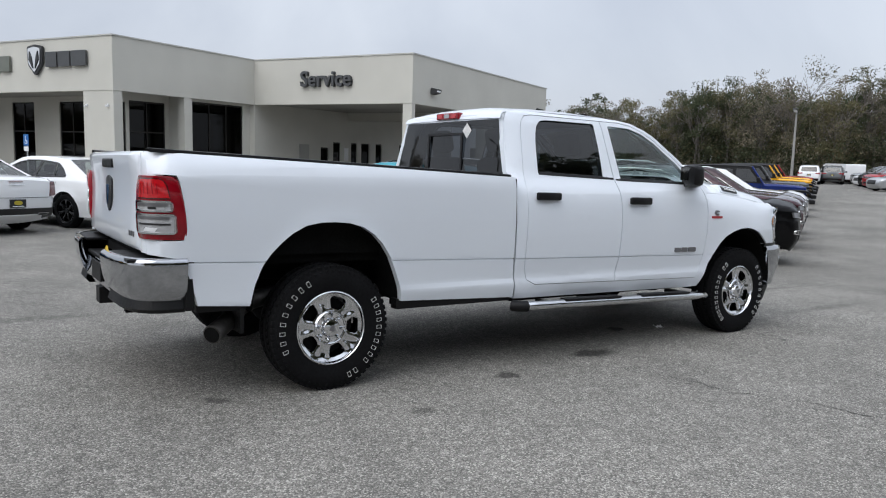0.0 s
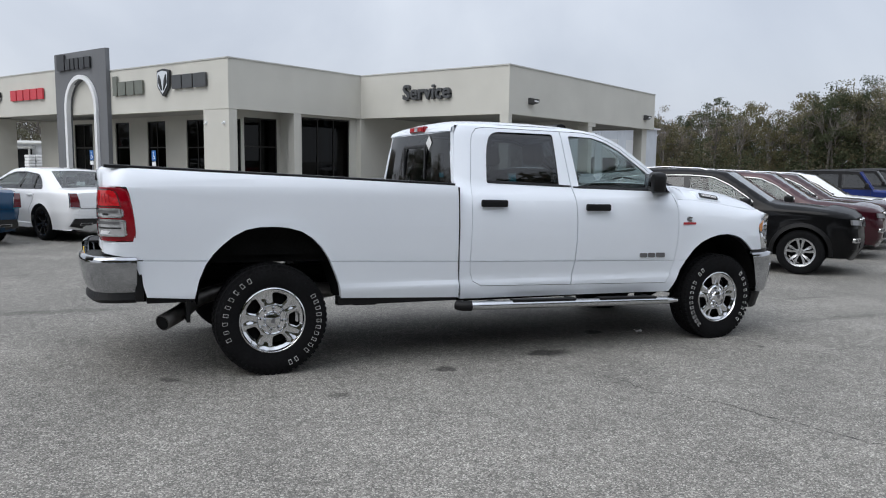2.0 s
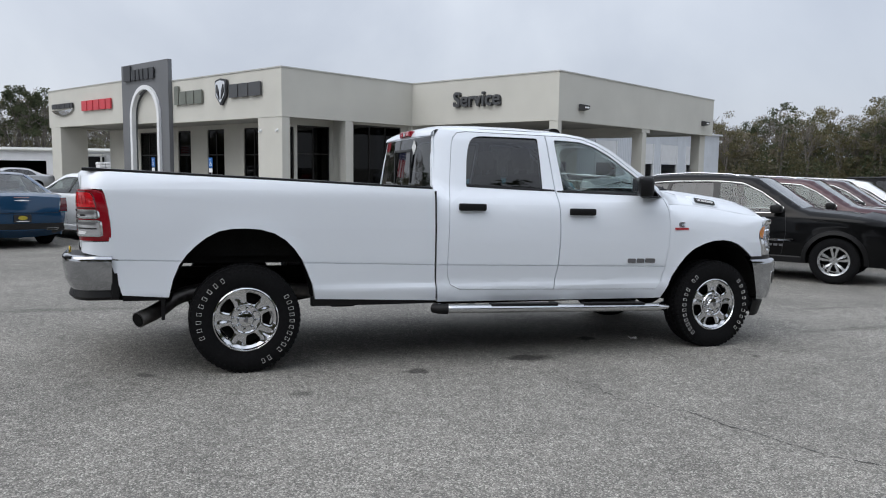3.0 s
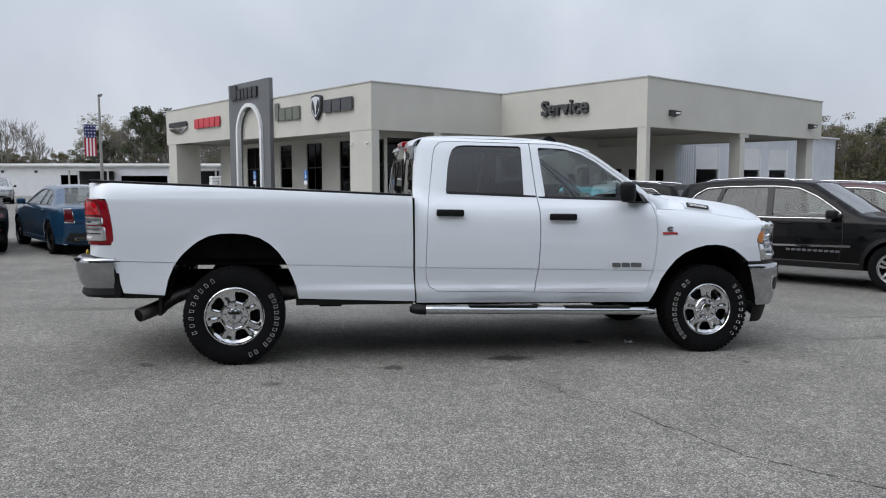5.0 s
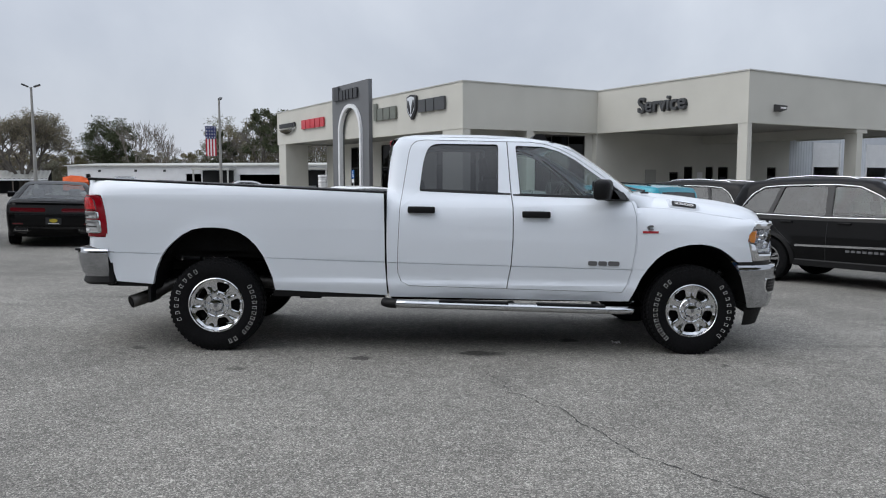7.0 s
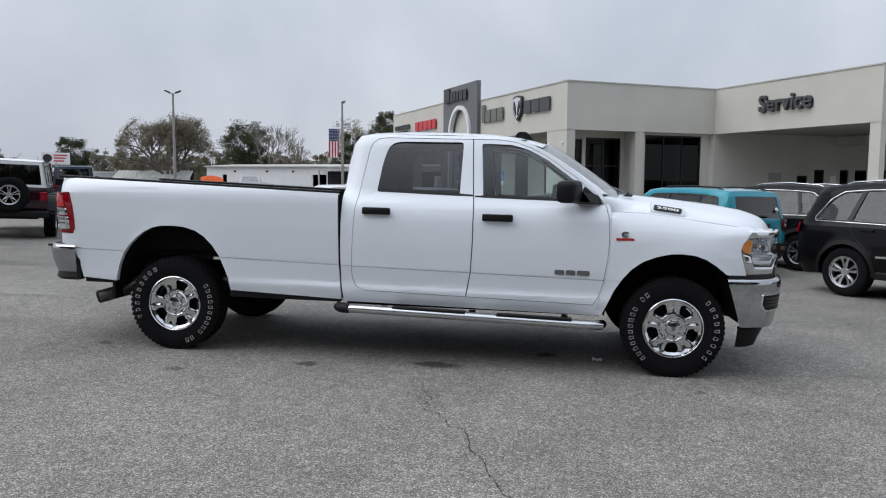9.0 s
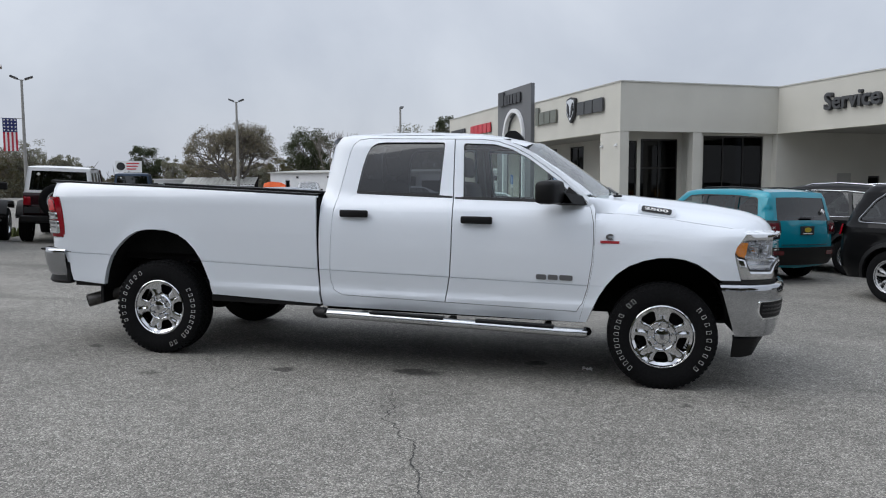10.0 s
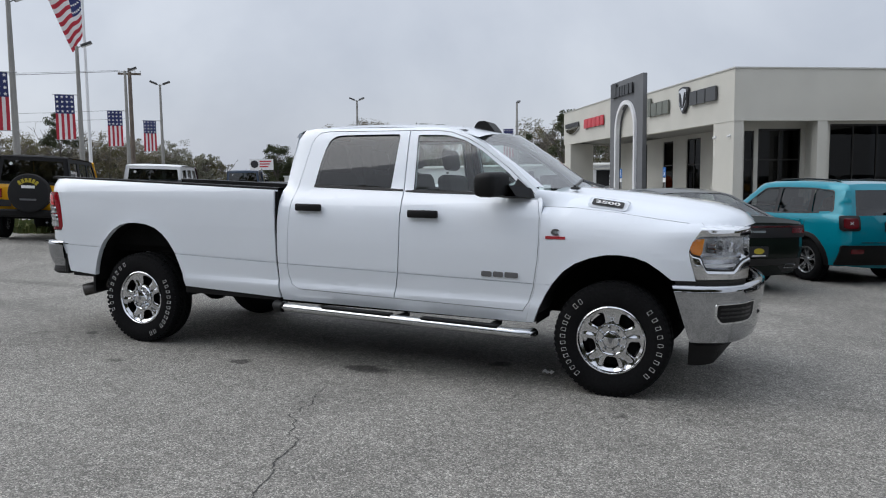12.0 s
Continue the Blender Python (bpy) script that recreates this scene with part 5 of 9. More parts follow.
        part("arch_liner", bm, black, t, "black plastic arch liner")
        # the corner between pillar foot and bonnet
        bm, rows = bmesh.new(), []
        for k in range(9):
            f = k / 8
            x = 3.695 + 0.36 * f
            lo = Vector((x, 0.902 - 0.004 * f, hood_top(x) - 0.152))
            up = Vector((x + 0.02, 0.888 - 0.25 * f, 1.466 - 0.034 * f))
            mid = (lo + up) / 2 + Vector((0, 0.030, 0.022)) * (1 - f) ** 1.5
            rows.append([Vector((q.x, s * q.y, q.z)) for q in (lo, lo.lerp(mid, 0.55) + Vector((0, 0.006 * (1 - f), 0)), mid, mid.lerp(up, 0.55) + Vector((0, 0.004, 0.006)) * (1 - f), up, up + Vector((0.02, -0.06, -0.005)))])
        loft(bm, rows)
        part("cowl_corner", bm, white, t, smooth=60)
        # badges
        def on_bonnet(bm, off):
            for v in bm.verts:
                x, z = v.co.x, v.co.z
                low = 1.35 - 0.114 * (x - 4.082)
                y, foot = (lerp(hood_top(x) - q, [-d for d in HOOD_D], HOOD_Y) for q in (z, low))
                v.co.y = s * (0.35 * y + 0.65 * foot + off + v.co.y)
                v.co.z += off * 0.4
            return bm
        plate = part("model_badge", on_bonnet(prism(bmesh.new(), rounded([(4.082, 1.350), (4.100, 1.420), (4.378, 1.384), (4.362, 1.318)], 0.022), -0.09, 0.0), 0.006), white, t, "white raised badge plate with digits")
        part("badge_field", on_bonnet(prism(bmesh.new(), rounded([(4.112, 1.362), (4.122, 1.407), (4.346, 1.378), (4.336, 1.336)], 0.014), -0.02, 0.0), 0.009), M["dark_trim"], plate)
        bm = words("2500", 0.027, 0.002, 0.0008)
        for v in bm.verts:
            x, z = v.co.x * (3.3 if s < 0 else -3.3), v.co.z
            v.co = Vector((4.228 + x, 0.0 if v.co.y > 0 else 0.003, 1.374 + z - x * 0.13))
        part("badge_digits", on_bonnet(bm, 0.010), M["sticker"], plate, "silver digits 2500")
        bm = bmesh.new()
        yb = fender_depth(3.95, 1.13)
        box(bm, 3.812, 3.955, min(s * (yb - 0.02), s * (yb + 0.006)), max(s * (yb - 0.02), s * (yb + 0.006)), 1.112, 1.132)
        badge = part("engine_badge", bm, M["badge_red"], t, "small red and chrome engine badge")
        bm = bmesh.new()
        for k in range(9):
            a0, a1 = radians(40 + k * 31), radians(40 + (k + 1) * 31)
            prism(bm, [(3.885 + 0.034 * math.cos(a0), 1.162 + 0.024 * math.sin(a0)), (3.885 + 0.034 * math.cos(a1), 1.162 + 0.024 * math.sin(a1)), (3.885 + 0.016 * math.cos(a1), 1.162 + 0.010 * math.sin(a1)), (3.885 + 0.016 * math.cos(a0), 1.162 + 0.010 * math.sin(a0))], s * (yb - 0.02), s * (yb + 0.006))
        part("badge_ring", bm, M["badge_grey"], badge)
        for x0, x1 in ((3.325, 3.405), (3.418, 3.495), (3.508, 3.610)):
            bm = bmesh.new()
            yd = cab_depth(3.4, 0.83)
            prism(bm, rounded([(x0, 0.812), (x1, 0.810), (x1, 0.850), (x0, 0.852)], 0.012), s * (yd - 0.02), s * (yd + 0.007))
            part("door_badge", bm, M["badge_grey"], t, "small grey block badge")

    # headlamps and chrome surrounds
    hp = spline([(4.800, -0.966), (4.87, -0.948), (4.95, -0.914), (5.035, -0.856), (5.11, -0.765), (5.175, -0.62)], 5)
    def flip(bm, s):
        if s > 0:
            for v in bm.verts:
                v.co.y = -v.co.y
        return bm
    def skin(pts, section):
        """Like sweep, with a section that changes along the line."""
        bm, P2 = bmesh.new(), [Vector(p) for p in pts]
        rows = []
        for i, p in enumerate(P2):
            d = (P2[min(i + 1, len(P2) - 1)] - P2[max(i - 1, 0)]).normalized()
            rows.append([Vector((p.x + d.y * o, p.y - d.x * o, z)) for o, z in section(hp.index(pts[i]) / (len(hp) - 1))])
        loft(bm, rows)
        for v in bm.verts:
            v.co.x += max(0.0, 1 - (v.co.x - 4.80) / 0.13) * lerp(v.co.z, [0.86, 1.0, 1.06, 1.12, 1.21], [0.055, 0.012, 0.0, 0.012, 0.075])
        return bm

    def nose():
        """The painted piece over the lamp: it falls from the bonnet to the brow in one soft curve."""
        bm, rows, lasts = bmesh.new(), [], []
        n = 12
        for i, p in enumerate(hp):
            d = (Vector(hp[min(i + 1, len(hp) - 1)]) - Vector(hp[max(i - 1, 0)])).normalized()
            shift, w = 0.075 * max(0.0, 1 - (p[0] - 4.80) / 0.13), max(0.0, 1 - i / 7)
            low = lerp(i / (len(hp) - 1), [0.0, 0.25], [1.196, 1.212])
            place = lambda o: (p[0] + d.y * o + shift, p[1] - d.x * o)
            flat = [place(-0.17 * (1 - k / (n - 1))) for k in range(n)]
            hits = [bonnet_tree.ray_cast(Vector((x, y, 3.0)), Vector((0, 0, -1)))[0] for x, y in flat]
            on_it = [k for k, h in enumerate(hits) if h is not None and h.z > low + 0.006]
            last = max(on_it) if on_it else 0
            z_last = hits[last].z if on_it else low + 0.02
            lasts.append(last)
            row = []
            for k, (x, y) in enumerate(flat):
                u = max(0.0, (k - last) / (n - 1 - last)) if last < n - 1 else 0.0
                z = hits[k].z + 0.0015 if k in on_it else z_last + (low - z_last) * u ** 1.4
                v = w * u
                row.append(Vector((x, y * (1 - v) - (fender_depth(x, z) + 0.001) * v, z)))
            for o, drop in ((0.003, 0.012), (-0.012, 0.022)):
                x, y = place(o)
                row.append(Vector((x, y * (1 - w) - (fender_depth(x, low - drop) + 0.001) * w, low - drop)))
            rows.append(row)
        grid = loft(bm, rows)
        soft = [v for r, k0 in zip(grid, lasts) for v in r[k0 + 1:n]]
        for _ in range(6):
            bmesh.ops.smooth_vert(bm, verts=soft, factor=0.5, use_axis_x=False, use_axis_y=True, use_axis_z=True)
        return bm

    lens_lo = lambda f: lerp(f, [0, 0.08, 0.20, 0.30, 0.72, 0.86, 1.0], [1.075, 1.035, 1.025, 0.938, 0.932, 1.000, 1.020])
    lens_hi = lambda f: lerp(f, [0, 0.10, 1.0], [1.108, 1.160, 1.166])
    brow = lambda f: 0.018 * max(0.0, (f - 0.80) / 0.20) ** 1.6
    for s, side in both:
        bm = skin(hp, lambda f: [(-0.02, 1.214 + brow(f)), (0.006, 1.209 + brow(f)), (0.010, 1.190 + brow(f)), (0.008, lens_hi(f) + 0.006), (-0.012, lens_hi(f))])
        sur = part("lamp_surround", flip(bm, s), chrome, t, "chrome headlamp surround", smooth=40)
        part("nose_lip", flip(nose(), s), white, t, smooth=70)
        bm = skin(hp, lambda f: [(-0.012, lens_lo(f)), (0.006, lens_lo(f) - 0.004), (0.014, lens_lo(f) - 0.022), (0.008, 0.5 * lens_lo(f) + 0.432), (0.004, 0.872), (-0.03, 0.862)])
        part("lower_swoop", flip(bm, s), chrome, sur, smooth=40)
        bm = skin(hp, lambda f: [(-0.012, lens_hi(f)), (-0.06, lens_hi(f) - 0.02), (-0.075, 0.5 * (lens_lo(f) + lens_hi(f))), (-0.06, lens_lo(f) + 0.02), (-0.012, lens_lo(f))])
        lamp = part("headlamp", flip(bm, s), M["lamp_reflector"], t, "clear headlamp with amber side marker", smooth=40)
        bm = skin(hp[:7], lambda f: [(-0.006, lerp(f, [0, 0.07, 0.28], [1.098, 1.147, 1.150])), (-0.002, lerp(f, [0, 0.07, 0.28], [1.094, 1.142, 1.145])), (-0.002, lerp(f, [0, 0.05, 0.20, 0.26], [1.075, 1.040, 1.038, 1.080])), (-0.006, lerp(f, [0, 0.05, 0.20, 0.26], [1.068, 1.033, 1.031, 1.073]))])
        rim = skin(hp, lambda f: [(0.000, lens_lo(f) + 0.010), (0.007, lens_lo(f) + 0.007), (0.008, lens_lo(f) - 0.004), (0.000, lens_lo(f) - 0.008)])
        part("lens_rim", flip(rim, s), M["dark_trim"], lamp)
        part("amber_marker", flip(bm, s), M["amber_lens"], lamp)
        bm = skin(hp, lambda f: [(-0.010, lens_hi(f)), (0.001, lens_hi(f) - 0.015), (0.003, lens_lo(f) + 0.015), (-0.010, lens_lo(f))])
        part("lens", flip(bm, s), M["glass_lens"], lamp, smooth=40, out=(4.7, 0, 1.1))
        bm = bmesh.new()
        rod(bm, (4.94, -0.84, 1.088), (4.992, -0.868, 1.090), 0.046, 0.052, 24)
        part("projector", flip(bm, s), chrome, lamp, "chrome projector barrel", smooth=50)
        bm = bmesh.new()
        q = bmesh.ops.create_uvsphere(bm, u_segments=20, v_segments=12, radius=0.040)
        for v in q["verts"]:
            v.co += Vector((4.976, -0.858, 1.090))
        part("projector_lens", flip(bm, s), M["dark_trim"], lamp, "dark projector lens", smooth=60)
        bm = bmesh.new()
        box(bm, 5.03, 5.075, -0.775, -0.69, 1.050, 1.135, 0.018)
        part("bulb_shield", flip(bm, s), chrome, lamp, smooth=60)
        part("divider", flip(skin(hp[7:23], lambda f: [(-0.03, 1.028), (-0.012, 1.026), (-0.012, 1.012), (-0.03, 1.008)]), s), chrome, lamp)
        part("light_guide", flip(skin(hp[7:23], lambda f: [(-0.03, 0.975), (-0.014, 0.973), (-0.014, 0.955), (-0.03, 0.952)]), s), M["white_sign"], lamp)
        # front bumper half
        bp = spline([(4.705, -0.990), (4.85, -0.984), (4.965, -0.955), (5.075, -0.885), (5.168, -0.75), (5.240, -0.50), (5.278, -0.25), (5.29, 0.0)], 4)
        bm = bmesh.new()
        sweep(bm, bp, [(-0.03, 0.836), (-0.002, 0.833), (0.010, 0.822), (0.0155, 0.804), (0.0155, 0.775), (0.010, 0.70), (0.0, 0.61), (-0.014, 0.51), (-0.036, 0.438), (-0.09, 0.420)])
        for v in bm.verts:
            v.co.x += max(0.0, 1 - (v.co.x - 4.705) / 0.22) * (0.82 - v.co.z) / 0.40 * 0.13
        bump = part("front_bumper", flip(bm, s), M["bumper_chrome"], t, smooth=45)
        def on_bump(u, z, o):
            k = min(len(bp) - 2, int(u))
            a, b = Vector(bp[k]), Vector(bp[k + 1])
            d, p = (b - a).normalized(), a + (b - a) * (u - k)
            o += lerp(z, [0.51, 0.61, 0.70, 0.775], [-0.014, 0.0, 0.010, 0.0155])
            return Vector((p.x + d.y * o, p.y - d.x * o, z))

        slot = rounded([(u * 0.036, z) for u, z in [(9.0, 0.705), (18.2, 0.712), (18.2, 0.620), (17.4, 0.588), (10.2, 0.583), (9.0, 0.625)]], 0.018, 3)
        mid_u, mid_z = 13.6 * 0.036, 0.647
        lip = [(mid_u + (u - mid_u) * 1.08, mid_z + (z - mid_z) * 1.17 - 0.003) for u, z in slot]
        bm = patch(lip, lambda u, z: on_bump(u / 0.036, z, 0.005), 0.03, Vector((-0.02, 0.01, 0)), [slot])
        part("fog_bezel", flip(bm, s), chrome, bump, smooth=30)
        bm = patch(slot, lambda u, z: on_bump(u / 0.036, z, 0.0025), 0.04, Vector((-0.01, 0.005, 0)))
        part("fog_panel", flip(bm, s), black, bump)
        for z in (0.620, 0.648, 0.676):
            strip = [(9.9, z - 0.006), (17.4, z - 0.006), (17.4, z + 0.006), (9.9, z + 0.006)]
            bm = patch([(u * 0.036, q) for u, q in strip], lambda u, z: on_bump(u / 0.036, z, 0.005), 0.04, Vector((-0.01, 0.005, 0)))
            part("fog_slat", flip(bm, s), M["dark_trim"], bump)
        bm = bmesh.new()
        sweep(bm, spline([(4.82, -0.90), (4.92, -0.88), (5.02, -0.80), (5.10, -0.55), (5.14, 0.0)], 4), [(0.0, 0.44), (0.015, 0.41), (-0.02, 0.265), (-0.08, 0.25)])
        for v in bm.verts:
            if v.co.z < 0.40:
                v.co.z += lerp(v.co.x, [4.90, 4.98, 5.09], [0.0, 0.015, 0.125])
        part("air_dam", flip(bm, s), black, t, "black plastic air dam", smooth=40)
        part("tow_hook", flip(tube(bmesh.new(), [(5.10, -0.42, 0.60), (5.245, -0.42, 0.60), (5.255, -0.40, 0.61)], 0.016), s), black, bump)
        part("bumper_gap", flip(sweep_ob([(4.72, -0.972), (4.87, -0.958), (4.99, -0.91), (5.09, -0.81), (5.17, -0.64)], [(-0.03, 0.868), (-0.004, 0.866), (-0.006, 0.830), (-0.03, 0.815)]), s), M["dark_trim"], t)
    # grille
    part("grille_back", box(bmesh.new(), 5.04, 5.08, -0.60, 0.60, 0.87, 1.20), M["dark_trim"], t)
    grille = part("grille_frame", box(bmesh.new(), 5.06, 5.15, -0.60, 0.60, 1.185, 1.232, 0.015), chrome, t, "chrome grille surround")
    for y in (-0.59, 0.55):
        part("grille_side", box(bmesh.new(), 5.06, 5.14, y, y + 0.04, 0.90, 1.19, 0.01), chrome, grille)
    for z in (0.95, 1.03, 1.11):
        part("grille_bar", box(bmesh.new(), 5.07, 5.145, -0.56, 0.56, z, z + 0.022, 0.006), chrome, grille)
    part("grille_centre", box(bmesh.new(), 5.08, 5.18, -0.24, 0.24, 1.015, 1.125, 0.01), chrome, grille)

    # chassis, axles, exhaust, running boards
    for y in (-0.46, 0.40):
        part("frame_rail", box(bmesh.new(), -1.15, 4.75, y, y + 0.07, 0.50, 0.66), M["underbody"], t)
    part("under_tray", box(bmesh.new(), 1.55, 3.70, -0.90, 0.90, 0.47, 0.56), M["underbody"], t)
    part("engine_bay_floor", box(bmesh.new(), 3.74, 4.72, -0.52, 0.52, 0.52, 1.18), M["underbody"], t)
    part("fuel_tank", box(bmesh.new(), 0.68, 1.45, 0.42, 0.86, 0.40, 0.62, 0.03), M["underbody"], t)
    for x in (0.0, 4.30):
        bm = bmesh.new()
        rod(bm, (x, -0.74, 0.405), (x, 0.74, 0.405), 0.06)
        bmesh.ops.create_uvsphere(bm, u_segments=14, v_segments=8, radius=0.17, matrix=Matrix.Translation((x, 0.08, 0.42)))
        part("axle", bm, M["underbody"], t, smooth=50)
    part("leaf_spring", tube(bmesh.new(), [(-0.66, -0.56, 0.60), (-0.3, -0.56, 0.50), (0.0, -0.56, 0.47), (0.35, -0.56, 0.50), (0.72, -0.56, 0.56)], 0.035, 8), M["underbody"], t)
    part("leaf_spring", tube(bmesh.new(), [(-0.66, 0.56, 0.60), (-0.3, 0.56, 0.50), (0.0, 0.56, 0.47), (0.35, 0.56, 0.50), (0.72, 0.56, 0.56)], 0.035, 8), M["underbody"], t)
    part("spring_hanger", box(bmesh.new(), 0.70, 0.90, -0.72, -0.50, 0.44, 0.56, 0.01), M["underbody"], t)
    bm = bmesh.new()
    pts = spline([(0.55, -0.60, 0.56), (-0.1, -0.62, 0.60), (-0.45, -0.68, 0.56), (-0.62, -0.80, 0.47), (-0.76, -0.93, 0.42)], 5)
    tube(bm, pts, 0.058, 18)
    part("exhaust_pipe", bm, M["exhaust"], t, "dark steel exhaust tailpipe", smooth=50)
    end, d = Vector(pts[-1]), (Vector(pts[-1]) - Vector(pts[-2])).normalized()
    bm = bmesh.new()
    rod(bm, end + d * 0.002, end + d * 0.004, 0.050, 0.050, 18)
    # near-black disc over the pipe's end stands for the shade inside
    part("exhaust_opening", bm, M["underbody"], t)
    for s, side in both:
        bm = bmesh.new()
        tube(bm, [(1.545, s * 0.97, 0.455), (1.56, s * 1.035, 0.452), (1.70, s * 1.045, 0.45), (3.60, s * 1.045, 0.412), (3.715, s * 1.035, 0.410), (3.73, s * 0.97, 0.412)], 0.042, 14, 0.86)
        bar = part("running_board", bm, M["polished_steel"], t, "polished side step bar", smooth=50)
        part("end_cap", tube(bmesh.new(), [(1.50, s * 0.985, 0.455), (1.53, s * 1.03, 0.452), (1.60, s * 1.045, 0.450)], 0.047, 14, 0.9), black, bar, smooth=50)
        for x0 in (1.98, 2.86):
            bm = bmesh.new()
            box(bm, x0, x0 + 0.62, -0.040, 0.040, -0.006, 0.010, 0.005)
            for v in bm.verts:
                v.co.z += 0.484 - 0.0195 * (v.co.x - 1.7)
                v.co.y += s * 1.04
            part("step_pad", bm, black, bar, "black rubber step pad")
        for x0 in (1.85, 2.62, 3.4):
            part("bracket", box(bmesh.new(), x0, x0 + 0.05, min(s * 0.85, s * 1.03), max(s * 0.85, s * 1.03), 0.43, 0.46), black, bar)
    # wheels
    first = truck_wheel(t, (0.0, -0.872, 0.408), False, spin=162)
    truck_wheel(t, (4.30, -0.872, 0.408), False, first)
    truck_wheel(t, (0.0, 0.872, 0.408), True, first, 70)
    truck_wheel(t, (4.30, 0.872, 0.408), True, first)
    # cabin
    part("cabin_floor", box(bmesh.new(), 1.56, 3.70, -0.86, 0.86, 0.60, 0.66), M["interior"], t)
    bm = bmesh.new()
    prism(bm, rounded([(3.45, 0.7), (3.35, 1.15), (3.42, 1.38), (3.60, 1.44), (3.80, 1.42), (3.80, 0.7)], 0.05), -0.84, 0.84)
    part("dashboard", bm, M["interior"], t, smooth=40)
    bm = bmesh.new()
    for k in range(28):
        a = 2 * math.pi * k / 28
        a2 = 2 * math.pi * (k + 1) / 28
        rod(bm, (3.28 + 0.07 * math.sin(a), 0.42 + 0.19 * math.cos(a), 1.38 + 0.175 * math.sin(a)), (3.28 + 0.07 * math.sin(a2), 0.42 + 0.19 * math.cos(a2), 1.38 + 0.175 * math.sin(a2)), 0.015, seg=8)
    rod(bm, (3.28, 0.42, 1.38), (3.45, 0.42, 1.30), 0.05)
    box(bm, 3.27, 3.30, 0.25, 0.59, 1.365, 1.40)
    part("steering_wheel", bm, M["interior"], t)
    for x, nm in ((2.66, "front_seat"), (1.90, "rear_seat")):
        for y in (-0.42, 0.42):
            bm = bmesh.new()
            box(bm, x - 0.05, x + 0.48, y - 0.27, y + 0.27, 0.86, 1.04, 0.06)
            seat = part(nm, bm, M["seat_cloth"], t, "dark cloth seat", smooth=50)
            bm = bmesh.new()
            box(bm, -0.07, 0.07, -0.27, 0.27, 0, 0.62, 0.06)
            o = part("backrest", bm, M["seat_cloth"], seat, smooth=50)
            o.matrix_basis = pose(x, y, 0.98, 0, -14, 0)
            bm = bmesh.new()
            box(bm, -0.05, 0.05, -0.14, 0.14, 0.66, 0.86, 0.045)
            o = part("headrest", bm, M["seat_cloth"], seat, smooth=50)
            o.matrix_basis = pose(x, y, 0.98, 0, -12, 0)


def sweep_ob(path, section):
    bm = bmesh.new()
    sweep(bm, spline(path, 4), section)
    return bm


pickup()


# ---- other vehicles ----
def paint(name, colour, metal=0.0, rough=0.35, coat=1.0, spec=0.10):
    return material(name, colour, rough, metal, coat=coat, spec=spec, blot=0.02, blot_scale=1.0, bump=0.003, bump_scale=300)


P = {
    "black": paint("black_paint", (0.0025, 0.0026, 0.003), coat=0.34, rough=0.5, spec=0.05),
    "dark_red": paint("dark_red_paint", (0.036, 0.004, 0.009), 0.3, coat=1.0),
    "maroon": paint("maroon_paint", (0.024, 0.004, 0.008), 0.3, coat=1.0),
    "white": paint("gloss_white_paint", (0.78, 0.79, 0.80)),
    "blue": paint("deep_blue_paint", (0.010, 0.050, 0.115), 0.3, coat=1.0),
    "royal_blue": paint("royal_blue_paint", (0.008, 0.022, 0.14), 0.2, coat=0.7),
    "yellow": paint("yellow_paint", (0.72, 0.36, 0.012)),
    "teal": paint("teal_paint", (0.004, 0.225, 0.30), 0.25),
    "dark_green": paint("dark_green_paint", (0.008, 0.013, 0.010), 0.4, coat=0.5),
    "silver": paint("silver_paint", (0.42, 0.43, 0.44), 0.7),
    "grey": paint("grey_paint", (0.11, 0.115, 0.12), 0.5),
    "red": paint("red_paint", (0.30, 0.012, 0.016), 0.1),
}
M["glass_car"] = glass("glass_car", (0.25, 0.27, 0.27))
M["glass_screen"] = glass("glass_screen", (0.60, 0.67, 0.65), 0.9)
M["soft_top"] = material("soft_top_cloth", (0.012, 0.012, 0.013), 0.95, grain=0.2, grain_scale=150)
M["black_rim"] = material("black_rim", (0.010, 0.010, 0.011), 0.25, 0.3, coat=0.5)
M["silver_rim"] = material("silver_rim", (0.55, 0.56, 0.57), 0.25, 0.9)
M["plate_gold"] = material("plate_gold", (0.45, 0.36, 0.03), 0.5)
M["red_dark"] = material("smoked_red_lens", (0.10, 0.004, 0.008), 0.15, coat=1.0)


def dense(line, step=0.10):
    out = []
    for a, b in zip(line, line[1:]):
        n = max(1, int(math.dist(a, b) / step))
        out += [(a[0] + (b[0] - a[0]) * k / n, a[1] + (b[1] - a[1]) * k / n) for k in range(n)]
    return out + [line[-1]]


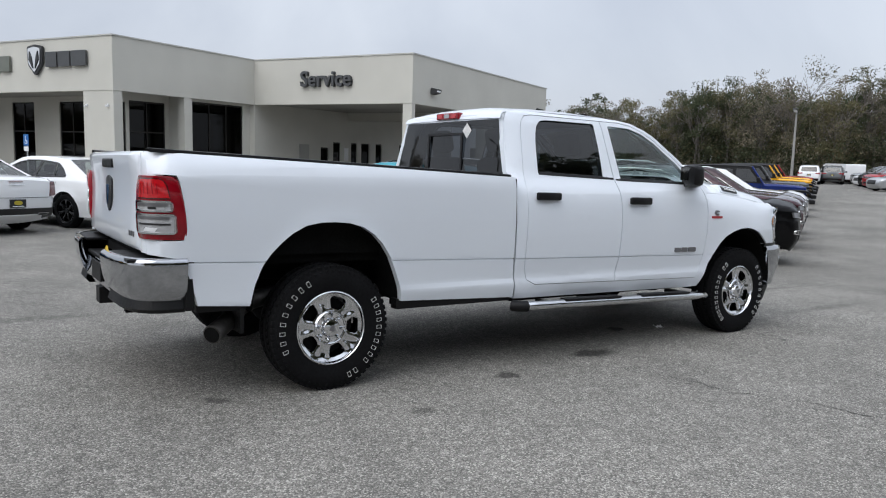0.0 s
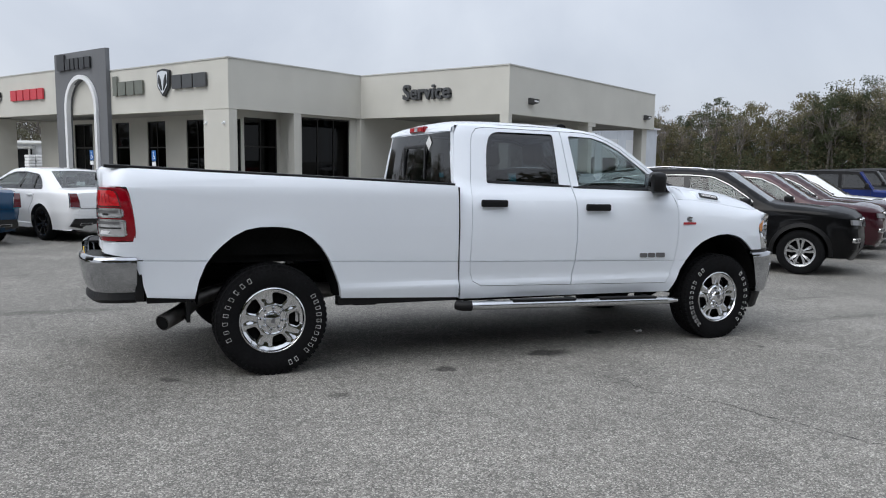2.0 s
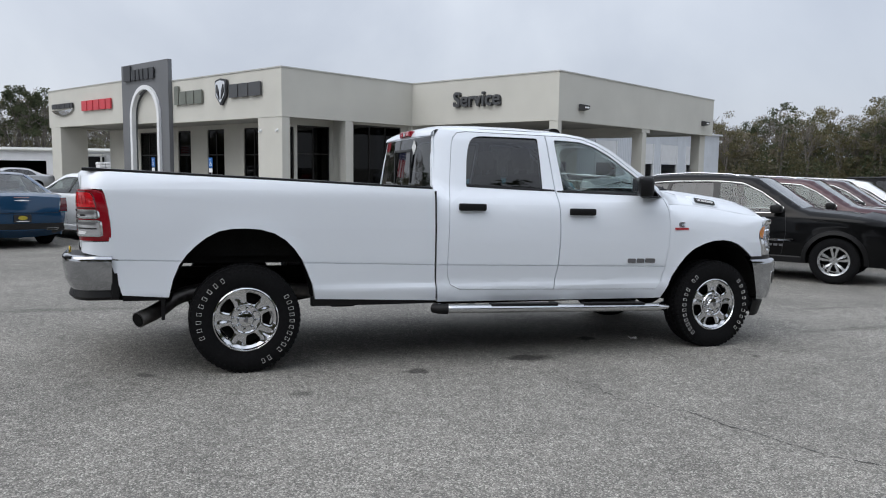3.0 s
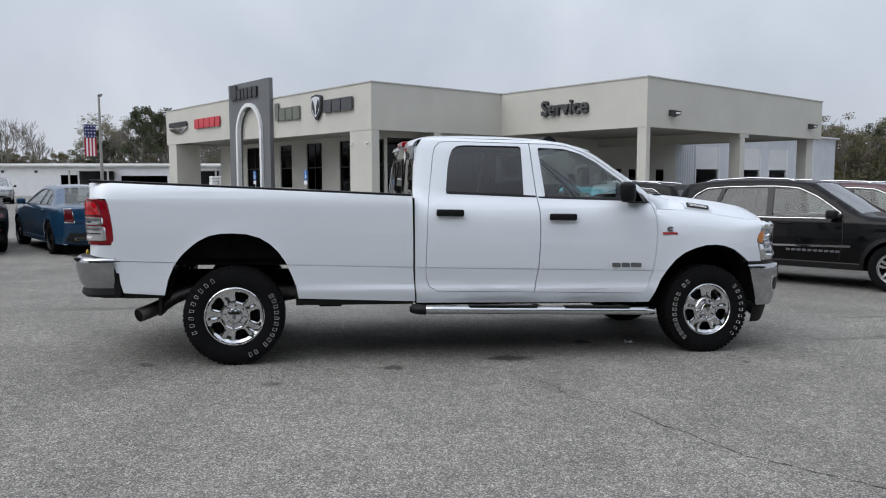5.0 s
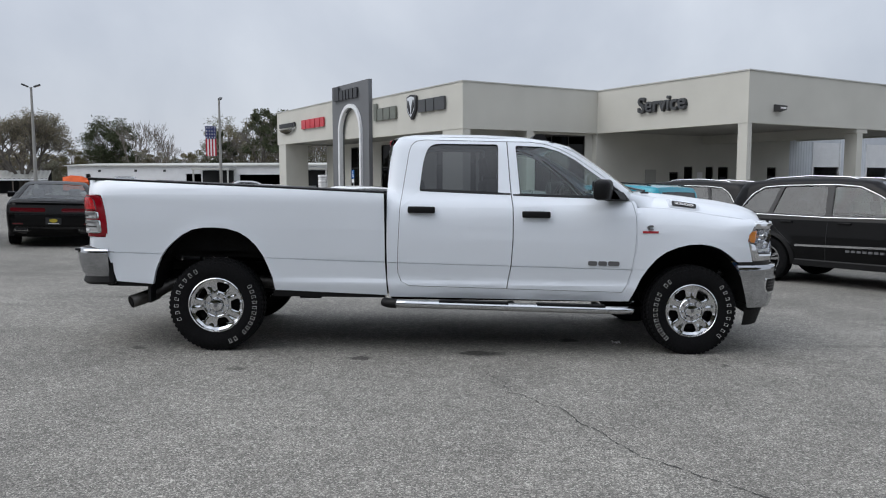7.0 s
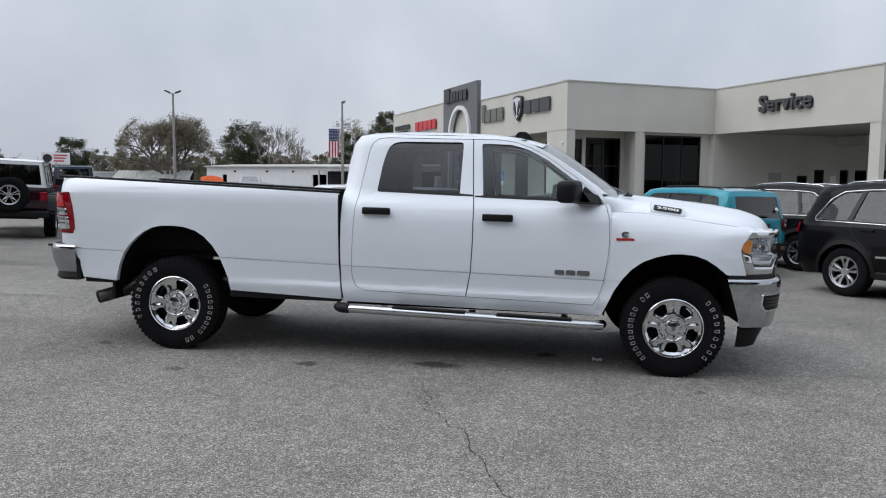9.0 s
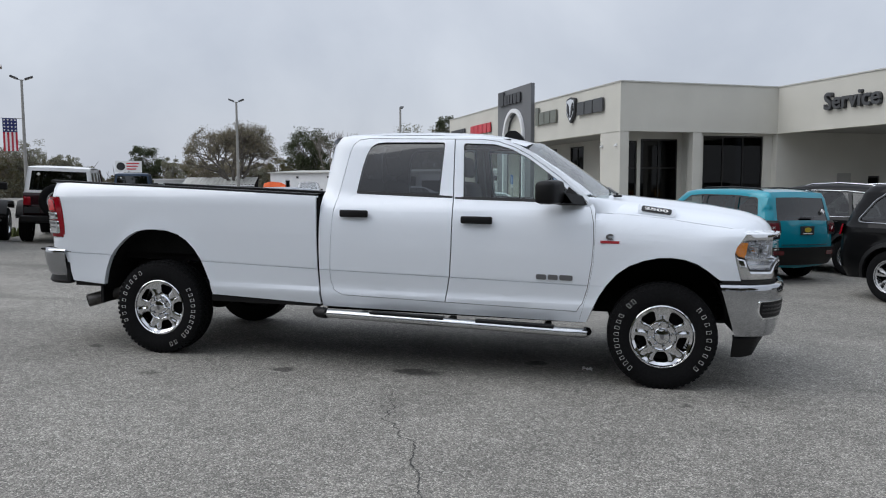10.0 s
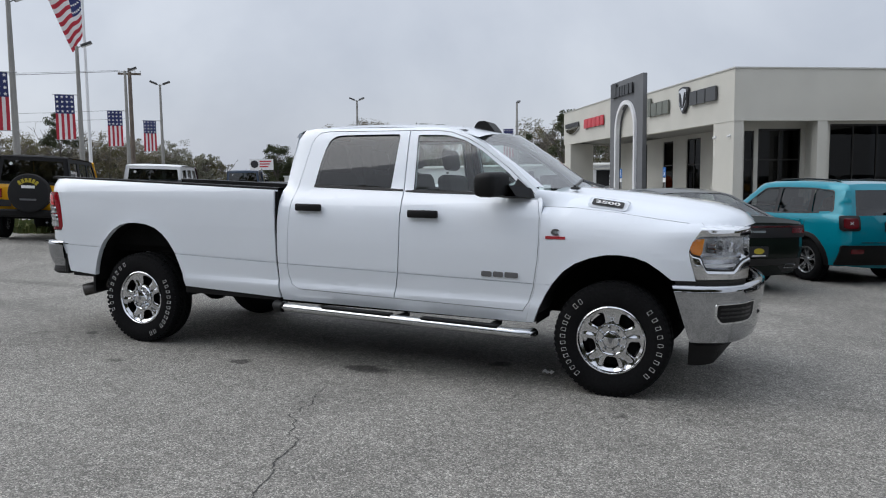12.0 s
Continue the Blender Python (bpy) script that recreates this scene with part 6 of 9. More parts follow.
def road_wheel(name, R, rim, w, n, mat, parent, m, width=0.62, lo=0.12, hi=0.93, cache={}):
    """A road wheel; alike wheels share their meshes."""
    key = (name, R, n, mat)
    if key not in cache:
        bm = bmesh.new()
        lathe(bm, [(rim + 0.008, w * 0.42), (rim + 0.004, w * 0.47), (rim - 0.006, w * 0.46), (rim - 0.012, w * 0.36), (rim - 0.022, 0.0), (rim - 0.03, -w * 0.4)], 48)
        root = part("wheel", bm, M[mat], parent, smooth=35)
        part("tyre", tyre_mesh(bmesh.new(), R, rim, w), M["rubber"], root, smooth=30)
        part("spokes", spoked_disc(bmesh.new(), 0.045, rim - 0.008, n, lo, hi, width, w * 0.30, w * 0.08, 0.03, 112 if n == 5 else 80, crown=0.012, twin=0.10 if n == 5 else 0.0), M[mat], root, smooth=35)
        part("hub", rod(bmesh.new(), (0, 0, 0), (0, -w * 0.36, 0), 0.052, 0.045, 20), M[mat], root)
        part("brake_disc", rod(bmesh.new(), (0, 0.0, 0), (0, 0.03, 0), rim * 0.75, seg=28), M["underbody"], root)
        cache[key] = root
        root.matrix_basis = m
        return root
    first = cache[key]
    root = new("wheel", first.data)
    root.parent, root.matrix_basis = parent, m
    for c in first.children:
        o = new(c.name.split(".")[0], c.data)
        o.parent, o.matrix_basis = root, c.matrix_basis
    return root


def band(wins):
    """The outline round a row of windows: their convex hull, counter-clockwise."""
    pts = sorted({(round(x, 4), round(z, 4)) for w in wins for x, z in w})
    def chain(seq):
        out = []
        for p in seq:
            while len(out) > 1 and (out[-1][0] - out[-2][0]) * (p[1] - out[-2][1]) - (out[-1][1] - out[-2][1]) * (p[0] - out[-2][0]) <= 0:
                out.pop()
            out.append(p)
        return out
    lo, hi = chain(pts), chain(pts[::-1])
    return lo[:-1] + hi[:-1]


def car(name, label, m, spec, body_paint, category="car", group=""):
    """A closed car: sides, ends, bonnet and roof follow one outline; glass, lamps, wheels and trim are parts."""
    t = thing(name, label, category, m, group)
    W, wb, R, prof, belt, top = spec["W"], spec["wb"], spec["R"], spec["profile"], spec["belt"], spec["top"]
    rb, sill, crown, rr = spec.get("round", 0.11), spec.get("sill", 0.27), 0.035, spec.get("roof_in", 0.77)
    x_lo, x_hi = min(p[0] for p in prof), max(p[0] for p in prof)
    segs = list(zip(prof, prof[1:]))

    def edge(x, z):
        best = 9.0
        for (ax, az), (bx, bz) in segs:
            dx, dz = bx - ax, bz - az
            k = max(0.0, min(1.0, ((x - ax) * dx + (z - az) * dz) / (dx * dx + dz * dz)))
            best = min(best, math.hypot(x - ax - k * dx, z - az - k * dz))
        return best

    def half(x, z):
        y = W * lerp(z, [sill, 0.45, 0.62, 0.80, belt - 0.06, belt, top - 0.05, top], [0.945, 0.975, 1.0, 1.0, 0.988, 0.955, rr + 0.015, rr])
        y -= 0.20 * max(0.0, (x - (x_hi - 0.75)) / 0.75) ** 2.2 + 0.13 * max(0.0, ((x_lo + 0.6) - x) / 0.6) ** 2.2
        for cx in (0.0, wb):
            d = math.hypot(x - cx, z - R)
            y += 0.018 * max(0.0, 1 - abs(d - R - 0.05) / 0.09)
        d = edge(x, z)
        if d < rb:
            u = 1 - d / rb
            y -= rb * 0.75 * (1 - math.sqrt(max(0.0, 1 - u * u)))
        return y

    def arch(cx):
        a0 = math.asin(min(0.95, (sill - R) / (R + 0.055))) if sill < R else 0.0
        return [(cx + (R + 0.055) * math.cos(a0 + (math.pi - 2 * a0) * k / 14), R + (R + 0.055) * math.sin(a0 + (math.pi - 2 * a0) * k / 14)) for k in range(15)]

    low = [(x_hi - 0.16, sill - 0.02)] + arch(wb) + arch(0.0) + [(x_lo + 0.14, sill)]
    outline = dense(prof, 0.16) + low
    body = bmesh.new()
    for s in (-1, 1):
        side = panel(outline, half, s, spec["windows"], step=0.085, flange=0.0)
        me = bpy.data.meshes.new("side")
        side.to_mesh(me)
        side.free()
        body.from_mesh(me)
        bpy.data.meshes.remove(me)
    line = dense(prof, 0.09)

    def surface(i, f, lift=0.0):
        x, z = line[i]
        (ax, az), (bx, bz) = line[max(i - 1, 0)], line[min(i + 1, len(line) - 1)]
        n = Vector((-(bz - az), bx - ax))
        n.normalize()
        y = half(x, z)
        k = crown * y * (1 - f * f) + (0.05 * (1 - f * f) if z < belt and not (x_lo + 0.3 < x < x_hi - 0.5) else 0) + lift
        return Vector((x + n.x * k, y * f, z + n.y * k))

    def inside(i, spans):
        x, z = line[i]
        return any(min(a[0], b[0]) - 1e-3 <= x <= max(a[0], b[0]) + 1e-3 and min(a[1], b[1]) - 1e-3 <= z <= max(a[1], b[1]) + 1e-3 for a, b in spans)

    F = [-1, -0.96, -0.9, -0.7, -0.35, 0, 0.35, 0.7, 0.9, 0.96, 1]
    rows = [[body.verts.new(surface(i, f)) for f in F] for i in range(len(line))]
    screens = {0: bmesh.new(), 1: bmesh.new()}
    for i in range(len(line) - 1):
        hit = [k for k, span in enumerate(spec["glass"]) if inside(i, [span]) and inside(i + 1, [span])]
        for j in range(len(F) - 1):
            if hit and 2 <= j <= len(F) - 4:
                continue
            body.faces.new((rows[i][j], rows[i][j + 1], rows[i + 1][j + 1], rows[i + 1][j]))
        if hit:
            loft(screens[hit[0]], [[surface(q, f, -0.006) for f in F[2:-2]] for q in (i, i + 1)])
    bmesh.ops.remove_doubles(body, verts=body.verts, dist=0.004)
    part("body", body, body_paint, t, smooth=34)
    ref = (wb / 2, 0, belt - 0.3)
    for k, nm in ((0, "rear_window"), (1, "windscreen")):
        bmesh.ops.remove_doubles(screens[k], verts=screens[k].verts, dist=0.002)
        part(nm, screens[k], M["glass_windscreen" if k else spec.get("rear_glass", "glass_car")], t, smooth=60, out=ref)
    trim = spec.get("trim", "dark_trim")
    for s in (-1, 1):
        for win in spec["windows"]:
            part("side_window", panel(win, half, s, step=0.3, flange=0, lift=-0.012), M["glass_screen" if win is spec["windows"][-1] else "glass_car"], t, out=ref)
        # seal round the window line
        wins = spec["windows"]
        hull = band(wins)
        part("window_surround", panel(grow(hull, 0.020), half, s, wins, step=0.3, flange=0, lift=0.003), M["dark_trim"], t)
        if trim != "dark_trim":
            part("window_trim", panel(grow(hull, 0.026), half, s, [grow(hull, 0.018)], step=0.3, flange=0, lift=0.007), M[trim], t)
        for seam in spec["seams"]:
            bm = bmesh.new()
            loft(bm, [[Vector((x + o, s * (half(x + o, z) + 0.0025), z)) for o in (-0.004, 0.004)] for x, z in dense(seam, 0.08)])
            part("door_gap", bm, M["dark_trim"], t)
        for hx, hz in spec["handles"]:
            bm = bmesh.new()
            for v in box(bm, hx - 0.10, hx + 0.10, -0.012, 0.012, hz - 0.018, hz + 0.018, 0.008).verts:
                v.co.y = s * (half(hx, hz) + 0.022) + v.co.y
            part("door_handle", bm, body_paint, t)
        mx, mz = spec["mirror"]
        bm = bmesh.new()
        box(bm, mx - 0.07, mx + 0.10, 0.07, 0.24, -0.01, 0.125, 0.03)
        box(bm, mx - 0.02, mx + 0.05, -0.04, 0.10, -0.015, 0.02, 0.008)
        for v in bm.verts:
            v.co = Vector((v.co.x, s * (half(mx, mz) + v.co.y), v.co.z + mz))
        part("door_mirror", bm, body_paint if spec.get("mirror_paint", True) else M["black_plastic"], t, smooth=45)
        bm = bmesh.new()
        sweep(bm, [(R + 0.10, -(W * 0.97)), (wb - R - 0.10, -(W * 0.97))], [(0.0, sill + 0.10), (0.012, sill + 0.08), (0.006, sill - 0.01), (-0.14, sill - 0.02)])
        for v in bm.verts:
            v.co.y *= -s
        part("sill", bm, M[spec.get("cladding", "black_plastic")] if spec.get("clad") else body_paint, t)
        if spec.get("clad"):
            for cx in (0.0, wb):
                bm = bmesh.new()
                rws = []
                for k in range(17):
                    a = -0.12 + (math.pi + 0.24) * k / 16
                    rws.append([Vector((cx + q * math.cos(a), s * (half(cx + q * math.cos(a), min(belt, R + q * math.sin(a))) + o), R + q * math.sin(a))) for q, o in ((R + 0.050, -0.03), (R + 0.052, 0.016), (R + 0.115, 0.014), (R + 0.122, -0.004))])
                loft(bm, rws)
                part("arch_trim", bm, M["black_plastic"], t, smooth=35)
        for y0 in spec.get("rails", ()):
            bm = bmesh.new()
            a, b = spec["rail_span"]
            zz = lambda x: float(np.interp(x, [p[0] for p in prof[spec["roof"][0]:spec["roof"][1]]], [p[1] for p in prof[spec["roof"][0]:spec["roof"][1]]]))
            tube(bm, [(a - 0.06, s * y0, zz(a) - 0.01), (a + 0.05, s * y0, zz(a) + 0.028), ((a + b) / 2, s * y0, zz((a + b) / 2) + 0.036), (b - 0.08, s * y0, zz(b) + 0.028), (b + 0.06, s * y0, zz(b) - 0.01)], 0.014, 8)
            part("roof_rail", bm, M[spec.get("rail_mat", "black_plastic")], t, smooth=50)
    # ends
    n_half = max(range(len(line)), key=lambda i: line[i][1])
    rear = [(p[1], p[0], i) for i, p in enumerate(line[:n_half])]
    front = [(p[1], p[0], i) for i, p in enumerate(line[n_half:], n_half)][::-1]

    def on_end(which, lift):
        tab = rear if which == "rear" else front
        zs, xs = [q[0] for q in tab], [q[1] for q in tab]
        sg = -1 if which == "rear" else 1

        def place(y, z):
            x = float(np.interp(z, zs, xs))
            w = half(x, z)
            f = max(-1.0, min(1.0, y / w))
            return Vector((x + sg * (crown * w * (1 - f * f) + 0.05 * (1 - f * f) + lift - 0.30 * max(0.0, abs(y) / w - 1)), y, z))
        return place

    for kind, which, mat, lift, poly, twin in spec["patches"]:
        for s in (-1, 1) if twin else (1,):
            part(kind, patch([(s * y, z) for y, z in poly], on_end(which, lift), 0.09, Vector((0.03 if which == "rear" else -0.03, 0, 0))), M[mat] if mat in M else body_paint, t, smooth=30)
    pz = spec["plate"]
    px = on_end("rear", 0.012)(0, pz)
    plate = part("dealer_plate", box(bmesh.new(), px.x - 0.008, px.x + 0.02, -0.155, 0.155, pz - 0.075, pz + 0.075), M["sign_black"], t, "black dealer plate with a gold oval")
    bm = bmesh.new()
    prism(bm, [(0.085 * math.cos(k * math.pi / 8), pz + 0.012 + 0.042 * math.sin(k * math.pi / 8)) for k in range(16)], px.x - 0.011, px.x - 0.008, "yz")
    part("plate_oval", bm, M["plate_gold"], plate)
    part("plate_bar", box(bmesh.new(), px.x - 0.011, px.x - 0.008, -0.11, 0.11, pz - 0.06, pz - 0.045), M["white_sign"], plate)
    # underside, cabin
    part("underbody", box(bmesh.new(), x_lo + 0.25, x_hi - 0.25, -W * 0.80, W * 0.80, sill - 0.02, sill + 0.10), M["underbody"], t)
    for cx in (0.0, wb):
        part("wheel_housing", box(bmesh.new(), cx - R - 0.10, cx + R + 0.10, -W + 0.30, W - 0.30, sill + 0.1, R * 2 + 0.08), M["underbody"], t)
        for s in (-1, 1):
            road_wheel(spec["wheel"][0], R, *spec["wheel"][1:], t, pose(cx, s * (W - 0.125), R, 0, 0, 0 if s < 0 else 180), width=spec.get("spoke_gap", 0.62))
    part("cabin_floor", box(bmesh.new(), -0.4, wb - 0.55, -W * 0.86, W * 0.86, sill + 0.12, sill + 0.16), M["interior"], t)
    part("dashboard", box(bmesh.new(), spec["dash"], spec["dash"] + 0.42, -W * 0.80, W * 0.80, sill + 0.16, belt - 0.04, 0.06), M["interior"], t)
    part("parcel_shelf", box(bmesh.new(), x_lo + 0.28, 0.12, -W * 0.78, W * 0.78, belt - 0.22, belt - 0.12), M["interior"], t)
    for x in spec["seats"]:
        for y in (-W * 0.40, W * 0.40):
            bm = bmesh.new()
            box(bm, -0.06, 0.06, -0.24, 0.24, sill + 0.20, belt + 0.06, 0.05, pose(x, y, 0, 0, -10, 0))
            seat = part("seat", bm, M["seat_cloth"], t)
            part("headrest", box(bmesh.new(), -0.04, 0.04, -0.12, 0.12, belt + 0.10, belt + 0.27, 0.035, pose(x - 0.02, y, 0, 0, -10, 0)), M["seat_cloth"], seat)
    return t


def sq(y0, y1, z0, z1, r=0.03):
    return rounded([(y0, z0), (y1, z0), (y1, z1), (y0, z1)], r)


SUV = dict(W=0.965, wb=2.915, R=0.375, belt=1.12, top=1.75, round=0.12, sill=0.32, clad=True, trim="chrome", bright=True, mirror_paint=False,
           profile=[(-0.80, 0.30), (-0.93, 0.46), (-0.965, 0.62), (-0.945, 0.82), (-0.915, 1.06), (-0.86, 1.16), (-0.66, 1.58), (-0.57, 1.67), (-0.35, 1.705), (0.2, 1.745), (0.9, 1.752), (1.38, 1.728), (1.62, 1.695), (2.38, 1.20), (2.50, 1.165), (3.0, 1.13), (3.42, 1.075), (3.62, 1.025), (3.70, 0.96), (3.735, 0.80), (3.755, 0.62), (3.73, 0.44), (3.62, 0.27)],
           glass=[((-0.86, 1.16), (-0.66, 1.58)), ((1.62, 1.695), (2.38, 1.20))], roof=(7, 13),
           windows=[rounded(w, 0.04) for w in ([(-0.56, 1.165), (-0.34, 1.46), (-0.16, 1.575), (0.13, 1.60), (-0.02, 1.155)], [(0.06, 1.155), (0.20, 1.605), (0.92, 1.62), (0.95, 1.135)], [(1.05, 1.135), (1.03, 1.62), (1.42, 1.59), (1.72, 1.455), (2.10, 1.20), (2.10, 1.145)])],
           seams=[[(0.99, 0.40), (1.01, 1.10), (0.98, 1.66)], [(2.12, 0.44), (2.18, 0.8), (2.15, 1.14)], [(0.02, 1.13), (0.10, 0.95), (0.42, 0.66), (0.46, 0.42)], [(0.46, 0.40), (2.12, 0.40)]],
           handles=[(0.34, 1.02), (1.28, 1.02)], mirror=(2.02, 1.13), rails=(0.60,), rail_span=(-0.2, 1.25), rail_mat="chrome",
           patches=[("tail_lamp", "rear", "red_lens", 0.008, [(0.52, 0.98), (0.93, 0.94), (0.93, 1.10), (0.54, 1.08)], True), ("bumper_cover", "rear", "black_plastic", 0.010, sq(-0.80, 0.80, 0.34, 0.56), False), ("reflector", "rear", "red_dark", 0.018, sq(0.55, 0.78, 0.50, 0.54, 0.01), True),
                    ("headlamp", "front", "badge_grey", 0.010, [(0.46, 0.84), (0.84, 0.86), (0.84, 0.945), (0.48, 0.925)], True), ("fog_lamp", "front", "chrome", 0.012, sq(0.58, 0.80, 0.56, 0.64), True), ("fog_lens", "front", "dark_trim", 0.018, sq(0.61, 0.77, 0.575, 0.625), True), ("lower_grille", "front", "black_plastic", 0.008, sq(-0.5, 0.5, 0.38, 0.56), False)]
                   + [("grille_slot", "front", "chrome", 0.016, sq(-0.43 + k * 0.125, -0.33 + k * 0.125, 0.815, 0.955, 0.02), False) for k in range(7)] + [("slot_void", "front", "dark_trim", 0.024, sq(-0.412 + k * 0.125, -0.348 + k * 0.125, 0.83, 0.94, 0.015), False) for k in range(7)],
           plate=0.86, wheel=("suv", 0.235, 0.25, 5, "silver_rim"), dash=1.95, seats=(0.55, 1.40), spoke_gap=0.50)

HATCH = dict(SUV, rear_glass="glass_dark", W=0.90, wb=2.57, R=0.345, belt=1.10, top=1.69, round=0.09, sill=0.30, trim="dark_trim", bright=False, roof_in=0.82,
             profile=[(-0.62, 0.30), (-0.745, 0.48), (-0.775, 0.66), (-0.765, 0.92), (-0.735, 1.08), (-0.64, 1.52), (-0.57, 1.62), (-0.35, 1.665), (0.4, 1.69), (1.05, 1.678), (1.32, 1.64), (1.95, 1.17), (2.08, 1.13), (2.65, 1.08), (3.08, 1.00), (3.28, 0.90), (3.37, 0.74), (3.39, 0.52), (3.25, 0.27)],
             glass=[((-0.735, 1.08), (-0.64, 1.52)), ((1.32, 1.64), (1.95, 1.17))], roof=(6, 11),
             windows=[rounded(w, 0.04) for w in ([(-0.48, 1.16), (-0.42, 1.50), (-0.04, 1.535), (-0.06, 1.125)], [(0.02, 1.12), (0.04, 1.54), (0.72, 1.55), (0.74, 1.10)], [(0.82, 1.10), (0.81, 1.55), (1.15, 1.53), (1.66, 1.16), (1.66, 1.10)])],
             seams=[[(0.78, 0.38), (0.79, 1.06)], [(1.74, 0.42), (1.78, 1.05)], [(-0.02, 1.08), (0.08, 0.88), (0.40, 0.62), (0.43, 0.40)]], handles=[(0.22, 0.98), (1.02, 0.98)], mirror=(1.60, 1.11),
             rails=(0.62,), rail_span=(-0.35, 1.0), rail_mat="black_plastic",
             patches=[("tail_lamp", "rear", "dark_trim", 0.008, sq(0.57, 0.86, 0.85, 1.09, 0.05), True), ("tail_lens", "rear", "red_dark", 0.020, sq(0.61, 0.82, 0.89, 1.05, 0.04), True), ("tail_mark", "rear", "clear_reflector", 0.026, rounded([(0.685, 0.94), (0.715, 0.962), (0.745, 0.94), (0.728, 0.97), (0.745, 1.00), (0.715, 0.978), (0.685, 1.00), (0.702, 0.97)], 0.006), True), ("bumper_cover", "rear", "black_plastic", 0.035, sq(-0.86, 0.86, 0.31, 0.63), False), ("reflector", "rear", "red_dark", 0.045, sq(0.52, 0.72, 0.50, 0.57, 0.01), True), ("hatch_gap", "rear", "dark_trim", 0.006, sq(-0.55, 0.55, 0.668, 0.678, 0.002), False),
                      ("wiper", "rear", "dark_trim", 0.02, [(-0.18, 1.125), (0.12, 1.13), (0.12, 1.15), (-0.18, 1.145)], False), ("paper_sticker", "rear", "sticker", 0.012, [(-0.50, 1.20), (-0.455, 1.245), (-0.50, 1.29), (-0.545, 1.245)], False), ("headlamp", "front", "clear_reflector", 0.01, sq(0.5, 0.74, 0.80, 0.96, 0.06), True), ("grille", "front", "dark_trim", 0.008, sq(-0.42, 0.42, 0.80, 0.95), False)],
             plate=0.92, wheel=("hatch", 0.218, 0.22, 5, "silver_rim"), dash=1.55, seats=(0.35, 1.10), spoke_gap=0.54)

def lowered(spec, z0, k):
    """The same car with its cabin lower by the factor k above the height z0."""
    f = lambda p: (p[0], p[1] if p[1] < z0 else z0 + (p[1] - z0) * k)
    out = dict(spec, profile=[f(p) for p in spec["profile"]], top=z0 + (spec["top"] - z0) * k)
    out["glass"] = [tuple(f(p) for p in g) for g in spec["glass"]]
    out["windows"] = [[f(p) for p in w] for w in spec["windows"]]
    return out


HATCH = lowered(HATCH, 1.10, 0.90)
SEDAN = dict(W=0.95, wb=3.05, R=0.355, belt=1.05, top=1.485, round=0.11, sill=0.25, roof_in=0.70, trim="dark_trim",
             profile=[(-0.90, 0.27), (-1.05, 0.40), (-1.085, 0.60), (-1.075, 0.86), (-1.05, 1.00), (-0.97, 1.055), (-0.44, 1.085), (0.30, 1.42), (0.55, 1.46), (1.0, 1.485), (1.5, 1.475), (1.75, 1.44), (2.48, 1.06), (2.62, 1.025), (3.25, 0.97), (3.68, 0.885), (3.86, 0.78), (3.93, 0.60), (3.92, 0.40), (3.78, 0.23)],
             glass=[((-0.44, 1.085), (0.30, 1.42)), ((1.75, 1.44), (2.48, 1.06))], roof=(7, 12), rear_glass="glass_screen",
             windows=[rounded(w, 0.03) for w in ([(0.02, 1.075), (0.20, 1.22), (0.40, 1.325), (0.46, 1.34), (0.36, 1.07)], [(0.41, 1.07), (0.50, 1.345), (0.93, 1.38), (0.95, 1.055)], [(1.03, 1.055), (1.01, 1.385), (1.45, 1.375), (1.72, 1.30), (2.15, 1.08), (2.12, 1.045)])],
             seams=[[(0.98, 0.33), (1.0, 1.02), (0.97, 1.40)], [(2.18, 0.36), (2.24, 0.75), (2.2, 1.03)], [(0.24, 1.05), (0.30, 0.85), (0.47, 0.62), (0.48, 0.34)]],
             handles=[(0.42, 0.93), (1.22, 0.93)], mirror=(2.02, 1.04),
             patches=[("tail_lamp", "rear", "chrome", 0.006, [(0.70, 0.71), (0.885, 0.72), (0.885, 1.01), (0.745, 1.02)], True), ("tail_lens", "rear", "red_dark", 0.012, [(0.715, 0.725), (0.88, 0.735), (0.88, 1.0), (0.755, 1.005)], True), ("lower_valance", "rear", "dark_trim", 0.012, [(-0.86, 0.34), (-0.62, 0.29), (0.62, 0.29), (0.86, 0.34), (0.80, 0.50), (-0.80, 0.50)], False), ("exhaust_tip", "rear", "chrome", 0.022, sq(0.46, 0.70, 0.355, 0.41, 0.02), True), ("exhaust_void", "rear", "dark_trim", 0.028, sq(0.48, 0.68, 0.365, 0.40, 0.015), True),
                      ("boot_gap", "rear", "dark_trim", 0.005, [(-0.70, 0.70), (0.70, 0.70), (0.70, 0.708), (-0.70, 0.708)], False), ("boot_badge", "rear", "chrome", 0.010, [(-0.16, 0.945), (0, 0.935), (0.16, 0.945), (0, 0.962)], False), ("brake_lamp", "rear", "red_dark", 0.014, sq(-0.14, 0.14, 1.00, 1.018, 0.004), False), ("headlamp", "front", "clear_reflector", 0.01, sq(0.5, 0.80, 0.68, 0.80, 0.05), True), ("grille", "front", "dark_trim", 0.01, sq(-0.45, 0.45, 0.50, 0.80, 0.06), False)],
             plate=0.60, wheel=("sedan", 0.255, 0.235, 7, "black_rim"), dash=2.05, seats=(0.62, 1.42), spoke_gap=0.72)

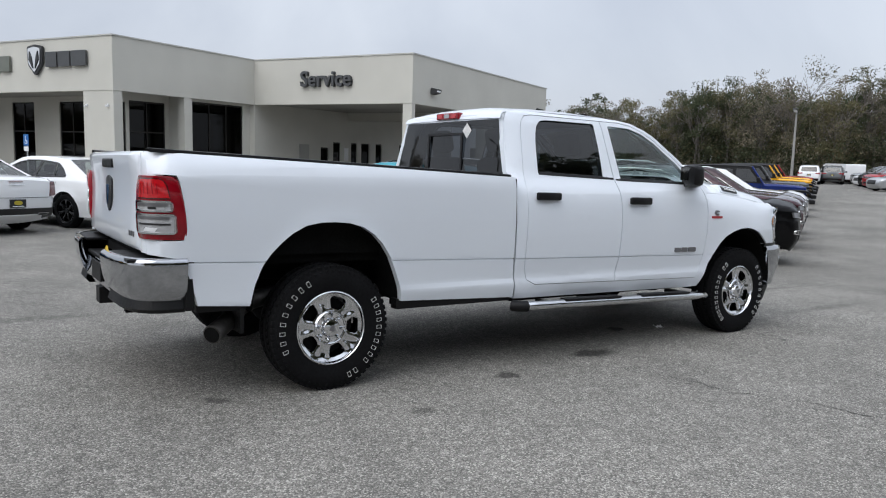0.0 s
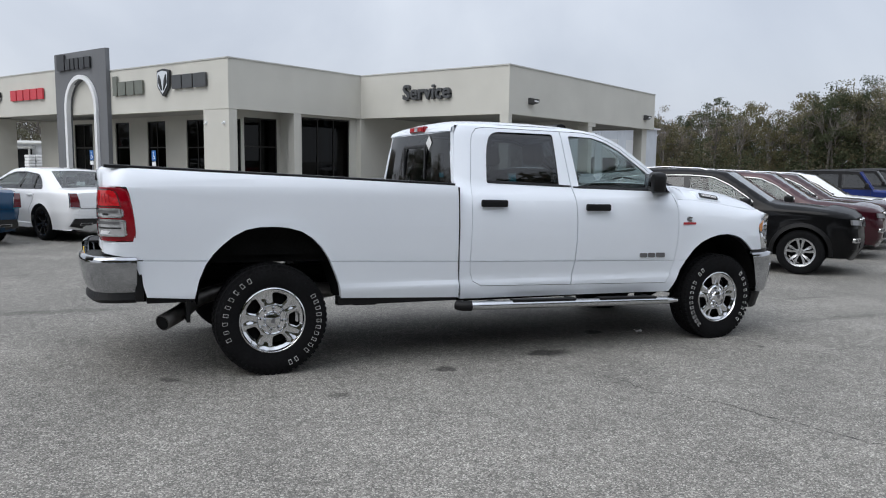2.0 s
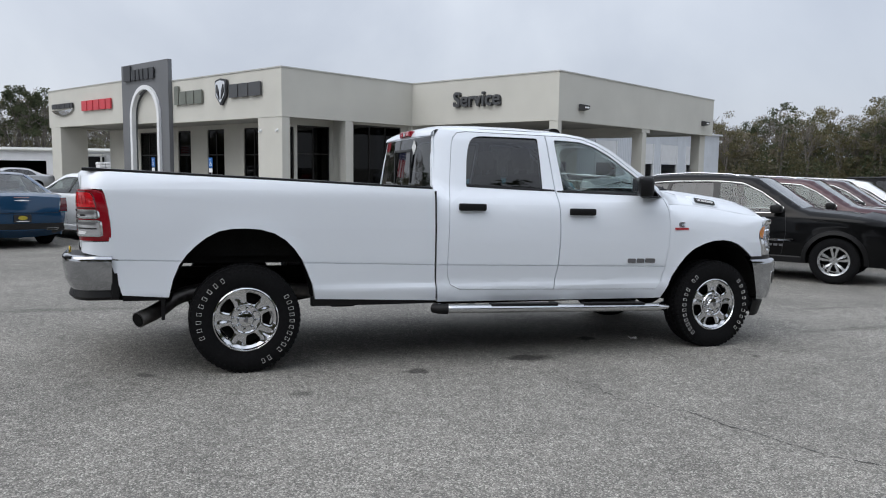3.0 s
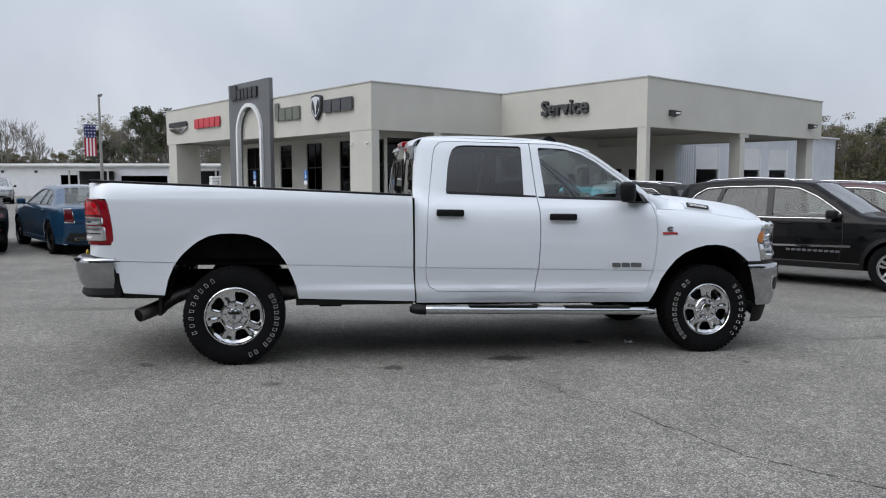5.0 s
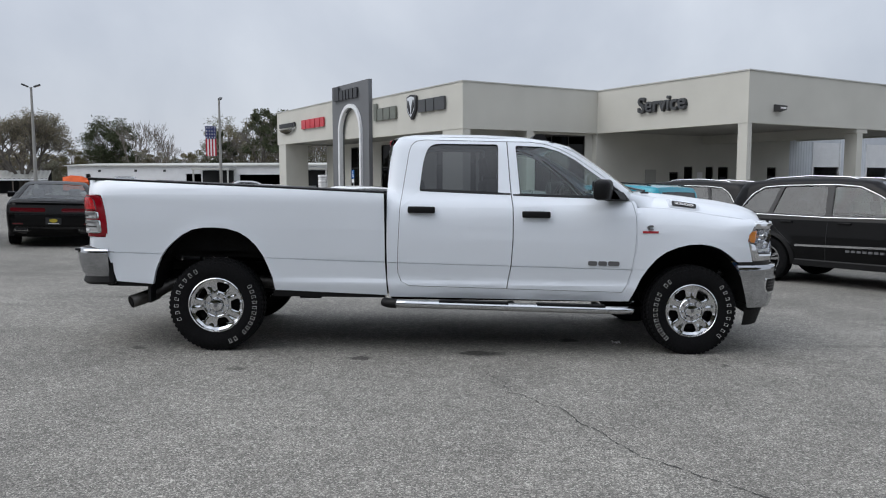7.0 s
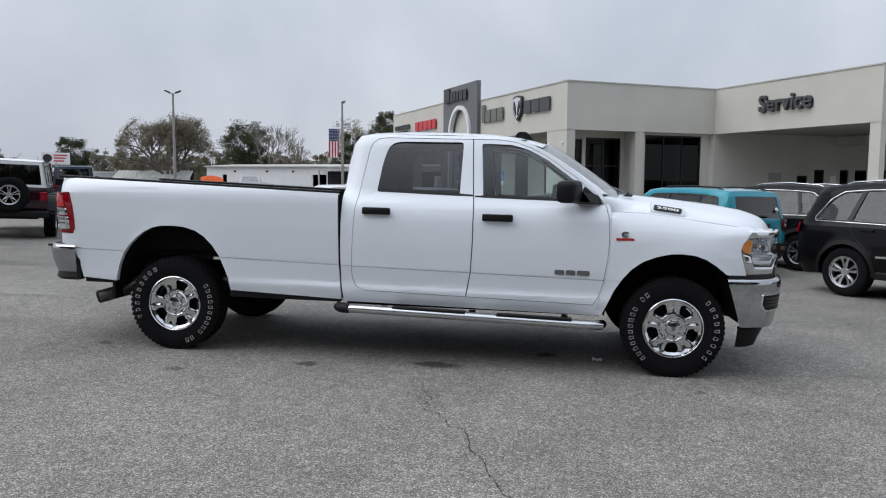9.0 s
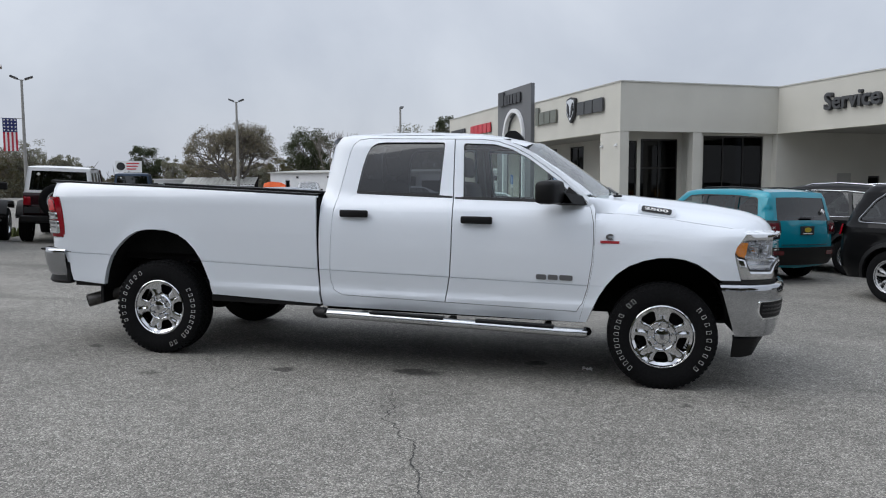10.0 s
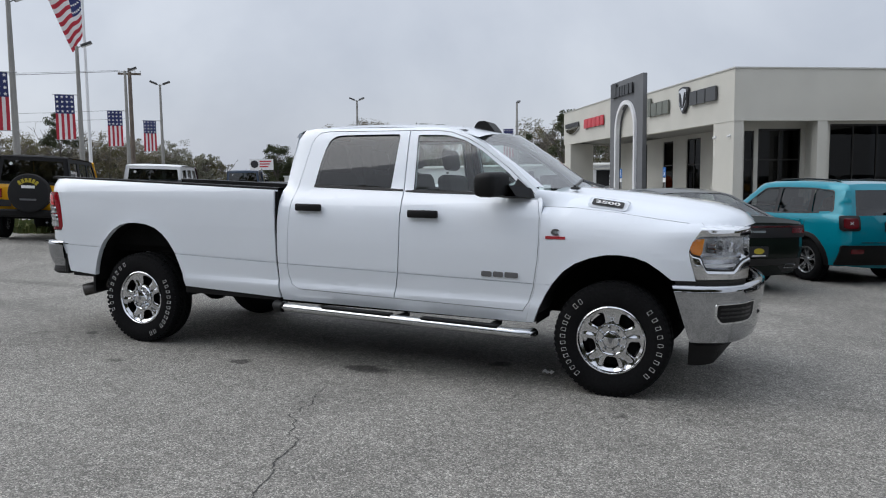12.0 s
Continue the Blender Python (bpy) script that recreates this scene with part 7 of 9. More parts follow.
MUSCLE = dict(SEDAN, W=0.955, top=1.465, profile=[(-0.90, 0.27), (-1.03, 0.42), (-1.07, 0.60), (-1.05, 0.84), (-1.03, 0.99), (-0.99, 1.03), (-0.75, 1.035), (-0.42, 1.06), (0.42, 1.395), (0.65, 1.43), (1.0, 1.465), (1.45, 1.45), (1.7, 1.415), (2.45, 1.05), (2.6, 1.02), (3.25, 0.96), (3.68, 0.87), (3.86, 0.77), (3.93, 0.60), (3.92, 0.40), (3.78, 0.23)], roof=(8, 13),
              glass=[((-0.42, 1.06), (0.42, 1.395)), ((1.7, 1.415), (2.45, 1.05))],
              patches=[("tail_panel", "rear", "dark_trim", 0.006, sq(-0.88, 0.88, 0.80, 0.98, 0.04), False), ("light_bar", "rear", "red_lens_deep", 0.012, sq(-0.87, 0.87, 0.945, 0.962, 0.006), False), ("tail_lamp", "rear", "red_dark", 0.014, sq(0.60, 0.87, 0.86, 0.935, 0.03), True), ("lower_valance", "rear", "dark_trim", 0.012, [(-0.86, 0.34), (-0.62, 0.29), (0.62, 0.29), (0.86, 0.34), (0.80, 0.50), (-0.80, 0.50)], False), ("exhaust_tip", "rear", "chrome", 0.022, sq(0.52, 0.72, 0.35, 0.41, 0.02), True), ("exhaust_void", "rear", "dark_trim", 0.028, sq(0.535, 0.705, 0.36, 0.40, 0.015), True), ("boot_mark", "rear", "chrome", 0.014, sq(-0.12, 0.12, 0.87, 0.90, 0.008), False)])

COUPE = dict(SEDAN, W=0.96, wb=2.95, belt=1.03, top=1.445,
             profile=[(-0.88, 0.29), (-1.01, 0.44), (-1.045, 0.62), (-1.035, 0.82), (-1.02, 1.00), (-0.95, 1.055), (-0.62, 1.06), (-0.50, 1.055), (0.38, 1.375), (0.68, 1.425), (1.15, 1.445), (1.5, 1.42), (2.18, 1.07), (2.36, 1.03), (3.15, 0.965), (3.58, 0.885), (3.80, 0.78), (3.88, 0.60), (3.86, 0.40), (3.72, 0.23)],
             glass=[((-0.50, 1.055), (0.38, 1.375)), ((1.5, 1.42), (2.18, 1.07))], roof=(8, 12),
             windows=[rounded(w, 0.03) for w in ([(0.16, 1.065), (0.50, 1.26), (0.70, 1.325), (0.74, 1.055)], [(0.82, 1.05), (0.80, 1.335), (1.22, 1.345), (1.45, 1.29), (1.85, 1.075), (1.82, 1.045)])],
             seams=[[(0.52, 0.36), (0.60, 0.7), (0.76, 1.03)], [(1.92, 0.38), (1.98, 0.75), (1.92, 1.03)]], handles=[(0.86, 0.90)], mirror=(1.76, 1.04),
             patches=[("tail_panel", "rear", "dark_trim", 0.006, sq(-0.90, 0.90, 0.76, 0.95, 0.06), False), ("tail_lamp", "rear", "red_dark", 0.014, sq(0.16, 0.84, 0.80, 0.885, 0.035), True), ("spoiler", "rear", "black_plastic", 0.02, sq(-0.82, 0.82, 1.0, 1.045, 0.015), False), ("bumper_gap", "rear", "dark_trim", 0.006, sq(-0.88, 0.88, 0.735, 0.745, 0.002), False), ("lower_valance", "rear", "dark_trim", 0.012, [(-0.80, 0.36), (-0.62, 0.31), (0.62, 0.31), (0.80, 0.36), (0.74, 0.47), (-0.74, 0.47)], False), ("exhaust_tip", "rear", "chrome", 0.022, sq(0.50, 0.76, 0.375, 0.42, 0.02), True), ("exhaust_void", "rear", "dark_trim", 0.028, sq(0.515, 0.745, 0.383, 0.412, 0.012), True), ("reflector", "rear", "red_dark", 0.014, sq(0.60, 0.80, 0.52, 0.55, 0.01), True)],
             plate=0.60, dash=1.75, seats=(0.45, 1.15))


def off_roader(name, label, m, body_paint, top_mat, rim_mat, group="", soft=False, cover=None):
    """A boxy four-door off-roader with a spare wheel behind."""
    t = thing(name, label, "car", m, group)
    W, wb, R = 0.76, 3.0, 0.405
    black = M["black_plastic"]
    # tub with wheel cut-outs
    tub = [(-0.62, 0.62), (-0.66, 0.70), (-0.66, 1.20), (2.10, 1.20), (2.14, 1.12), (2.14, 0.62), (0.60, 0.62), (0.52, 0.82), (0.34, 0.99), (-0.34, 0.99), (-0.52, 0.82), (-0.56, 0.62)]
    bm = prism(bmesh.new(), rounded(tub, 0.03, 2), -W, W)
    part("tub", bm, body_paint, t, smooth=30)
    bm = bmesh.new()
    rows = []
    for x, h, z in ((2.12, 0.70, 1.195), (2.6, 0.665, 1.185), (3.1, 0.62, 1.165), (3.42, 0.585, 1.14), (3.50, 0.57, 1.10)):
        rows.append([Vector((x, -h, 0.80)), Vector((x, -h, z - 0.07)), Vector((x, -h + 0.07, z - 0.01)), Vector((x, -0.2, z + 0.012)), Vector((x, 0.2, z + 0.012)), Vector((x, h - 0.07, z - 0.01)), Vector((x, h, z - 0.07)), Vector((x, h, 0.80))])
    loft(bm, rows)
    part("bonnet", bm, body_paint, t, smooth=35)
    grille = part("grille", box(bmesh.new(), 3.46, 3.56, -0.62, 0.62, 0.68, 1.11, 0.03), body_paint, t)
    for k in range(7):
        part("grille_slot", box(bmesh.new(), 3.555, 3.566, -0.30 + k * 0.088, -0.255 + k * 0.088, 0.76, 1.04, 0.005), M["dark_trim"], grille)
    for y in (-0.46, 0.46):
        part("headlamp", rod(bmesh.new(), (3.54, y, 0.92), (3.585, y, 0.92), 0.095, 0.088, 20), M["clear_reflector"], grille)
    for s in (-1, 1):
        bm = bmesh.new()
        loft(bm, [[Vector((x, s * y, z)) for y, z in ((0.60, zz + 0.01), (0.90, zz), (0.935, zz - 0.02), (0.93, zz - 0.08), (0.62, zz - 0.06))] for x, zz in ((2.30, 0.66), (2.42, 0.86), (2.58, 0.985), (3.40, 1.0), (3.62, 0.97), (3.70, 0.88))], closed=True)
        part("front_flare", bm, black, t, smooth=40)
        bm = bmesh.new()
        loft(bm, [[Vector((x, s * y, z)) for y, z in ((0.74, zz + 0.01), (0.90, zz), (0.935, zz - 0.02), (0.93, zz - 0.08), (0.74, zz - 0.06))] for x, zz in ((-0.62, 0.66), (-0.52, 0.86), (-0.34, 1.0), (0.34, 1.0), (0.52, 0.86), (0.64, 0.66))], closed=True)
        part("rear_flare", bm, black, t, smooth=40)
        for x in (1.13, 2.05, 0.30):
            part("door_gap", box(bmesh.new(), x - 0.005, x + 0.005, min(s * (W - 0.01), s * (W + 0.003)), max(s * (W - 0.01), s * (W + 0.003)), 0.66, 1.19), M["dark_trim"], t)
        for x in (0.48, 1.32):
            part("door_handle", box(bmesh.new(), x - 0.07, x + 0.07, min(s * W, s * (W + 0.035)), max(s * W, s * (W + 0.035)), 1.06, 1.10, 0.008), black, t)
        part("step_rail", tube(bmesh.new(), [(0.62, s * 0.80, 0.52), (2.24, s * 0.80, 0.52)], 0.05, 10, 0.7), black, t, smooth=50)
        part("door_mirror", box(bmesh.new(), 1.86, 1.98, min(s * 0.80, s * 1.0), max(s * 0.80, s * 1.0), 1.24, 1.42, 0.03), black, t)
        part("tail_lamp", box(bmesh.new(), -0.72, -0.645, min(s * 0.60, s * 0.755), max(s * 0.60, s * 0.755), 0.90, 1.10, 0.015), M["red_lens"], t, "square red tail lamp")
        # upper sides with window openings
        top = [(-0.66, 1.20), (-0.60, 1.80), (1.70, 1.80), (2.10, 1.20)]
        wins = [rounded(w, 0.04) for w in ([(-0.50, 1.26), (-0.45, 1.70), (0.16, 1.72), (0.18, 1.26)], [(0.32, 1.25), (0.34, 1.72), (1.02, 1.72), (1.04, 1.25)], [(1.14, 1.25), (1.14, 1.72), (1.60, 1.72), (1.96, 1.25)])]
        slope = lambda x, z: W - 0.01 - (z - 1.20) * 0.14
        part("top_side", panel(top, slope, s, wins, step=0.5, flange=0.03), top_mat, t)
        for w in wins:
            part("side_window", panel(w, slope, s, step=0.5, flange=0, lift=-0.012), M["glass_car"], t, out=(0.8, 0, 1.2))
    bm = bmesh.new()
    loft(bm, [[Vector((x, f * 0.668, z - 0.03 * f ** 4)) for f in np.linspace(-1, 1, 9)] for x, z in ((-0.605, 1.80), (-0.56, 1.835), (-0.4, 1.85), (0.6, 1.865), (1.5, 1.85), (1.66, 1.83), (1.70, 1.80))])
    part("roof", bm, top_mat, t, smooth=40)
    back = lambda f, z: Vector((-0.66 + (z - 1.20) * 0.10, f * (W - 0.01 - (z - 1.20) * 0.14), z))
    bm = bmesh.new()
    for f0, f1, z0, z1 in ((-1, 1, 1.72, 1.80), (-1, -0.86, 1.2, 1.72), (0.86, 1, 1.2, 1.72), (-0.86, 0.86, 1.2, 1.26)):
        loft(bm, [[back(f, z) for f in (f0, (f0 + f1) / 2, f1)] for z in (z0, z1)])
    part("top_back", bm, top_mat, t)
    bm = bmesh.new()
    loft(bm, [[back(f, z) + Vector((0.01, 0, 0)) for f in (-0.87, 0, 0.87)] for z in (1.25, 1.73)])
    part("rear_window", bm, M["glass_dark"], t, out=(0.8, 0, 1.2))
    part("paper_sticker", prism(bmesh.new(), [(0.44, 1.60), (0.48, 1.64), (0.44, 1.68), (0.40, 1.64)], -0.652, -0.630, "yz"), M["sticker"], t)
    bm = bmesh.new()
    loft(bm, [[Vector((x, f * h, z)) for f in np.linspace(-1, 1, 5)] for x, z, h in ((1.71, 1.80, 0.66), (2.10, 1.20, 0.73))])
    part("windscreen", bm, M["glass_screen"], t, out=(0.8, 0, 1.2))
    for s in (-1, 1):
        part("windscreen_pillar", tube(bmesh.new(), [(1.69, s * 0.675, 1.80), (2.10, s * 0.745, 1.19)], 0.035, 8), body_paint, t)
    # bumpers, spare wheel, cabin
    part("rear_bumper", box(bmesh.new(), -0.88, -0.66, -0.80, 0.80, 0.50, 0.66, 0.03), black, t)
    part("front_bumper", box(bmesh.new(), 3.62, 3.86, -0.80, 0.80, 0.50, 0.66, 0.04), black, t)
    part("plate_holder", box(bmesh.new(), -0.70, -0.665, 0.42, 0.74, 0.72, 0.86), M["sign_black"], t)
    road_wheel("offroad", R, 0.225, 0.26, 5, rim_mat, t, pose(-0.82, 0.0, 1.02, 0, 0, -90))
    if cover is not None:
        bm = bmesh.new()
        lathe(bm, [(0.40, -0.08), (0.412, 0.0), (0.412, 0.10), (0.395, 0.135), (0.34, 0.150), (0.001, 0.155)], 40)
        c = part("spare_cover", bm, M["soft_top"], t, "black spare-wheel cover with yellow marks", smooth=40)
        c.matrix_basis = pose(-0.84, 0.0, 1.02, 0, 0, -90)
        bm = bmesh.new()
        for k in range(6):
            a = radians(128 - k * 15.2)
            box(bm, -0.026, 0.026, -0.158, -0.150, 0.225, 0.315, 0, Matrix.Rotation(math.pi / 2 - a, 4, "Y"))
        part("cover_mark", bm, M["plate_gold"], c, "yellow block marks")
        part("cover_bar", box(bmesh.new(), -0.13, 0.13, -0.160, -0.153, 0.10, 0.16), M["white_sign"], c)
        part("cover_bar", box(bmesh.new(), -0.16, 0.16, -0.160, -0.153, -0.16, -0.12), M["badge_grey"], c)
    part("underbody", box(bmesh.new(), -0.5, 3.4, -0.55, 0.55, 0.45, 0.64), M["underbody"], t)
    part("cabin_floor", box(bmesh.new(), -0.6, 2.0, -0.70, 0.70, 0.66, 0.72), M["interior"], t)
    part("dashboard", box(bmesh.new(), 1.72, 2.08, -0.70, 0.70, 0.72, 1.22, 0.05), M["interior"], t)
    for x in (0.42, 1.20):
        for y in (-0.36, 0.36):
            seat = part("seat", box(bmesh.new(), -0.06, 0.06, -0.24, 0.24, 0.75, 1.33, 0.05, pose(x, y, 0, 0, -6, 0)), M["seat_cloth"], t)
            part("headrest", box(bmesh.new(), -0.04, 0.04, -0.12, 0.12, 1.36, 1.52, 0.03, pose(x, y, 0, 0, -6, 0)), M["seat_cloth"], seat)
    for cx in (0.0, wb):
        for s in (-1, 1):
            road_wheel("offroad", R, 0.225, 0.26, 5, rim_mat, t, pose(cx, s * 0.79, R, 0, 0, 0 if s < 0 else 180))
    return t


def parked(x, y, heading, dz=0.0):
    """A pose on the lot for a rear-axle centre and a heading in degrees."""
    h = radians(heading)
    a, b = ground_z(x, y), ground_z(x + 3 * math.cos(h), y + 3 * math.sin(h))
    c, d = ground_z(x + math.sin(h), y - math.cos(h)), ground_z(x - math.sin(h), y + math.cos(h))
    return pose(x, y, a + dz, 0, 0, heading) @ pose(0, 0, 0, math.degrees(math.atan2(d - c, 2.0)), -math.degrees(math.atan2(b - a, 3.0)), 0)


def repaint(ob, swaps):
    """Gives a copied vehicle its own paint, part by part."""
    for o in ob.children_recursive:
        for slot in o.material_slots:
            if slot.material in swaps:
                new_paint = swaps[slot.material]
                slot.link = "OBJECT"
                slot.material = new_paint
    return ob


LEFT = (math.cos(radians(29.5)), math.sin(radians(29.5)))
# the row of noses facing the lane, heading -55
rear0 = (8.60, 6.41)
suv = car("sport_utility_car", "glossy black sport utility car with chrome window trim, parked on asphalt", parked(*rear0, -55), SUV, P["black"], group="nose-out row")
bm = bmesh.new()
loft(bm, [[Vector((x, -(0.972 + o), z + 0.03 * (x - 1.4) / 1.4)) for z, o in ((0.64, 0.0), (0.645, 0.012), (0.675, 0.012), (0.68, 0.0))] for x in (0.5, 1.4, 2.3)])
part("side_moulding", bm, M["chrome"], suv)
for k in range(10):
    part("door_mark", box(bmesh.new(), 1.32 + k * 0.085, 1.38 + k * 0.085, -0.982, -0.966, 0.575, 0.61), M["badge_grey"], suv)
row = [("dark_red", "dark red sport utility car in the row of parked cars", 3.37), ("maroon", "maroon sport utility car in the row of parked cars", 5.88), ("white", "white sport utility car in the row of parked cars", 8.23)]
for colour, label, d in row:
    c = copy_thing(suv, parked(rear0[0] + d * LEFT[0], rear0[1] + d * LEFT[1], -55))
    for o in [o for o in c.children if o.name.startswith(("side_moulding", "door_mark"))]:
        bpy.data.objects.remove(o)
    repaint(c, {P["black"]: P[colour]})
    c["label"] = label
for colour, label, d in (("royal_blue", "blue boxy off-road car with a black soft top", 15.9), ("grey", "dark grey boxy off-road car with a black soft top", 20.5), ("yellow", "yellow boxy off-road car with a black top, nose out", 25.4), ("yellow", "yellow boxy off-road car with a black top, nose out", 29.3), ("red", "red boxy off-road car at the row's far end", 32.6)):
    off_roader("off_road_car", label, parked(rear0[0] + d * LEFT[0], rear0[1] + d * LEFT[1], -55), P[colour], M["soft_top"], "black_rim", "nose-out row", True)

# cars with their tails towards the lane, near the showroom
AX = (math.cos(radians(38)), math.sin(radians(38)))
car("compact_car", "teal boxy compact car with black lower trim and roof rails", parked(6.75, 8.80, 127), HATCH, P["teal"], group="showroom row")
c = copy_thing(suv, parked(9.15, 10.28, 127))
for o in [o for o in c.children if o.name.startswith(("side_moulding", "door_mark"))]:
    bpy.data.objects.remove(o)
c["label"], c["group"] = "black sport utility car with silver roof rails, tail out", "showroom row"
car("saloon_car", "dark green saloon car with a full-width tail lamp", parked(4.62, 7.05, 127), MUSCLE, P["dark_green"], group="showroom row")

# the row on the other side of the pickup
white_car = car("saloon_car", "white four-door saloon car with black wheels", parked(-1.50, 12.55, 121), SEDAN, P["white"], group="tail-out row")
c = copy_thing(white_car, parked(0.88, 13.6, 121))
c["label"] = "white four-door saloon car partly behind another"
c = copy_thing(white_car, parked(-3.85, 11.60, 119))
repaint(c, {P["white"]: P["blue"]})
c["label"] = "deep blue four-door saloon car with black wheels"
car("coupe_car", "black two-door coupe with a rear spoiler and dark lamps", parked(-6.57, 11.30, 112), COUPE, P["black"], group="tail-out row")
off_roader("off_road_car", "maroon boxy off-road car with a white hard top", parked(-9.3, 10.25, 122), P["maroon"], P["white"], "silver_rim", "tail-out row")
off_roader("off_road_car", "yellow boxy off-road car with a black soft top and spare cover", parked(-9.6, 6.95, 125), P["yellow"], M["soft_top"], "silver_rim", "tail-out row", True, cover=True)


# ---- trees ----
def foliage(name, colour, tint, blot_scale):
    """Thin leaves: matt, varied from spray to spray, with some light passing through."""
    m = material(name, colour, 0.85, rand=0.35, tint=tint, blot=0.25, blot_scale=blot_scale, spec=0.1)
    n, l = m.node_tree.nodes, m.node_tree.links
    b, o = n["Principled BSDF"], n["Material Output"]
    t, x = n.new("ShaderNodeBsdfTranslucent"), n.new("ShaderNodeMixShader")
    x.inputs[0].default_value = 0.36
    l.new(b.inputs["Base Color"].links[0].from_socket, t.inputs[0])
    l.new(b.outputs[0], x.inputs[1])
    l.new(t.outputs[0], x.inputs[2])
    l.new(x.outputs[0], o.inputs[0])
    return m


M["leaf_olive"] = foliage("olive_leaves", (0.125, 0.128, 0.066), (0.175, 0.145, 0.090), 0.12)
M["leaf_green"] = foliage("dark_green_leaves", (0.066, 0.085, 0.050), (0.10, 0.105, 0.062), 0.15)
# paler leaf copy: the left woods' extra light is put into its colour
M["leaf_grey_lit"] = foliage("grey_green_leaves", (0.235, 0.235, 0.185), (0.20, 0.195, 0.14), 0.15)
M["leaf_brown"] = foliage("brown_leaves", (0.225, 0.19, 0.145), (0.19, 0.18, 0.12), 0.20)
M["bark"] = material("grey_bark", (0.12, 0.108, 0.095), 0.95, blot=0.3, blot_scale=1.5, grain=0.25, grain_scale=12)
M["twig"] = material("pale_twigs", (0.17, 0.15, 0.132), 0.95, blot=0.2, blot_scale=1.0)
M["grass"] = material("grass_blades", (0.055, 0.085, 0.018), 0.8, rand=0.4, tint=(0.10, 0.11, 0.03))


def leaf_quads(rng, centre, radius, n, size):
    """n small leaf sprays scattered in a soft ball: arrays of corner points."""
    d = np.clip(rng.normal(size=(n, 3)), -1.45, 1.45) * np.asarray(radius) * 0.56
    c = np.asarray(centre) + d
    a = rng.normal(size=(n, 3))
    a /= np.linalg.norm(a, axis=1)[:, None]
    b = np.cross(a, rng.normal(size=(n, 3)))
    b /= np.linalg.norm(b, axis=1)[:, None]
    s = size * rng.uniform(0.5, 1.35, (n, 1))
    return np.stack([c - a * s, c + a * s, c + b * s * 0.9], axis=1)


def mesh_from(name, quads, mat, parent=None, label=""):
    me = bpy.data.meshes.new(name)
    v, n = quads.reshape(-1, 3), quads.shape[1]
    me.from_pydata(v.tolist(), [], [tuple(range(n * i, n * i + n)) for i in range(len(quads))])
    me.materials.append(mat)
    ob = new(name, me)
    ob.parent = parent
    if label:
        ob["label"] = label
    return ob


def crown_quads(rng, base, h, spread, n_clump, per, size, low=0.35, lean=0.0):
    """A crown of many clumps with gaps and an uneven outline."""
    out = []
    for k in range(n_clump):
        a, u = rng.uniform(0, 2 * math.pi), rng.uniform(low, 1.0)
        w = spread * math.sqrt(max(0.05, 1 - ((u - 0.62) / 0.48) ** 2)) * rng.uniform(0.35, 1.0)
        c = (base[0] + w * math.cos(a), base[1] + w * math.sin(a), base[2] + h * u * rng.uniform(0.93, 1.02))
        r = spread * rng.uniform(0.16, 0.30)
        out.append(leaf_quads(rng, c, (r, r, r * 0.75), per, size))
    return np.concatenate(out)


def limb_mesh(bm, rng, a, d, length, r, depth, twig=0.012, lift=0.12):
    """A branching limb; ends in thin twigs."""
    b = a + d * length
    rod(bm, a, b, r, max(twig, r * 0.66), 6 if depth > 1 else 4, caps=False)
    if depth <= 0:
        return
    for k in range(3 if depth > 1 or lift > 0.3 else 4):
        q = Vector(rng.normal(size=3)) * 0.55 + d
        q.z += lift
        q.normalize()
        limb_mesh(bm, rng, b if k else a + d * length * 0.7, q, length * rng.uniform(0.58, 0.82), max(twig, r * 0.60), depth - 1, twig, lift)


def branches(rng, a, d, length, r, depth, twig, lift, spread, rods, tips):
    """Collects the rods of a branching limb and the ends of its twigs."""
    b = a + d * length
    rods.append((a, b, r, max(twig, r * 0.68)))
    if depth <= 0:
        tips.append(b)
        return
    for k in range(3 if depth > 2 else 4):
        q = Vector(rng.normal(size=3)) * spread + d
        q.z += lift
        q.normalize()
        at = a + (b - a) * (1.0 if k == 0 else rng.uniform(0.55, 1.0))
        branches(rng, at, q, length * rng.uniform(0.60, 0.86), max(twig, r * 0.58), depth - 1, twig, lift, spread, rods, tips)


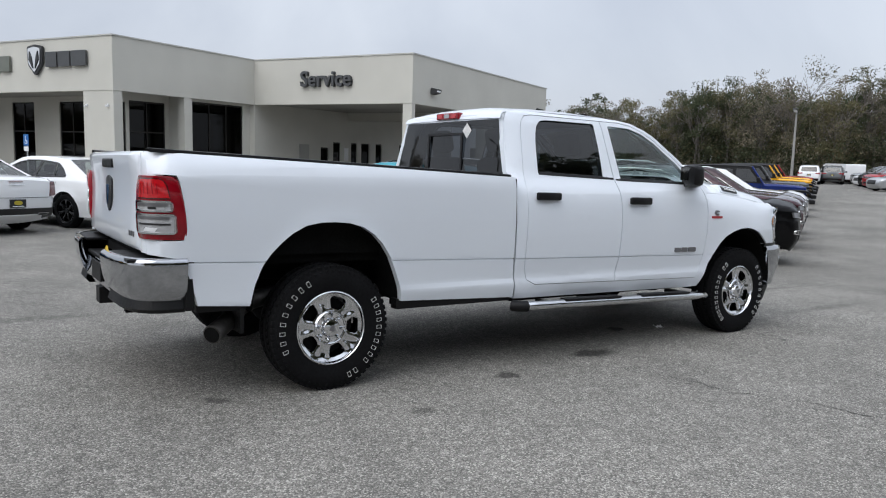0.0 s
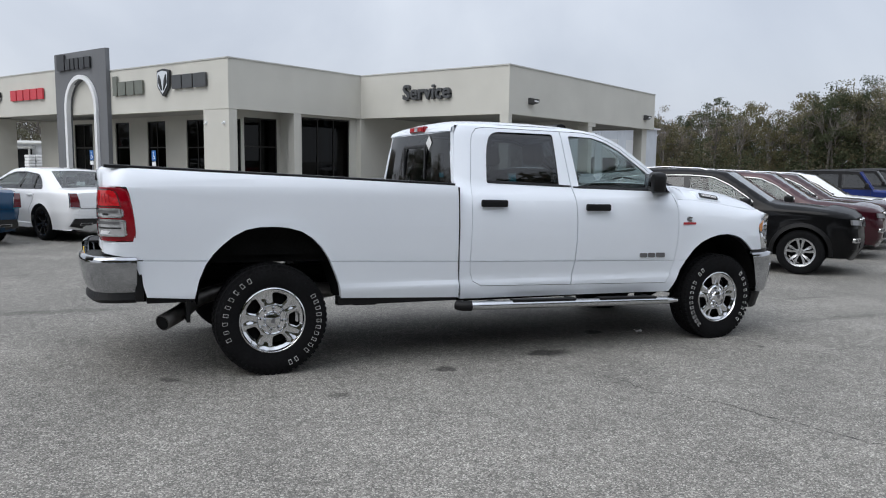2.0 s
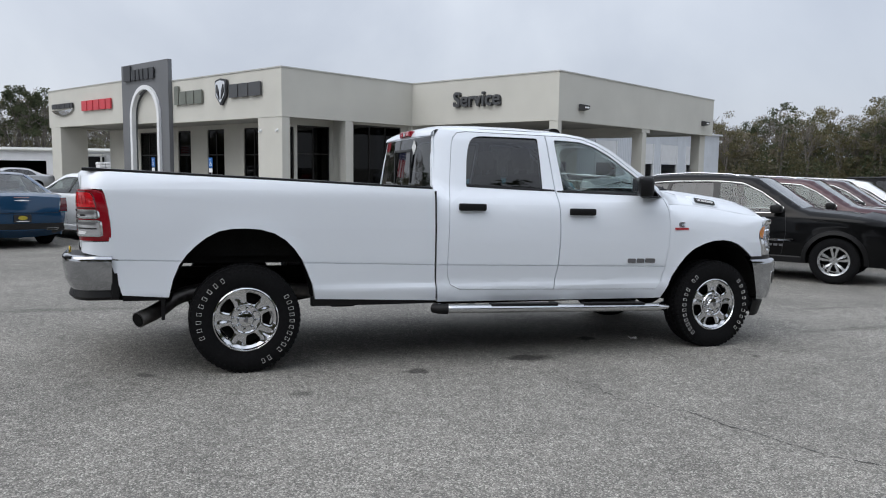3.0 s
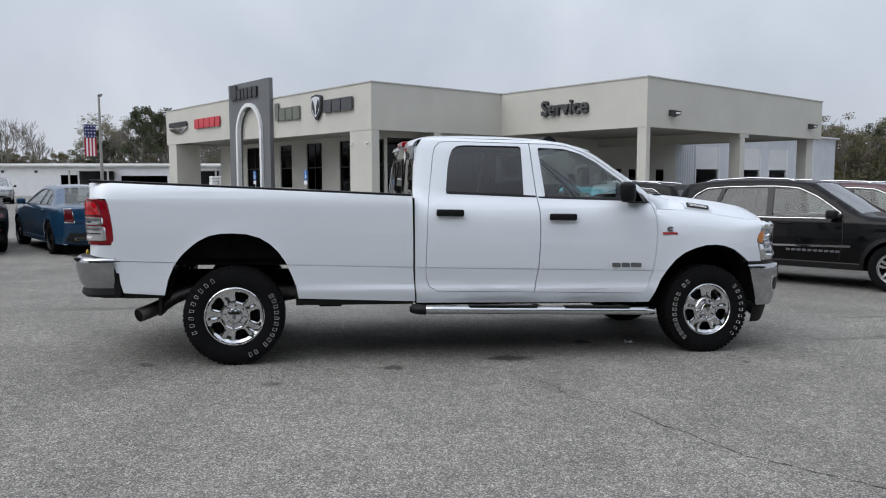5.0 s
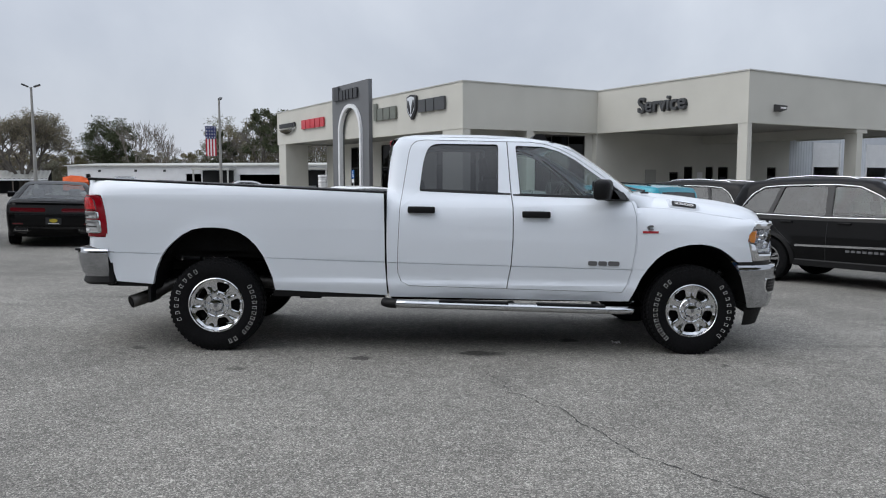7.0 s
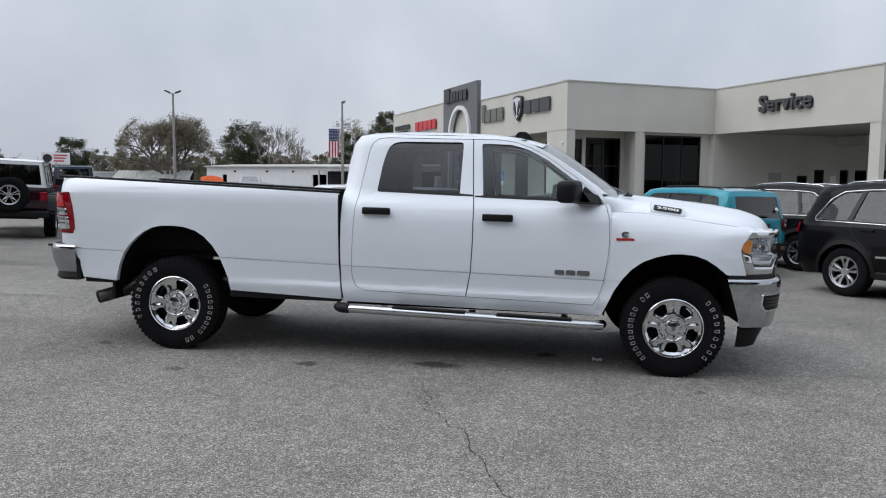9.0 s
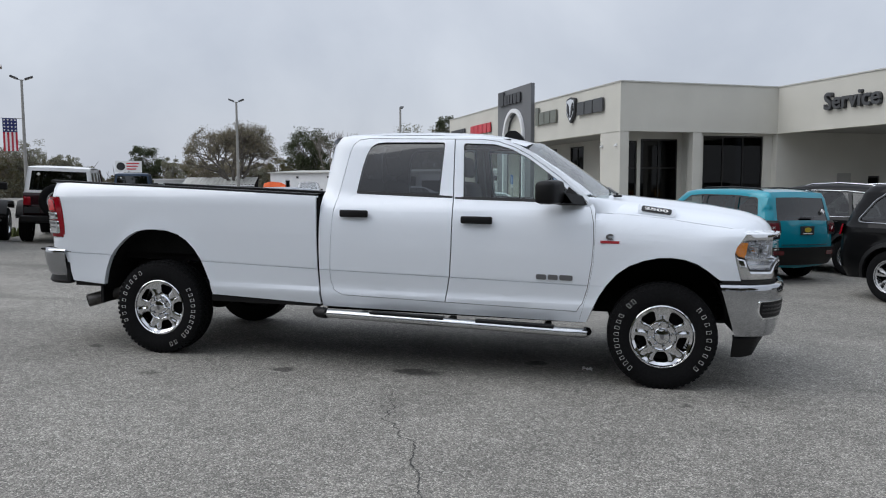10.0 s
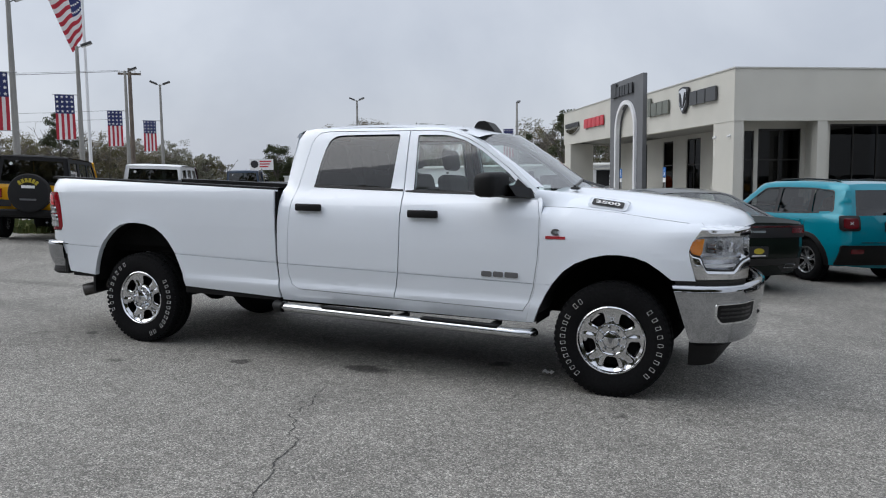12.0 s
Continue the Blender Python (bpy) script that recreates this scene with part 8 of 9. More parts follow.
def spread_tree(name, label, at, h, seed, trunk, limbs, depth, twig, lift, open_angle, leaf=None, per=0, size=0.1, fuzz=0.35, reach=0.30, fork=0.28, spread=0.42, dome=0.0):
    """A tree of limbs forking to fine twigs, with leaves gathered round the twigs' ends where it has any."""
    rng = np.random.default_rng(seed)
    t = thing(name, label, "tree", Matrix.Translation((at[0], at[1], ground_z(*at) - 0.1)))
    rods, tips = [], []
    top = Vector((0, 0, h * fork))
    for k in range(limbs):
        a = 2 * math.pi * (k + rng.uniform(0, 0.7)) / limbs
        d = Vector((math.cos(a) * open_angle * rng.uniform(0.5, 1.1), math.sin(a) * open_angle * rng.uniform(0.5, 1.1), 1.0)).normalized()
        branches(rng, top * rng.uniform(0.75, 1.0), d, h * reach * rng.uniform(0.8, 1.1), trunk * 0.5, depth, twig, lift, spread, rods, tips)
    k = h / max(p.z for p in tips)
    if dome:
        def held(p):
            q = Vector((p.x / dome, p.y / dome, (p.z * k - h * 0.42) / (h * 0.58)))
            return p if q.length < 1 or p.z * k < h * 0.42 else Vector((p.x, p.y, (h * 0.42 + (p.z * k - h * 0.42) / q.length) / k)) if math.hypot(q.x, q.y) < 0.7 else Vector((p.x / q.length, p.y / q.length, (h * 0.42 + (p.z * k - h * 0.42) / q.length) / k))
        rods = [(held(a), held(b), r0, r1) for a, b, r0, r1 in rods]
        tips = [held(p) for p in tips]
    bm = bmesh.new()
    rod(bm, (0, 0, 0), top * k, trunk, trunk * 0.75, 10, caps=False)
    for a, b, r0, r1 in rods:
        rod(bm, a * k, b * k, r0, r1, 6 if r0 > 0.06 else 3, caps=False)
    part("trunk", bm, M["twig" if leaf is None else "bark"], t)
    if leaf:
        mesh_from("crown", np.concatenate([leaf_quads(rng, tuple(p * k), (fuzz, fuzz, fuzz * 0.8), per, size) for p in tips]), M[leaf], t)
    return t


def tree(name, label, at, h, spread, seed, leaf="leaf_olive", clumps=60, per=70, size=0.22, low=0.35, trunk=0.3, depth=4):
    rng = np.random.default_rng(seed)
    t = thing(name, label, "tree", Matrix.Translation((at[0], at[1], ground_z(*at) - 0.1)))
    bm = bmesh.new()
    top = Vector((0, 0, h * 0.30))
    rod(bm, (0, 0, 0), top, trunk, trunk * 0.72, 10, caps=False)
    for k in range(5):
        d = Vector((math.cos(k * 1.26 + rng.uniform(0, 0.6)) * 0.55, math.sin(k * 1.26 + rng.uniform(0, 0.6)) * 0.55, 1.0)).normalized()
        limb_mesh(bm, rng, top, d, h * 0.24, trunk * 0.5, depth, 0.02)
    part("trunk", bm, M["bark"], t)
    mesh_from("crown", crown_quads(rng, (0, 0, 0), h, spread, clumps, per, size, low), M[leaf], t)
    return t


def woods(name, label, spots, seed, mats=("leaf_olive", "leaf_green", "leaf_brown"), per=95, size=0.118, twigs=True):
    """Distant woods: many crowns and trunks, too many to count."""
    rng = np.random.default_rng(seed)
    sets = {m: [] for m in mats}
    trunks = bmesh.new()
    limbs = []
    for x, y, h in spots:
        z = ground_z(x, y) - 0.2
        m = mats[int(rng.integers(0, len(mats)))]
        spread = h * rng.uniform(0.24, 0.36)
        sets[m].append(crown_quads(rng, (x, y, z), h * rng.uniform(0.95, 1.03), spread, 30, per, size, 0.25))
        if twigs:
            for k in range(8):
                c = (x + rng.uniform(-2.5, 2.5), y + rng.uniform(-2.5, 2.5), z + h * rng.uniform(0.04, 0.36))
                sets[mats[int(rng.integers(0, len(mats)))]].append(leaf_quads(rng, c, (1.8, 1.8, 1.4), 75, size * 1.3))
        rod(trunks, (x, y, z), (x + rng.uniform(-0.6, 0.6), y + rng.uniform(-0.6, 0.6), z + h * 0.72), 0.17, 0.06, 5, caps=False)
        for k in range(3):
            b = Vector((x, y, z + h * rng.uniform(0.3, 0.6)))
            rod(trunks, b, b + Vector((rng.uniform(-2, 2), rng.uniform(-2, 2), rng.uniform(1.0, 3.2))), 0.07, 0.025, 4, caps=False)
        if twigs:
            for k in range(4):
                d = Vector((rng.normal() * 0.5, rng.normal() * 0.5, 1.0)).normalized()
                branches(rng, Vector((x, y, z + h * rng.uniform(0.35, 0.6))), d, h * rng.uniform(0.14, 0.2), 0.06, 2, 0.022, 0.25, 0.45, limbs, [])
    root = tagged(new(name), label, "woods", kind="stuff")
    for m, q in sets.items():
        if q:
            o = mesh_from("foliage", np.concatenate(q), M[m], root)
            o["kind"] = "stuff"
    o = part("trunks", trunks, M["bark"], root)
    o["kind"] = "stuff"
    if limbs:
        bm = bmesh.new()
        for a, b, r0, r1 in limbs:
            rod(bm, a, b, r0, r1, 3, caps=False)
        o = part("bare_twigs", bm, M["twig"], root)
        o["kind"] = "stuff"


def arc(az0, az1, r0, r1, n, h0, h1, seed):
    rng = np.random.default_rng(seed)
    out = []
    for k in range(n):
        a = radians(az0 + (az1 - az0) * (k + rng.uniform(0, 1)) / n)
        r = rng.uniform(r0, r1)
        out.append((1 + r * math.cos(a), -5 + r * math.sin(a), rng.uniform(h0, h1)))
    return out


woods("far_woods", "mixed olive and brown woods beyond the parking lot", arc(12, 36, 90, 112, 112, 9.4, 13.6, 1) + arc(36, 41, 90, 112, 24, 9.6, 11.8, 10) + arc(40, 60, 92, 118, 62, 7.2, 10.6, 2), 11, mats=("leaf_olive", "leaf_green", "leaf_brown", "leaf_green"))
woods("far_woods", "mixed woods of uneven height behind the white warehouse", arc(90, 104, 108, 130, 34, 8.6, 11.6, 3) + arc(104, 122, 116, 150, 48, 4.8, 6.6, 4) + arc(122, 127, 125, 165, 12, 3.0, 4.6, 6) + arc(127, 134, 122, 150, 24, 5.6, 7.0, 8) + arc(130, 158, 116, 148, 104, 6.6, 9.6, 7), 12, mats=("leaf_grey_lit", "leaf_olive", "leaf_brown"), per=74, size=0.13)
woods("tree_belt", "belt of trees along the lot behind the viewer", arc(200, 340, 19, 30, 64, 9.5, 14.5, 5), 13, per=38, size=0.34, twigs=False)
spread_tree("broad_oak", "broad spreading oak with thin brown and olive leaves", (-45.5, 87.5), 10.8, 21, 0.45, 7, 5, 0.016, 0.16, 0.95, "leaf_brown", 9, 0.10, 0.55, 0.30, 0.16, 0.46, 6.6)
tree("dense_tree", "dense dark evergreen tree with a rounded uneven crown", (-39.0, 98.5), 9.6, 3.5, 22, "leaf_green", 110, 260, 0.11, 0.18, 0.3, 3)
tree("dense_tree", "small dark evergreen tree by the road", (-66.0, 98.0), 7.6, 2.8, 23, "leaf_green", 80, 240, 0.11, 0.2, 0.26, 3)
tree("pine_tree", "tall pine with a ragged crown standing over the woods", (-88.0, 76.0), 12.2, 2.4, 33, "leaf_green", 40, 150, 0.14, 0.62, 0.24, 3)
spread_tree("bare_tree", "bare leafless tree with fine spreading twigs", (-33.5, 92.0), 9.6, 24, 0.16, 4, 4, 0.012, 0.30, 0.45, reach=0.24, fork=0.2, spread=0.34)
spread_tree("bare_tree", "bare leafless tree with fine spreading twigs", (-30.2, 94.0), 9.2, 25, 0.16, 4, 4, 0.012, 0.30, 0.45, reach=0.24, fork=0.2, spread=0.34)
tree("pine_tree", "tall thin pine with a ragged dark crown", (-19.0, 100.0), 11.6, 2.6, 26, "leaf_green", 44, 150, 0.14, 0.5, 0.24, 3)
tree("pine_tree", "tall thin pine with a ragged dark crown", (-15.6, 97.0), 10.8, 2.6, 27, "leaf_green", 44, 150, 0.14, 0.5, 0.24, 3)
tree("pine_tree", "slender pine with a sparse crown", (-25.0, 104.0), 8.6, 1.8, 28, "leaf_green", 26, 70, 0.2, 0.5, 0.2, 3)
tree("pine_tree", "pine showing above the showroom roof", (-5.5, 74.0), 9.3, 1.9, 29, "leaf_green", 26, 70, 0.2, 0.7, 0.2, 3)


def grass_strip():
    """A rough verge of grass by the road."""
    rng = np.random.default_rng(31)
    out = []
    for k in range(2600):
        x, y = rng.uniform(-26, -11.2), rng.uniform(8.2, 11.6)
        x, y = x + 0.0, y + (x + 12) * -0.1
        z = ground_z(x, y)
        a, h = rng.uniform(0, math.pi), rng.uniform(0.10, 0.26)
        c, s = math.cos(a) * 0.05, math.sin(a) * 0.05
        out.append([(x - c, y - s, z), (x + c, y + s, z), (x + c * 0.4 + rng.uniform(-0.05, 0.05), y + s, z + h), (x - c * 0.4, y - s + rng.uniform(-0.05, 0.05), z + h * 0.9)])
    tagged(mesh_from("grass_verge", np.array(out), M["grass"]), "strip of rough green grass at the lot's edge", "grass", kind="stuff")


grass_strip()


# ---- poles, lamps, flags ----
M["post_concrete"] = material("post_concrete", (0.27, 0.265, 0.25), 0.85, blot=0.15, blot_scale=1.0, grain=0.1, grain_scale=40)
M["flag_red"] = material("flag_red", (0.42, 0.025, 0.045), 0.8, blot=0.08, blot_scale=3)
M["flag_white"] = material("flag_white", (0.72, 0.70, 0.70), 0.8, blot=0.06, blot_scale=3)
M["flag_blue"] = material("flag_blue", (0.025, 0.035, 0.13), 0.8, blot=0.08, blot_scale=3)


def banner(x, y, z, heading, w=0.93, h=2.38):
    """A hanging banner: starred blue field over red and white upright stripes."""
    f = thing("flag_banner", "hanging banner with a starred blue field and red and white stripes", "flag", pose(x, y, z, 0, 0, heading), "lamp-post banners")
    split = h * 0.08

    def cloth(x0, x1, z0, z1, off=0.0):
        bm = bmesh.new()
        n = 7
        loft(bm, [[Vector((x0 + (x1 - x0) * i / 2, off + 0.04 * math.sin((zz + 1.0) * 1.9) + 0.03 * math.sin((x0 + (x1 - x0) * i / 2) * 4), zz)) for i in range(3)] for zz in np.linspace(z0, z1, n)])
        return bm

    part("star_field", cloth(-w / 2, w / 2, split, h / 2), M["flag_blue"], f, smooth=True)
    n = 7
    for k in range(n):
        a, b = -w / 2 + w * k / n, -w / 2 + w * (k + 1) / n
        part("stripe", cloth(a, b, -h / 2, split), M["flag_red" if k % 2 == 0 else "flag_white"], f, smooth=True)
    star = [(0.055 * (1 if k % 2 == 0 else 0.45) * math.cos(math.pi / 2 + k * math.pi / 5), 0.055 * (1 if k % 2 == 0 else 0.45) * math.sin(math.pi / 2 + k * math.pi / 5)) for k in range(10)]
    proto = None
    for i in range(4):
        for j in range(4):
            sx, sz = -w / 2 + w * (i + 0.5) / 4, split + (h / 2 - split) * (j + 0.5) / 4
            if proto is None:
                bm = bmesh.new()
                prism(bm, [(1.5 * p[0], 1.5 * p[1]) for p in star], -0.01, 0.01)
                proto = part("star", bm, M["flag_white"], f)
                o = proto
            else:
                o = shared("star", proto, f, Matrix.Identity(4))
            o.matrix_basis = Matrix.Translation((sx, 0.04 * math.sin((sz + 1.0) * 1.9) + 0.03 * math.sin(sx * 4) - 0.012, sz))
    part("top_rod", rod(bmesh.new(), (-w / 2 - 0.1, 0, h / 2), (w / 2 + 0.35, 0, h / 2), 0.025, seg=6), M["galvanised"], f)
    part("lower_rod", rod(bmesh.new(), (-w / 2 - 0.1, 0, -h / 2), (w / 2 + 0.35, 0, -h / 2), 0.02, seg=6), M["galvanised"], f)


def lamp_post(x, y, h, heading=0.0, heads=1, r=0.16, label="tall pale concrete lamp post with floodlight heads"):
    z = ground_z(x, y)
    p = thing("lamp_post", label, "lamp post", pose(x, y, z, 0, 0, heading), "lamp posts")
    part("pole", rod(bmesh.new(), (0, 0, -0.2), (0, 0, h - z), r, r * 0.55, 12), M["post_concrete"], p)
    for k in range(heads):
        s = 1 if k == 0 else -1
        part("arm", rod(bmesh.new(), (0, 0, h - z - 0.1), (s * 0.25, 0, h - z + 0.05), 0.03, seg=6), M["galvanised"], p)
        bm = bmesh.new()
        box(bm, -0.29, 0.29, -0.17, 0.17, -0.07, 0.07, 0.03, pose(s * 0.48, 0, h - z + 0.14, 0, -s * 22, 0))
        part("lamp_head", bm, M["lamp_head"], p)
        part("lamp_lens", box(bmesh.new(), -0.24, 0.24, -0.13, 0.13, -0.085, -0.065, 0, pose(s * 0.48, 0, h - z + 0.14, 0, -s * 22, 0)), M["white_sign"], p)


lamp_post(-23.0, 17.1, 8.95, 40, 1, 0.165)
lamp_post(-28.37, 25.29, 8.8, 40, 1, 0.16)
lamp_post(-34.22, 34.5, 9.06, 40, 1, 0.15)
lamp_post(-38.04, 41.91, 9.2, 40, 2, 0.145)
lamp_post(-31.8, 62.6, 9.6, 200, 2, 0.17)
lamp_post(-16.9, 68.9, 9.2, 90, 1, 0.17)
lamp_post(57.6, 32.2, 5.9, 200, 1, 0.13)
lamp_post(68.1, 66.9, 9.0, 90, 2, 0.17)
for bx, by, bz in ((-23.40, 16.60, 4.87), (-28.85, 24.75, 5.04), (-34.75, 33.95, 5.19), (-38.66, 41.28, 5.19)):
    banner(bx, by, bz, 43)
banner(-17.75, 68.75, 5.15, 10, 1.0, 2.9)

# timber utility pole with crossarm and wires
up = thing("utility_pole", "weathered timber utility pole with a crossarm and wires", "utility pole", Matrix.Translation((-35.07, 35.77, ground_z(-35.07, 35.77))))
part("pole", rod(bmesh.new(), (0, 0, -0.2), (0, 0, 9.45), 0.17, 0.12, 10), M["wood_pole"], up)
part("crossarm", box(bmesh.new(), -0.75, 0.75, -0.06, 0.06, 9.0, 9.14, 0, pose(0, 0, 0, 0, 0, 40)), M["wood_pole"], up)
for k in (-0.7, -0.35, 0.35, 0.7):
    part("insulator", rod(bmesh.new(), (k * 0.766, k * 0.643, 9.14), (k * 0.766, k * 0.643, 9.3), 0.04, seg=8), M["white_sign"], up)
for k, (dx, z0, z1) in enumerate(((-0.65, 9.3, 9.6), (-0.3, 9.25, 9.4), (0.4, 9.3, 9.1), (0.0, 6.6, 6.7), (0.1, 6.0, 6.2))):
    pts = [(-35.07 + dx * 0.77 - 60 * f, 35.77 + dx * 0.64 - 28 * f, z0 + (z1 - z0) * f - 2.2 * f * (1 - f)) for f in np.linspace(0, 1, 12)]
    tagged(part("overhead_wire", tube(bmesh.new(), pts, 0.010, 5), M["sign_black"]), "thin black overhead wire from the utility pole", "wire", "overhead wires")

# big flag drooping from its pole
fx, fy = -46.05, 42.22
fp = thing("flagpole", "tall white flagpole with a large drooping striped flag", "flagpole", pose(fx, fy, ground_z(fx, fy), 0, 0, 48))
part("pole", rod(bmesh.new(), (0, 0, -0.2), (0, 0, 19.3), 0.16, 0.08, 12), M["white_metal"], fp)
N = 13


def droop(u, v):
    """u along the fly from the pole, v down the hoist; the cloth hangs and folds."""
    x = -(0.12 + 2.5 * u * (1 - 0.35 * v) - 0.8 * u * v)
    z = 18.1 - 4.4 * v - 1.9 * u + 0.5 * u * u - 0.25 * math.sin(u * 9) * 0.3
    y = 0.28 * math.sin(u * 7.5 + v * 2.2) * (0.2 + u)
    return Vector((x, y, z))


for k in range(N):
    v0, v1 = k / N, (k + 1) / N
    u0 = 0.42 if k < 7 else 0.0
    bm = bmesh.new()
    loft(bm, [[droop(u, v) for v in (v0, v1)] for u in np.linspace(u0, 1, 14)])
    part("stripe", bm, M["flag_red" if k % 2 == 0 else "flag_white"], fp, smooth=True)
bm = bmesh.new()
loft(bm, [[droop(u, v) for v in np.linspace(0, 7 / N, 6)] for u in np.linspace(0, 0.42, 8)])
part("star_field", bm, M["flag_blue"], fp, smooth=True)
proto = None
for i in range(5):
    for j in range(4):
        p = droop(0.42 * (i + 0.5) / 5, 7 / N * (j + 0.5) / 4)
        if proto is None:
            proto = part("star", prism(bmesh.new(), [(0.11 * (1 if q % 2 == 0 else 0.45) * math.cos(math.pi / 2 + q * math.pi / 5), 0.11 * (1 if q % 2 == 0 else 0.45) * math.sin(math.pi / 2 + q * math.pi / 5)) for q in range(10)], -0.03, 0.03), M["flag_white"], fp)
            o = proto
        else:
            o = shared("star", proto, fp, Matrix.Identity(4))
        o.matrix_basis = Matrix.Translation(p)


# ---- far buildings ----
def warehouse():
    """Long low white metal warehouse with dark openings and lean-to canopies."""
    a, b = Vector((-38.5, 84.5)), Vector((-4.0, 80.5))
    d = (b - a)
    ang = math.degrees(math.atan2(d.y, d.x))
    L = d.length
    t = thing("warehouse", "long low white metal warehouse with dark door openings", "building", pose(a.x, a.y, ground_z(a.x, a.y), 0, 0, ang))
    at = 0.0
    for x0, x1, h in ((2.0, 2.6, 2.3), (14.2, 16.0, 2.3), (20.6, 25.6, 2.2), (29.6, 31.2, 2.2), (L, L, 0)):
        part("wall", box(bmesh.new(), at, x0, 0, 0.2, -0.2, 3.3), M["white_metal"], t)
        if x1 > x0:
            part("wall", box(bmesh.new(), x0, x1, 0, 0.2, h, 3.3), M["white_metal"], t)
        at = x1
    part("end_wall", box(bmesh.new(), -0.2, 0, 0, 14, -0.2, 3.3), M["white_metal"], t)
    part("end_wall", box(bmesh.new(), L, L + 0.2, 0, 14, -0.2, 3.3), M["white_metal"], t)
    part("back_wall", box(bmesh.new(), 0, L, 13.8, 14, -0.2, 3.3), M["shade_tone"], t)
    bm = bmesh.new()
    loft(bm, [[Vector((x, y, z)) for y, z in ((-0.35, 3.22), (-0.35, 3.34), (7, 3.7), (14.3, 3.34), (14.3, 3.22))] for x in (-0.4, L + 0.4)])
    part("roof", bm, M["coping"], t)
    for x0 in (15.9, 27.2):
        part("canopy", box(bmesh.new(), x0, x0 + 4.4, -2.6, -0.35, 2.75, 2.95), M["coping"], t)
        for px in (x0 + 0.1, x0 + 4.1):
            part("canopy_post", box(bmesh.new(), px, px + 0.16, -2.5, -2.34, -0.2, 2.75), M["coping"], t)
        # dark slab against the wall imitates the shade below the canopy
        part("canopy_shade", box(bmesh.new(), x0 + 0.4, x0 + 4.0, -0.28, -0.02, 0.9, 2.7), M["shade_tone"], t)
    for x0 in (3.6, 8.0, 11.5):
        part("wall_vent", box(bmesh.new(), x0, x0 + 0.3, -0.06, -0.003, 2.55, 2.8), M["lamp_head"], t)
    h = thing("roadside_shed", "small white shed with dark windows beyond the road", "building", pose(-55, 88, ground_z(-55, 88), 0, 0, 30))
    part("wall", box(bmesh.new(), -2.4, 2.4, 0, 4, -0.2, 2.5), M["white_metal"], h)
    part("roof", box(bmesh.new(), -2.55, 2.55, -0.3, 4.3, 2.5, 2.65), M["white_metal"], h)
    for x in (-1.6, -0.5, 0.6):
        part("window", box(bmesh.new(), x, x + 0.95, -0.04, -0.003, 1.1, 1.9), M["dark_frame"], h)
    bb = thing("billboard", "white roadside billboard with a dark disc and red bars", "billboard", pose(-57.5, 82.0, ground_z(-57.5, 82), 0, 0, 35))
    part("post", rod(bmesh.new(), (0, 0, -0.2), (0, 0, 3.6), 0.14), M["galvanised"], bb)
    part("panel", box(bmesh.new(), -1.6, 1.6, -0.1, 0.1, 3.4, 4.9), M["white_sign"], bb)
    part("disc", rod(bmesh.new(), (-0.95, -0.1, 4.2), (-0.95, -0.13, 4.2), 0.52, seg=20), M["sign_black"], bb)
    for k in range(3):
        part("bar", box(bmesh.new(), -0.25, 1.3 - 0.2 * k, -0.13, -0.103, 4.5 - k * 0.36, 4.66 - k * 0.36), M["sign_red"], bb)
    tp = thing("covered_trailer", "orange tarpaulin-covered trailer parked by the warehouse", "trailer", pose(-33.2, 74.0, ground_z(-33.2, 74.0), 0, 0, 20))
    bm = bmesh.new()
    loft(bm, [[Vector((x, y, z)) for y, z in ((-0.9, 0.5), (-0.9, 1.4), (-0.5, 1.85 + dz), (0.5, 1.85 + dz), (0.9, 1.4), (0.9, 0.5))] for x, dz in ((-1.2, 0.0), (-0.4, 0.2), (0.6, 0.1), (1.2, -0.2))])
    part("cover", bm, material("orange_tarp", (0.65, 0.10, 0.015), 0.7, blot=0.1, blot_scale=2), tp)
    part("bed", box(bmesh.new(), -1.3, 1.3, -0.9, 0.9, 0.35, 0.5), M["underbody"], tp)
    for y in (-0.95, 0.95):
        part("wheel", rod(bmesh.new(), (0, y - 0.1, 0.3), (0, y + 0.1, 0.3), 0.3, seg=20), M["rubber"], tp)


warehouse()


# ---- far parked cars ----
def far_copy(src, x, y, heading, swaps, label, group="far parked cars"):
    c = copy_thing(src, parked(x, y, heading))
    for o in [o for o in c.children if o.name.startswith(("side_moulding", "door_mark"))]:
        bpy.data.objects.remove(o)
    repaint(c, swaps)
    c["label"], c["group"] = label, group
    return c


PB, PW = P["black"], P["white"]
for k, (src, base, colour, word, x, y, hd) in enumerate((
        (suv, PB, "white", "white", 64.5, 34.7, 29), (suv, PB, "grey", "grey", 68.5, 34.7, 27), (white_car, PW, "maroon", "maroon", 74.0, 36.2, 30), (white_car, PW, "silver", "silver", 76.5, 38.0, 28),
        (white_car, PW, "silver", "silver", 72.0, 43.6, 120), (suv, PB, "white", "white", 74.5, 47.2, 120), (white_car, PW, "grey", "grey", 71.0, 46.5, 120), (suv, PB, "dark_red", "dark red", 69.5, 42.2, 120),
        (suv, PB, "silver", "silver", 69.6, 29.6, 150), (white_car, PW, "white", "white", 66.3, 27.5, 150), (suv, PB, "black", "black", 62.8, 25.4, 150), (suv, PB, "red", "red", 59.4, 23.3, 150), (white_car, PW, "silver", "silver", 56.2, 21.2, 150))):
    far_copy(src, x, y, hd, {base: P[colour]}, f"{word} {'sport utility car' if src is suv else 'saloon car'} parked far across the lot")
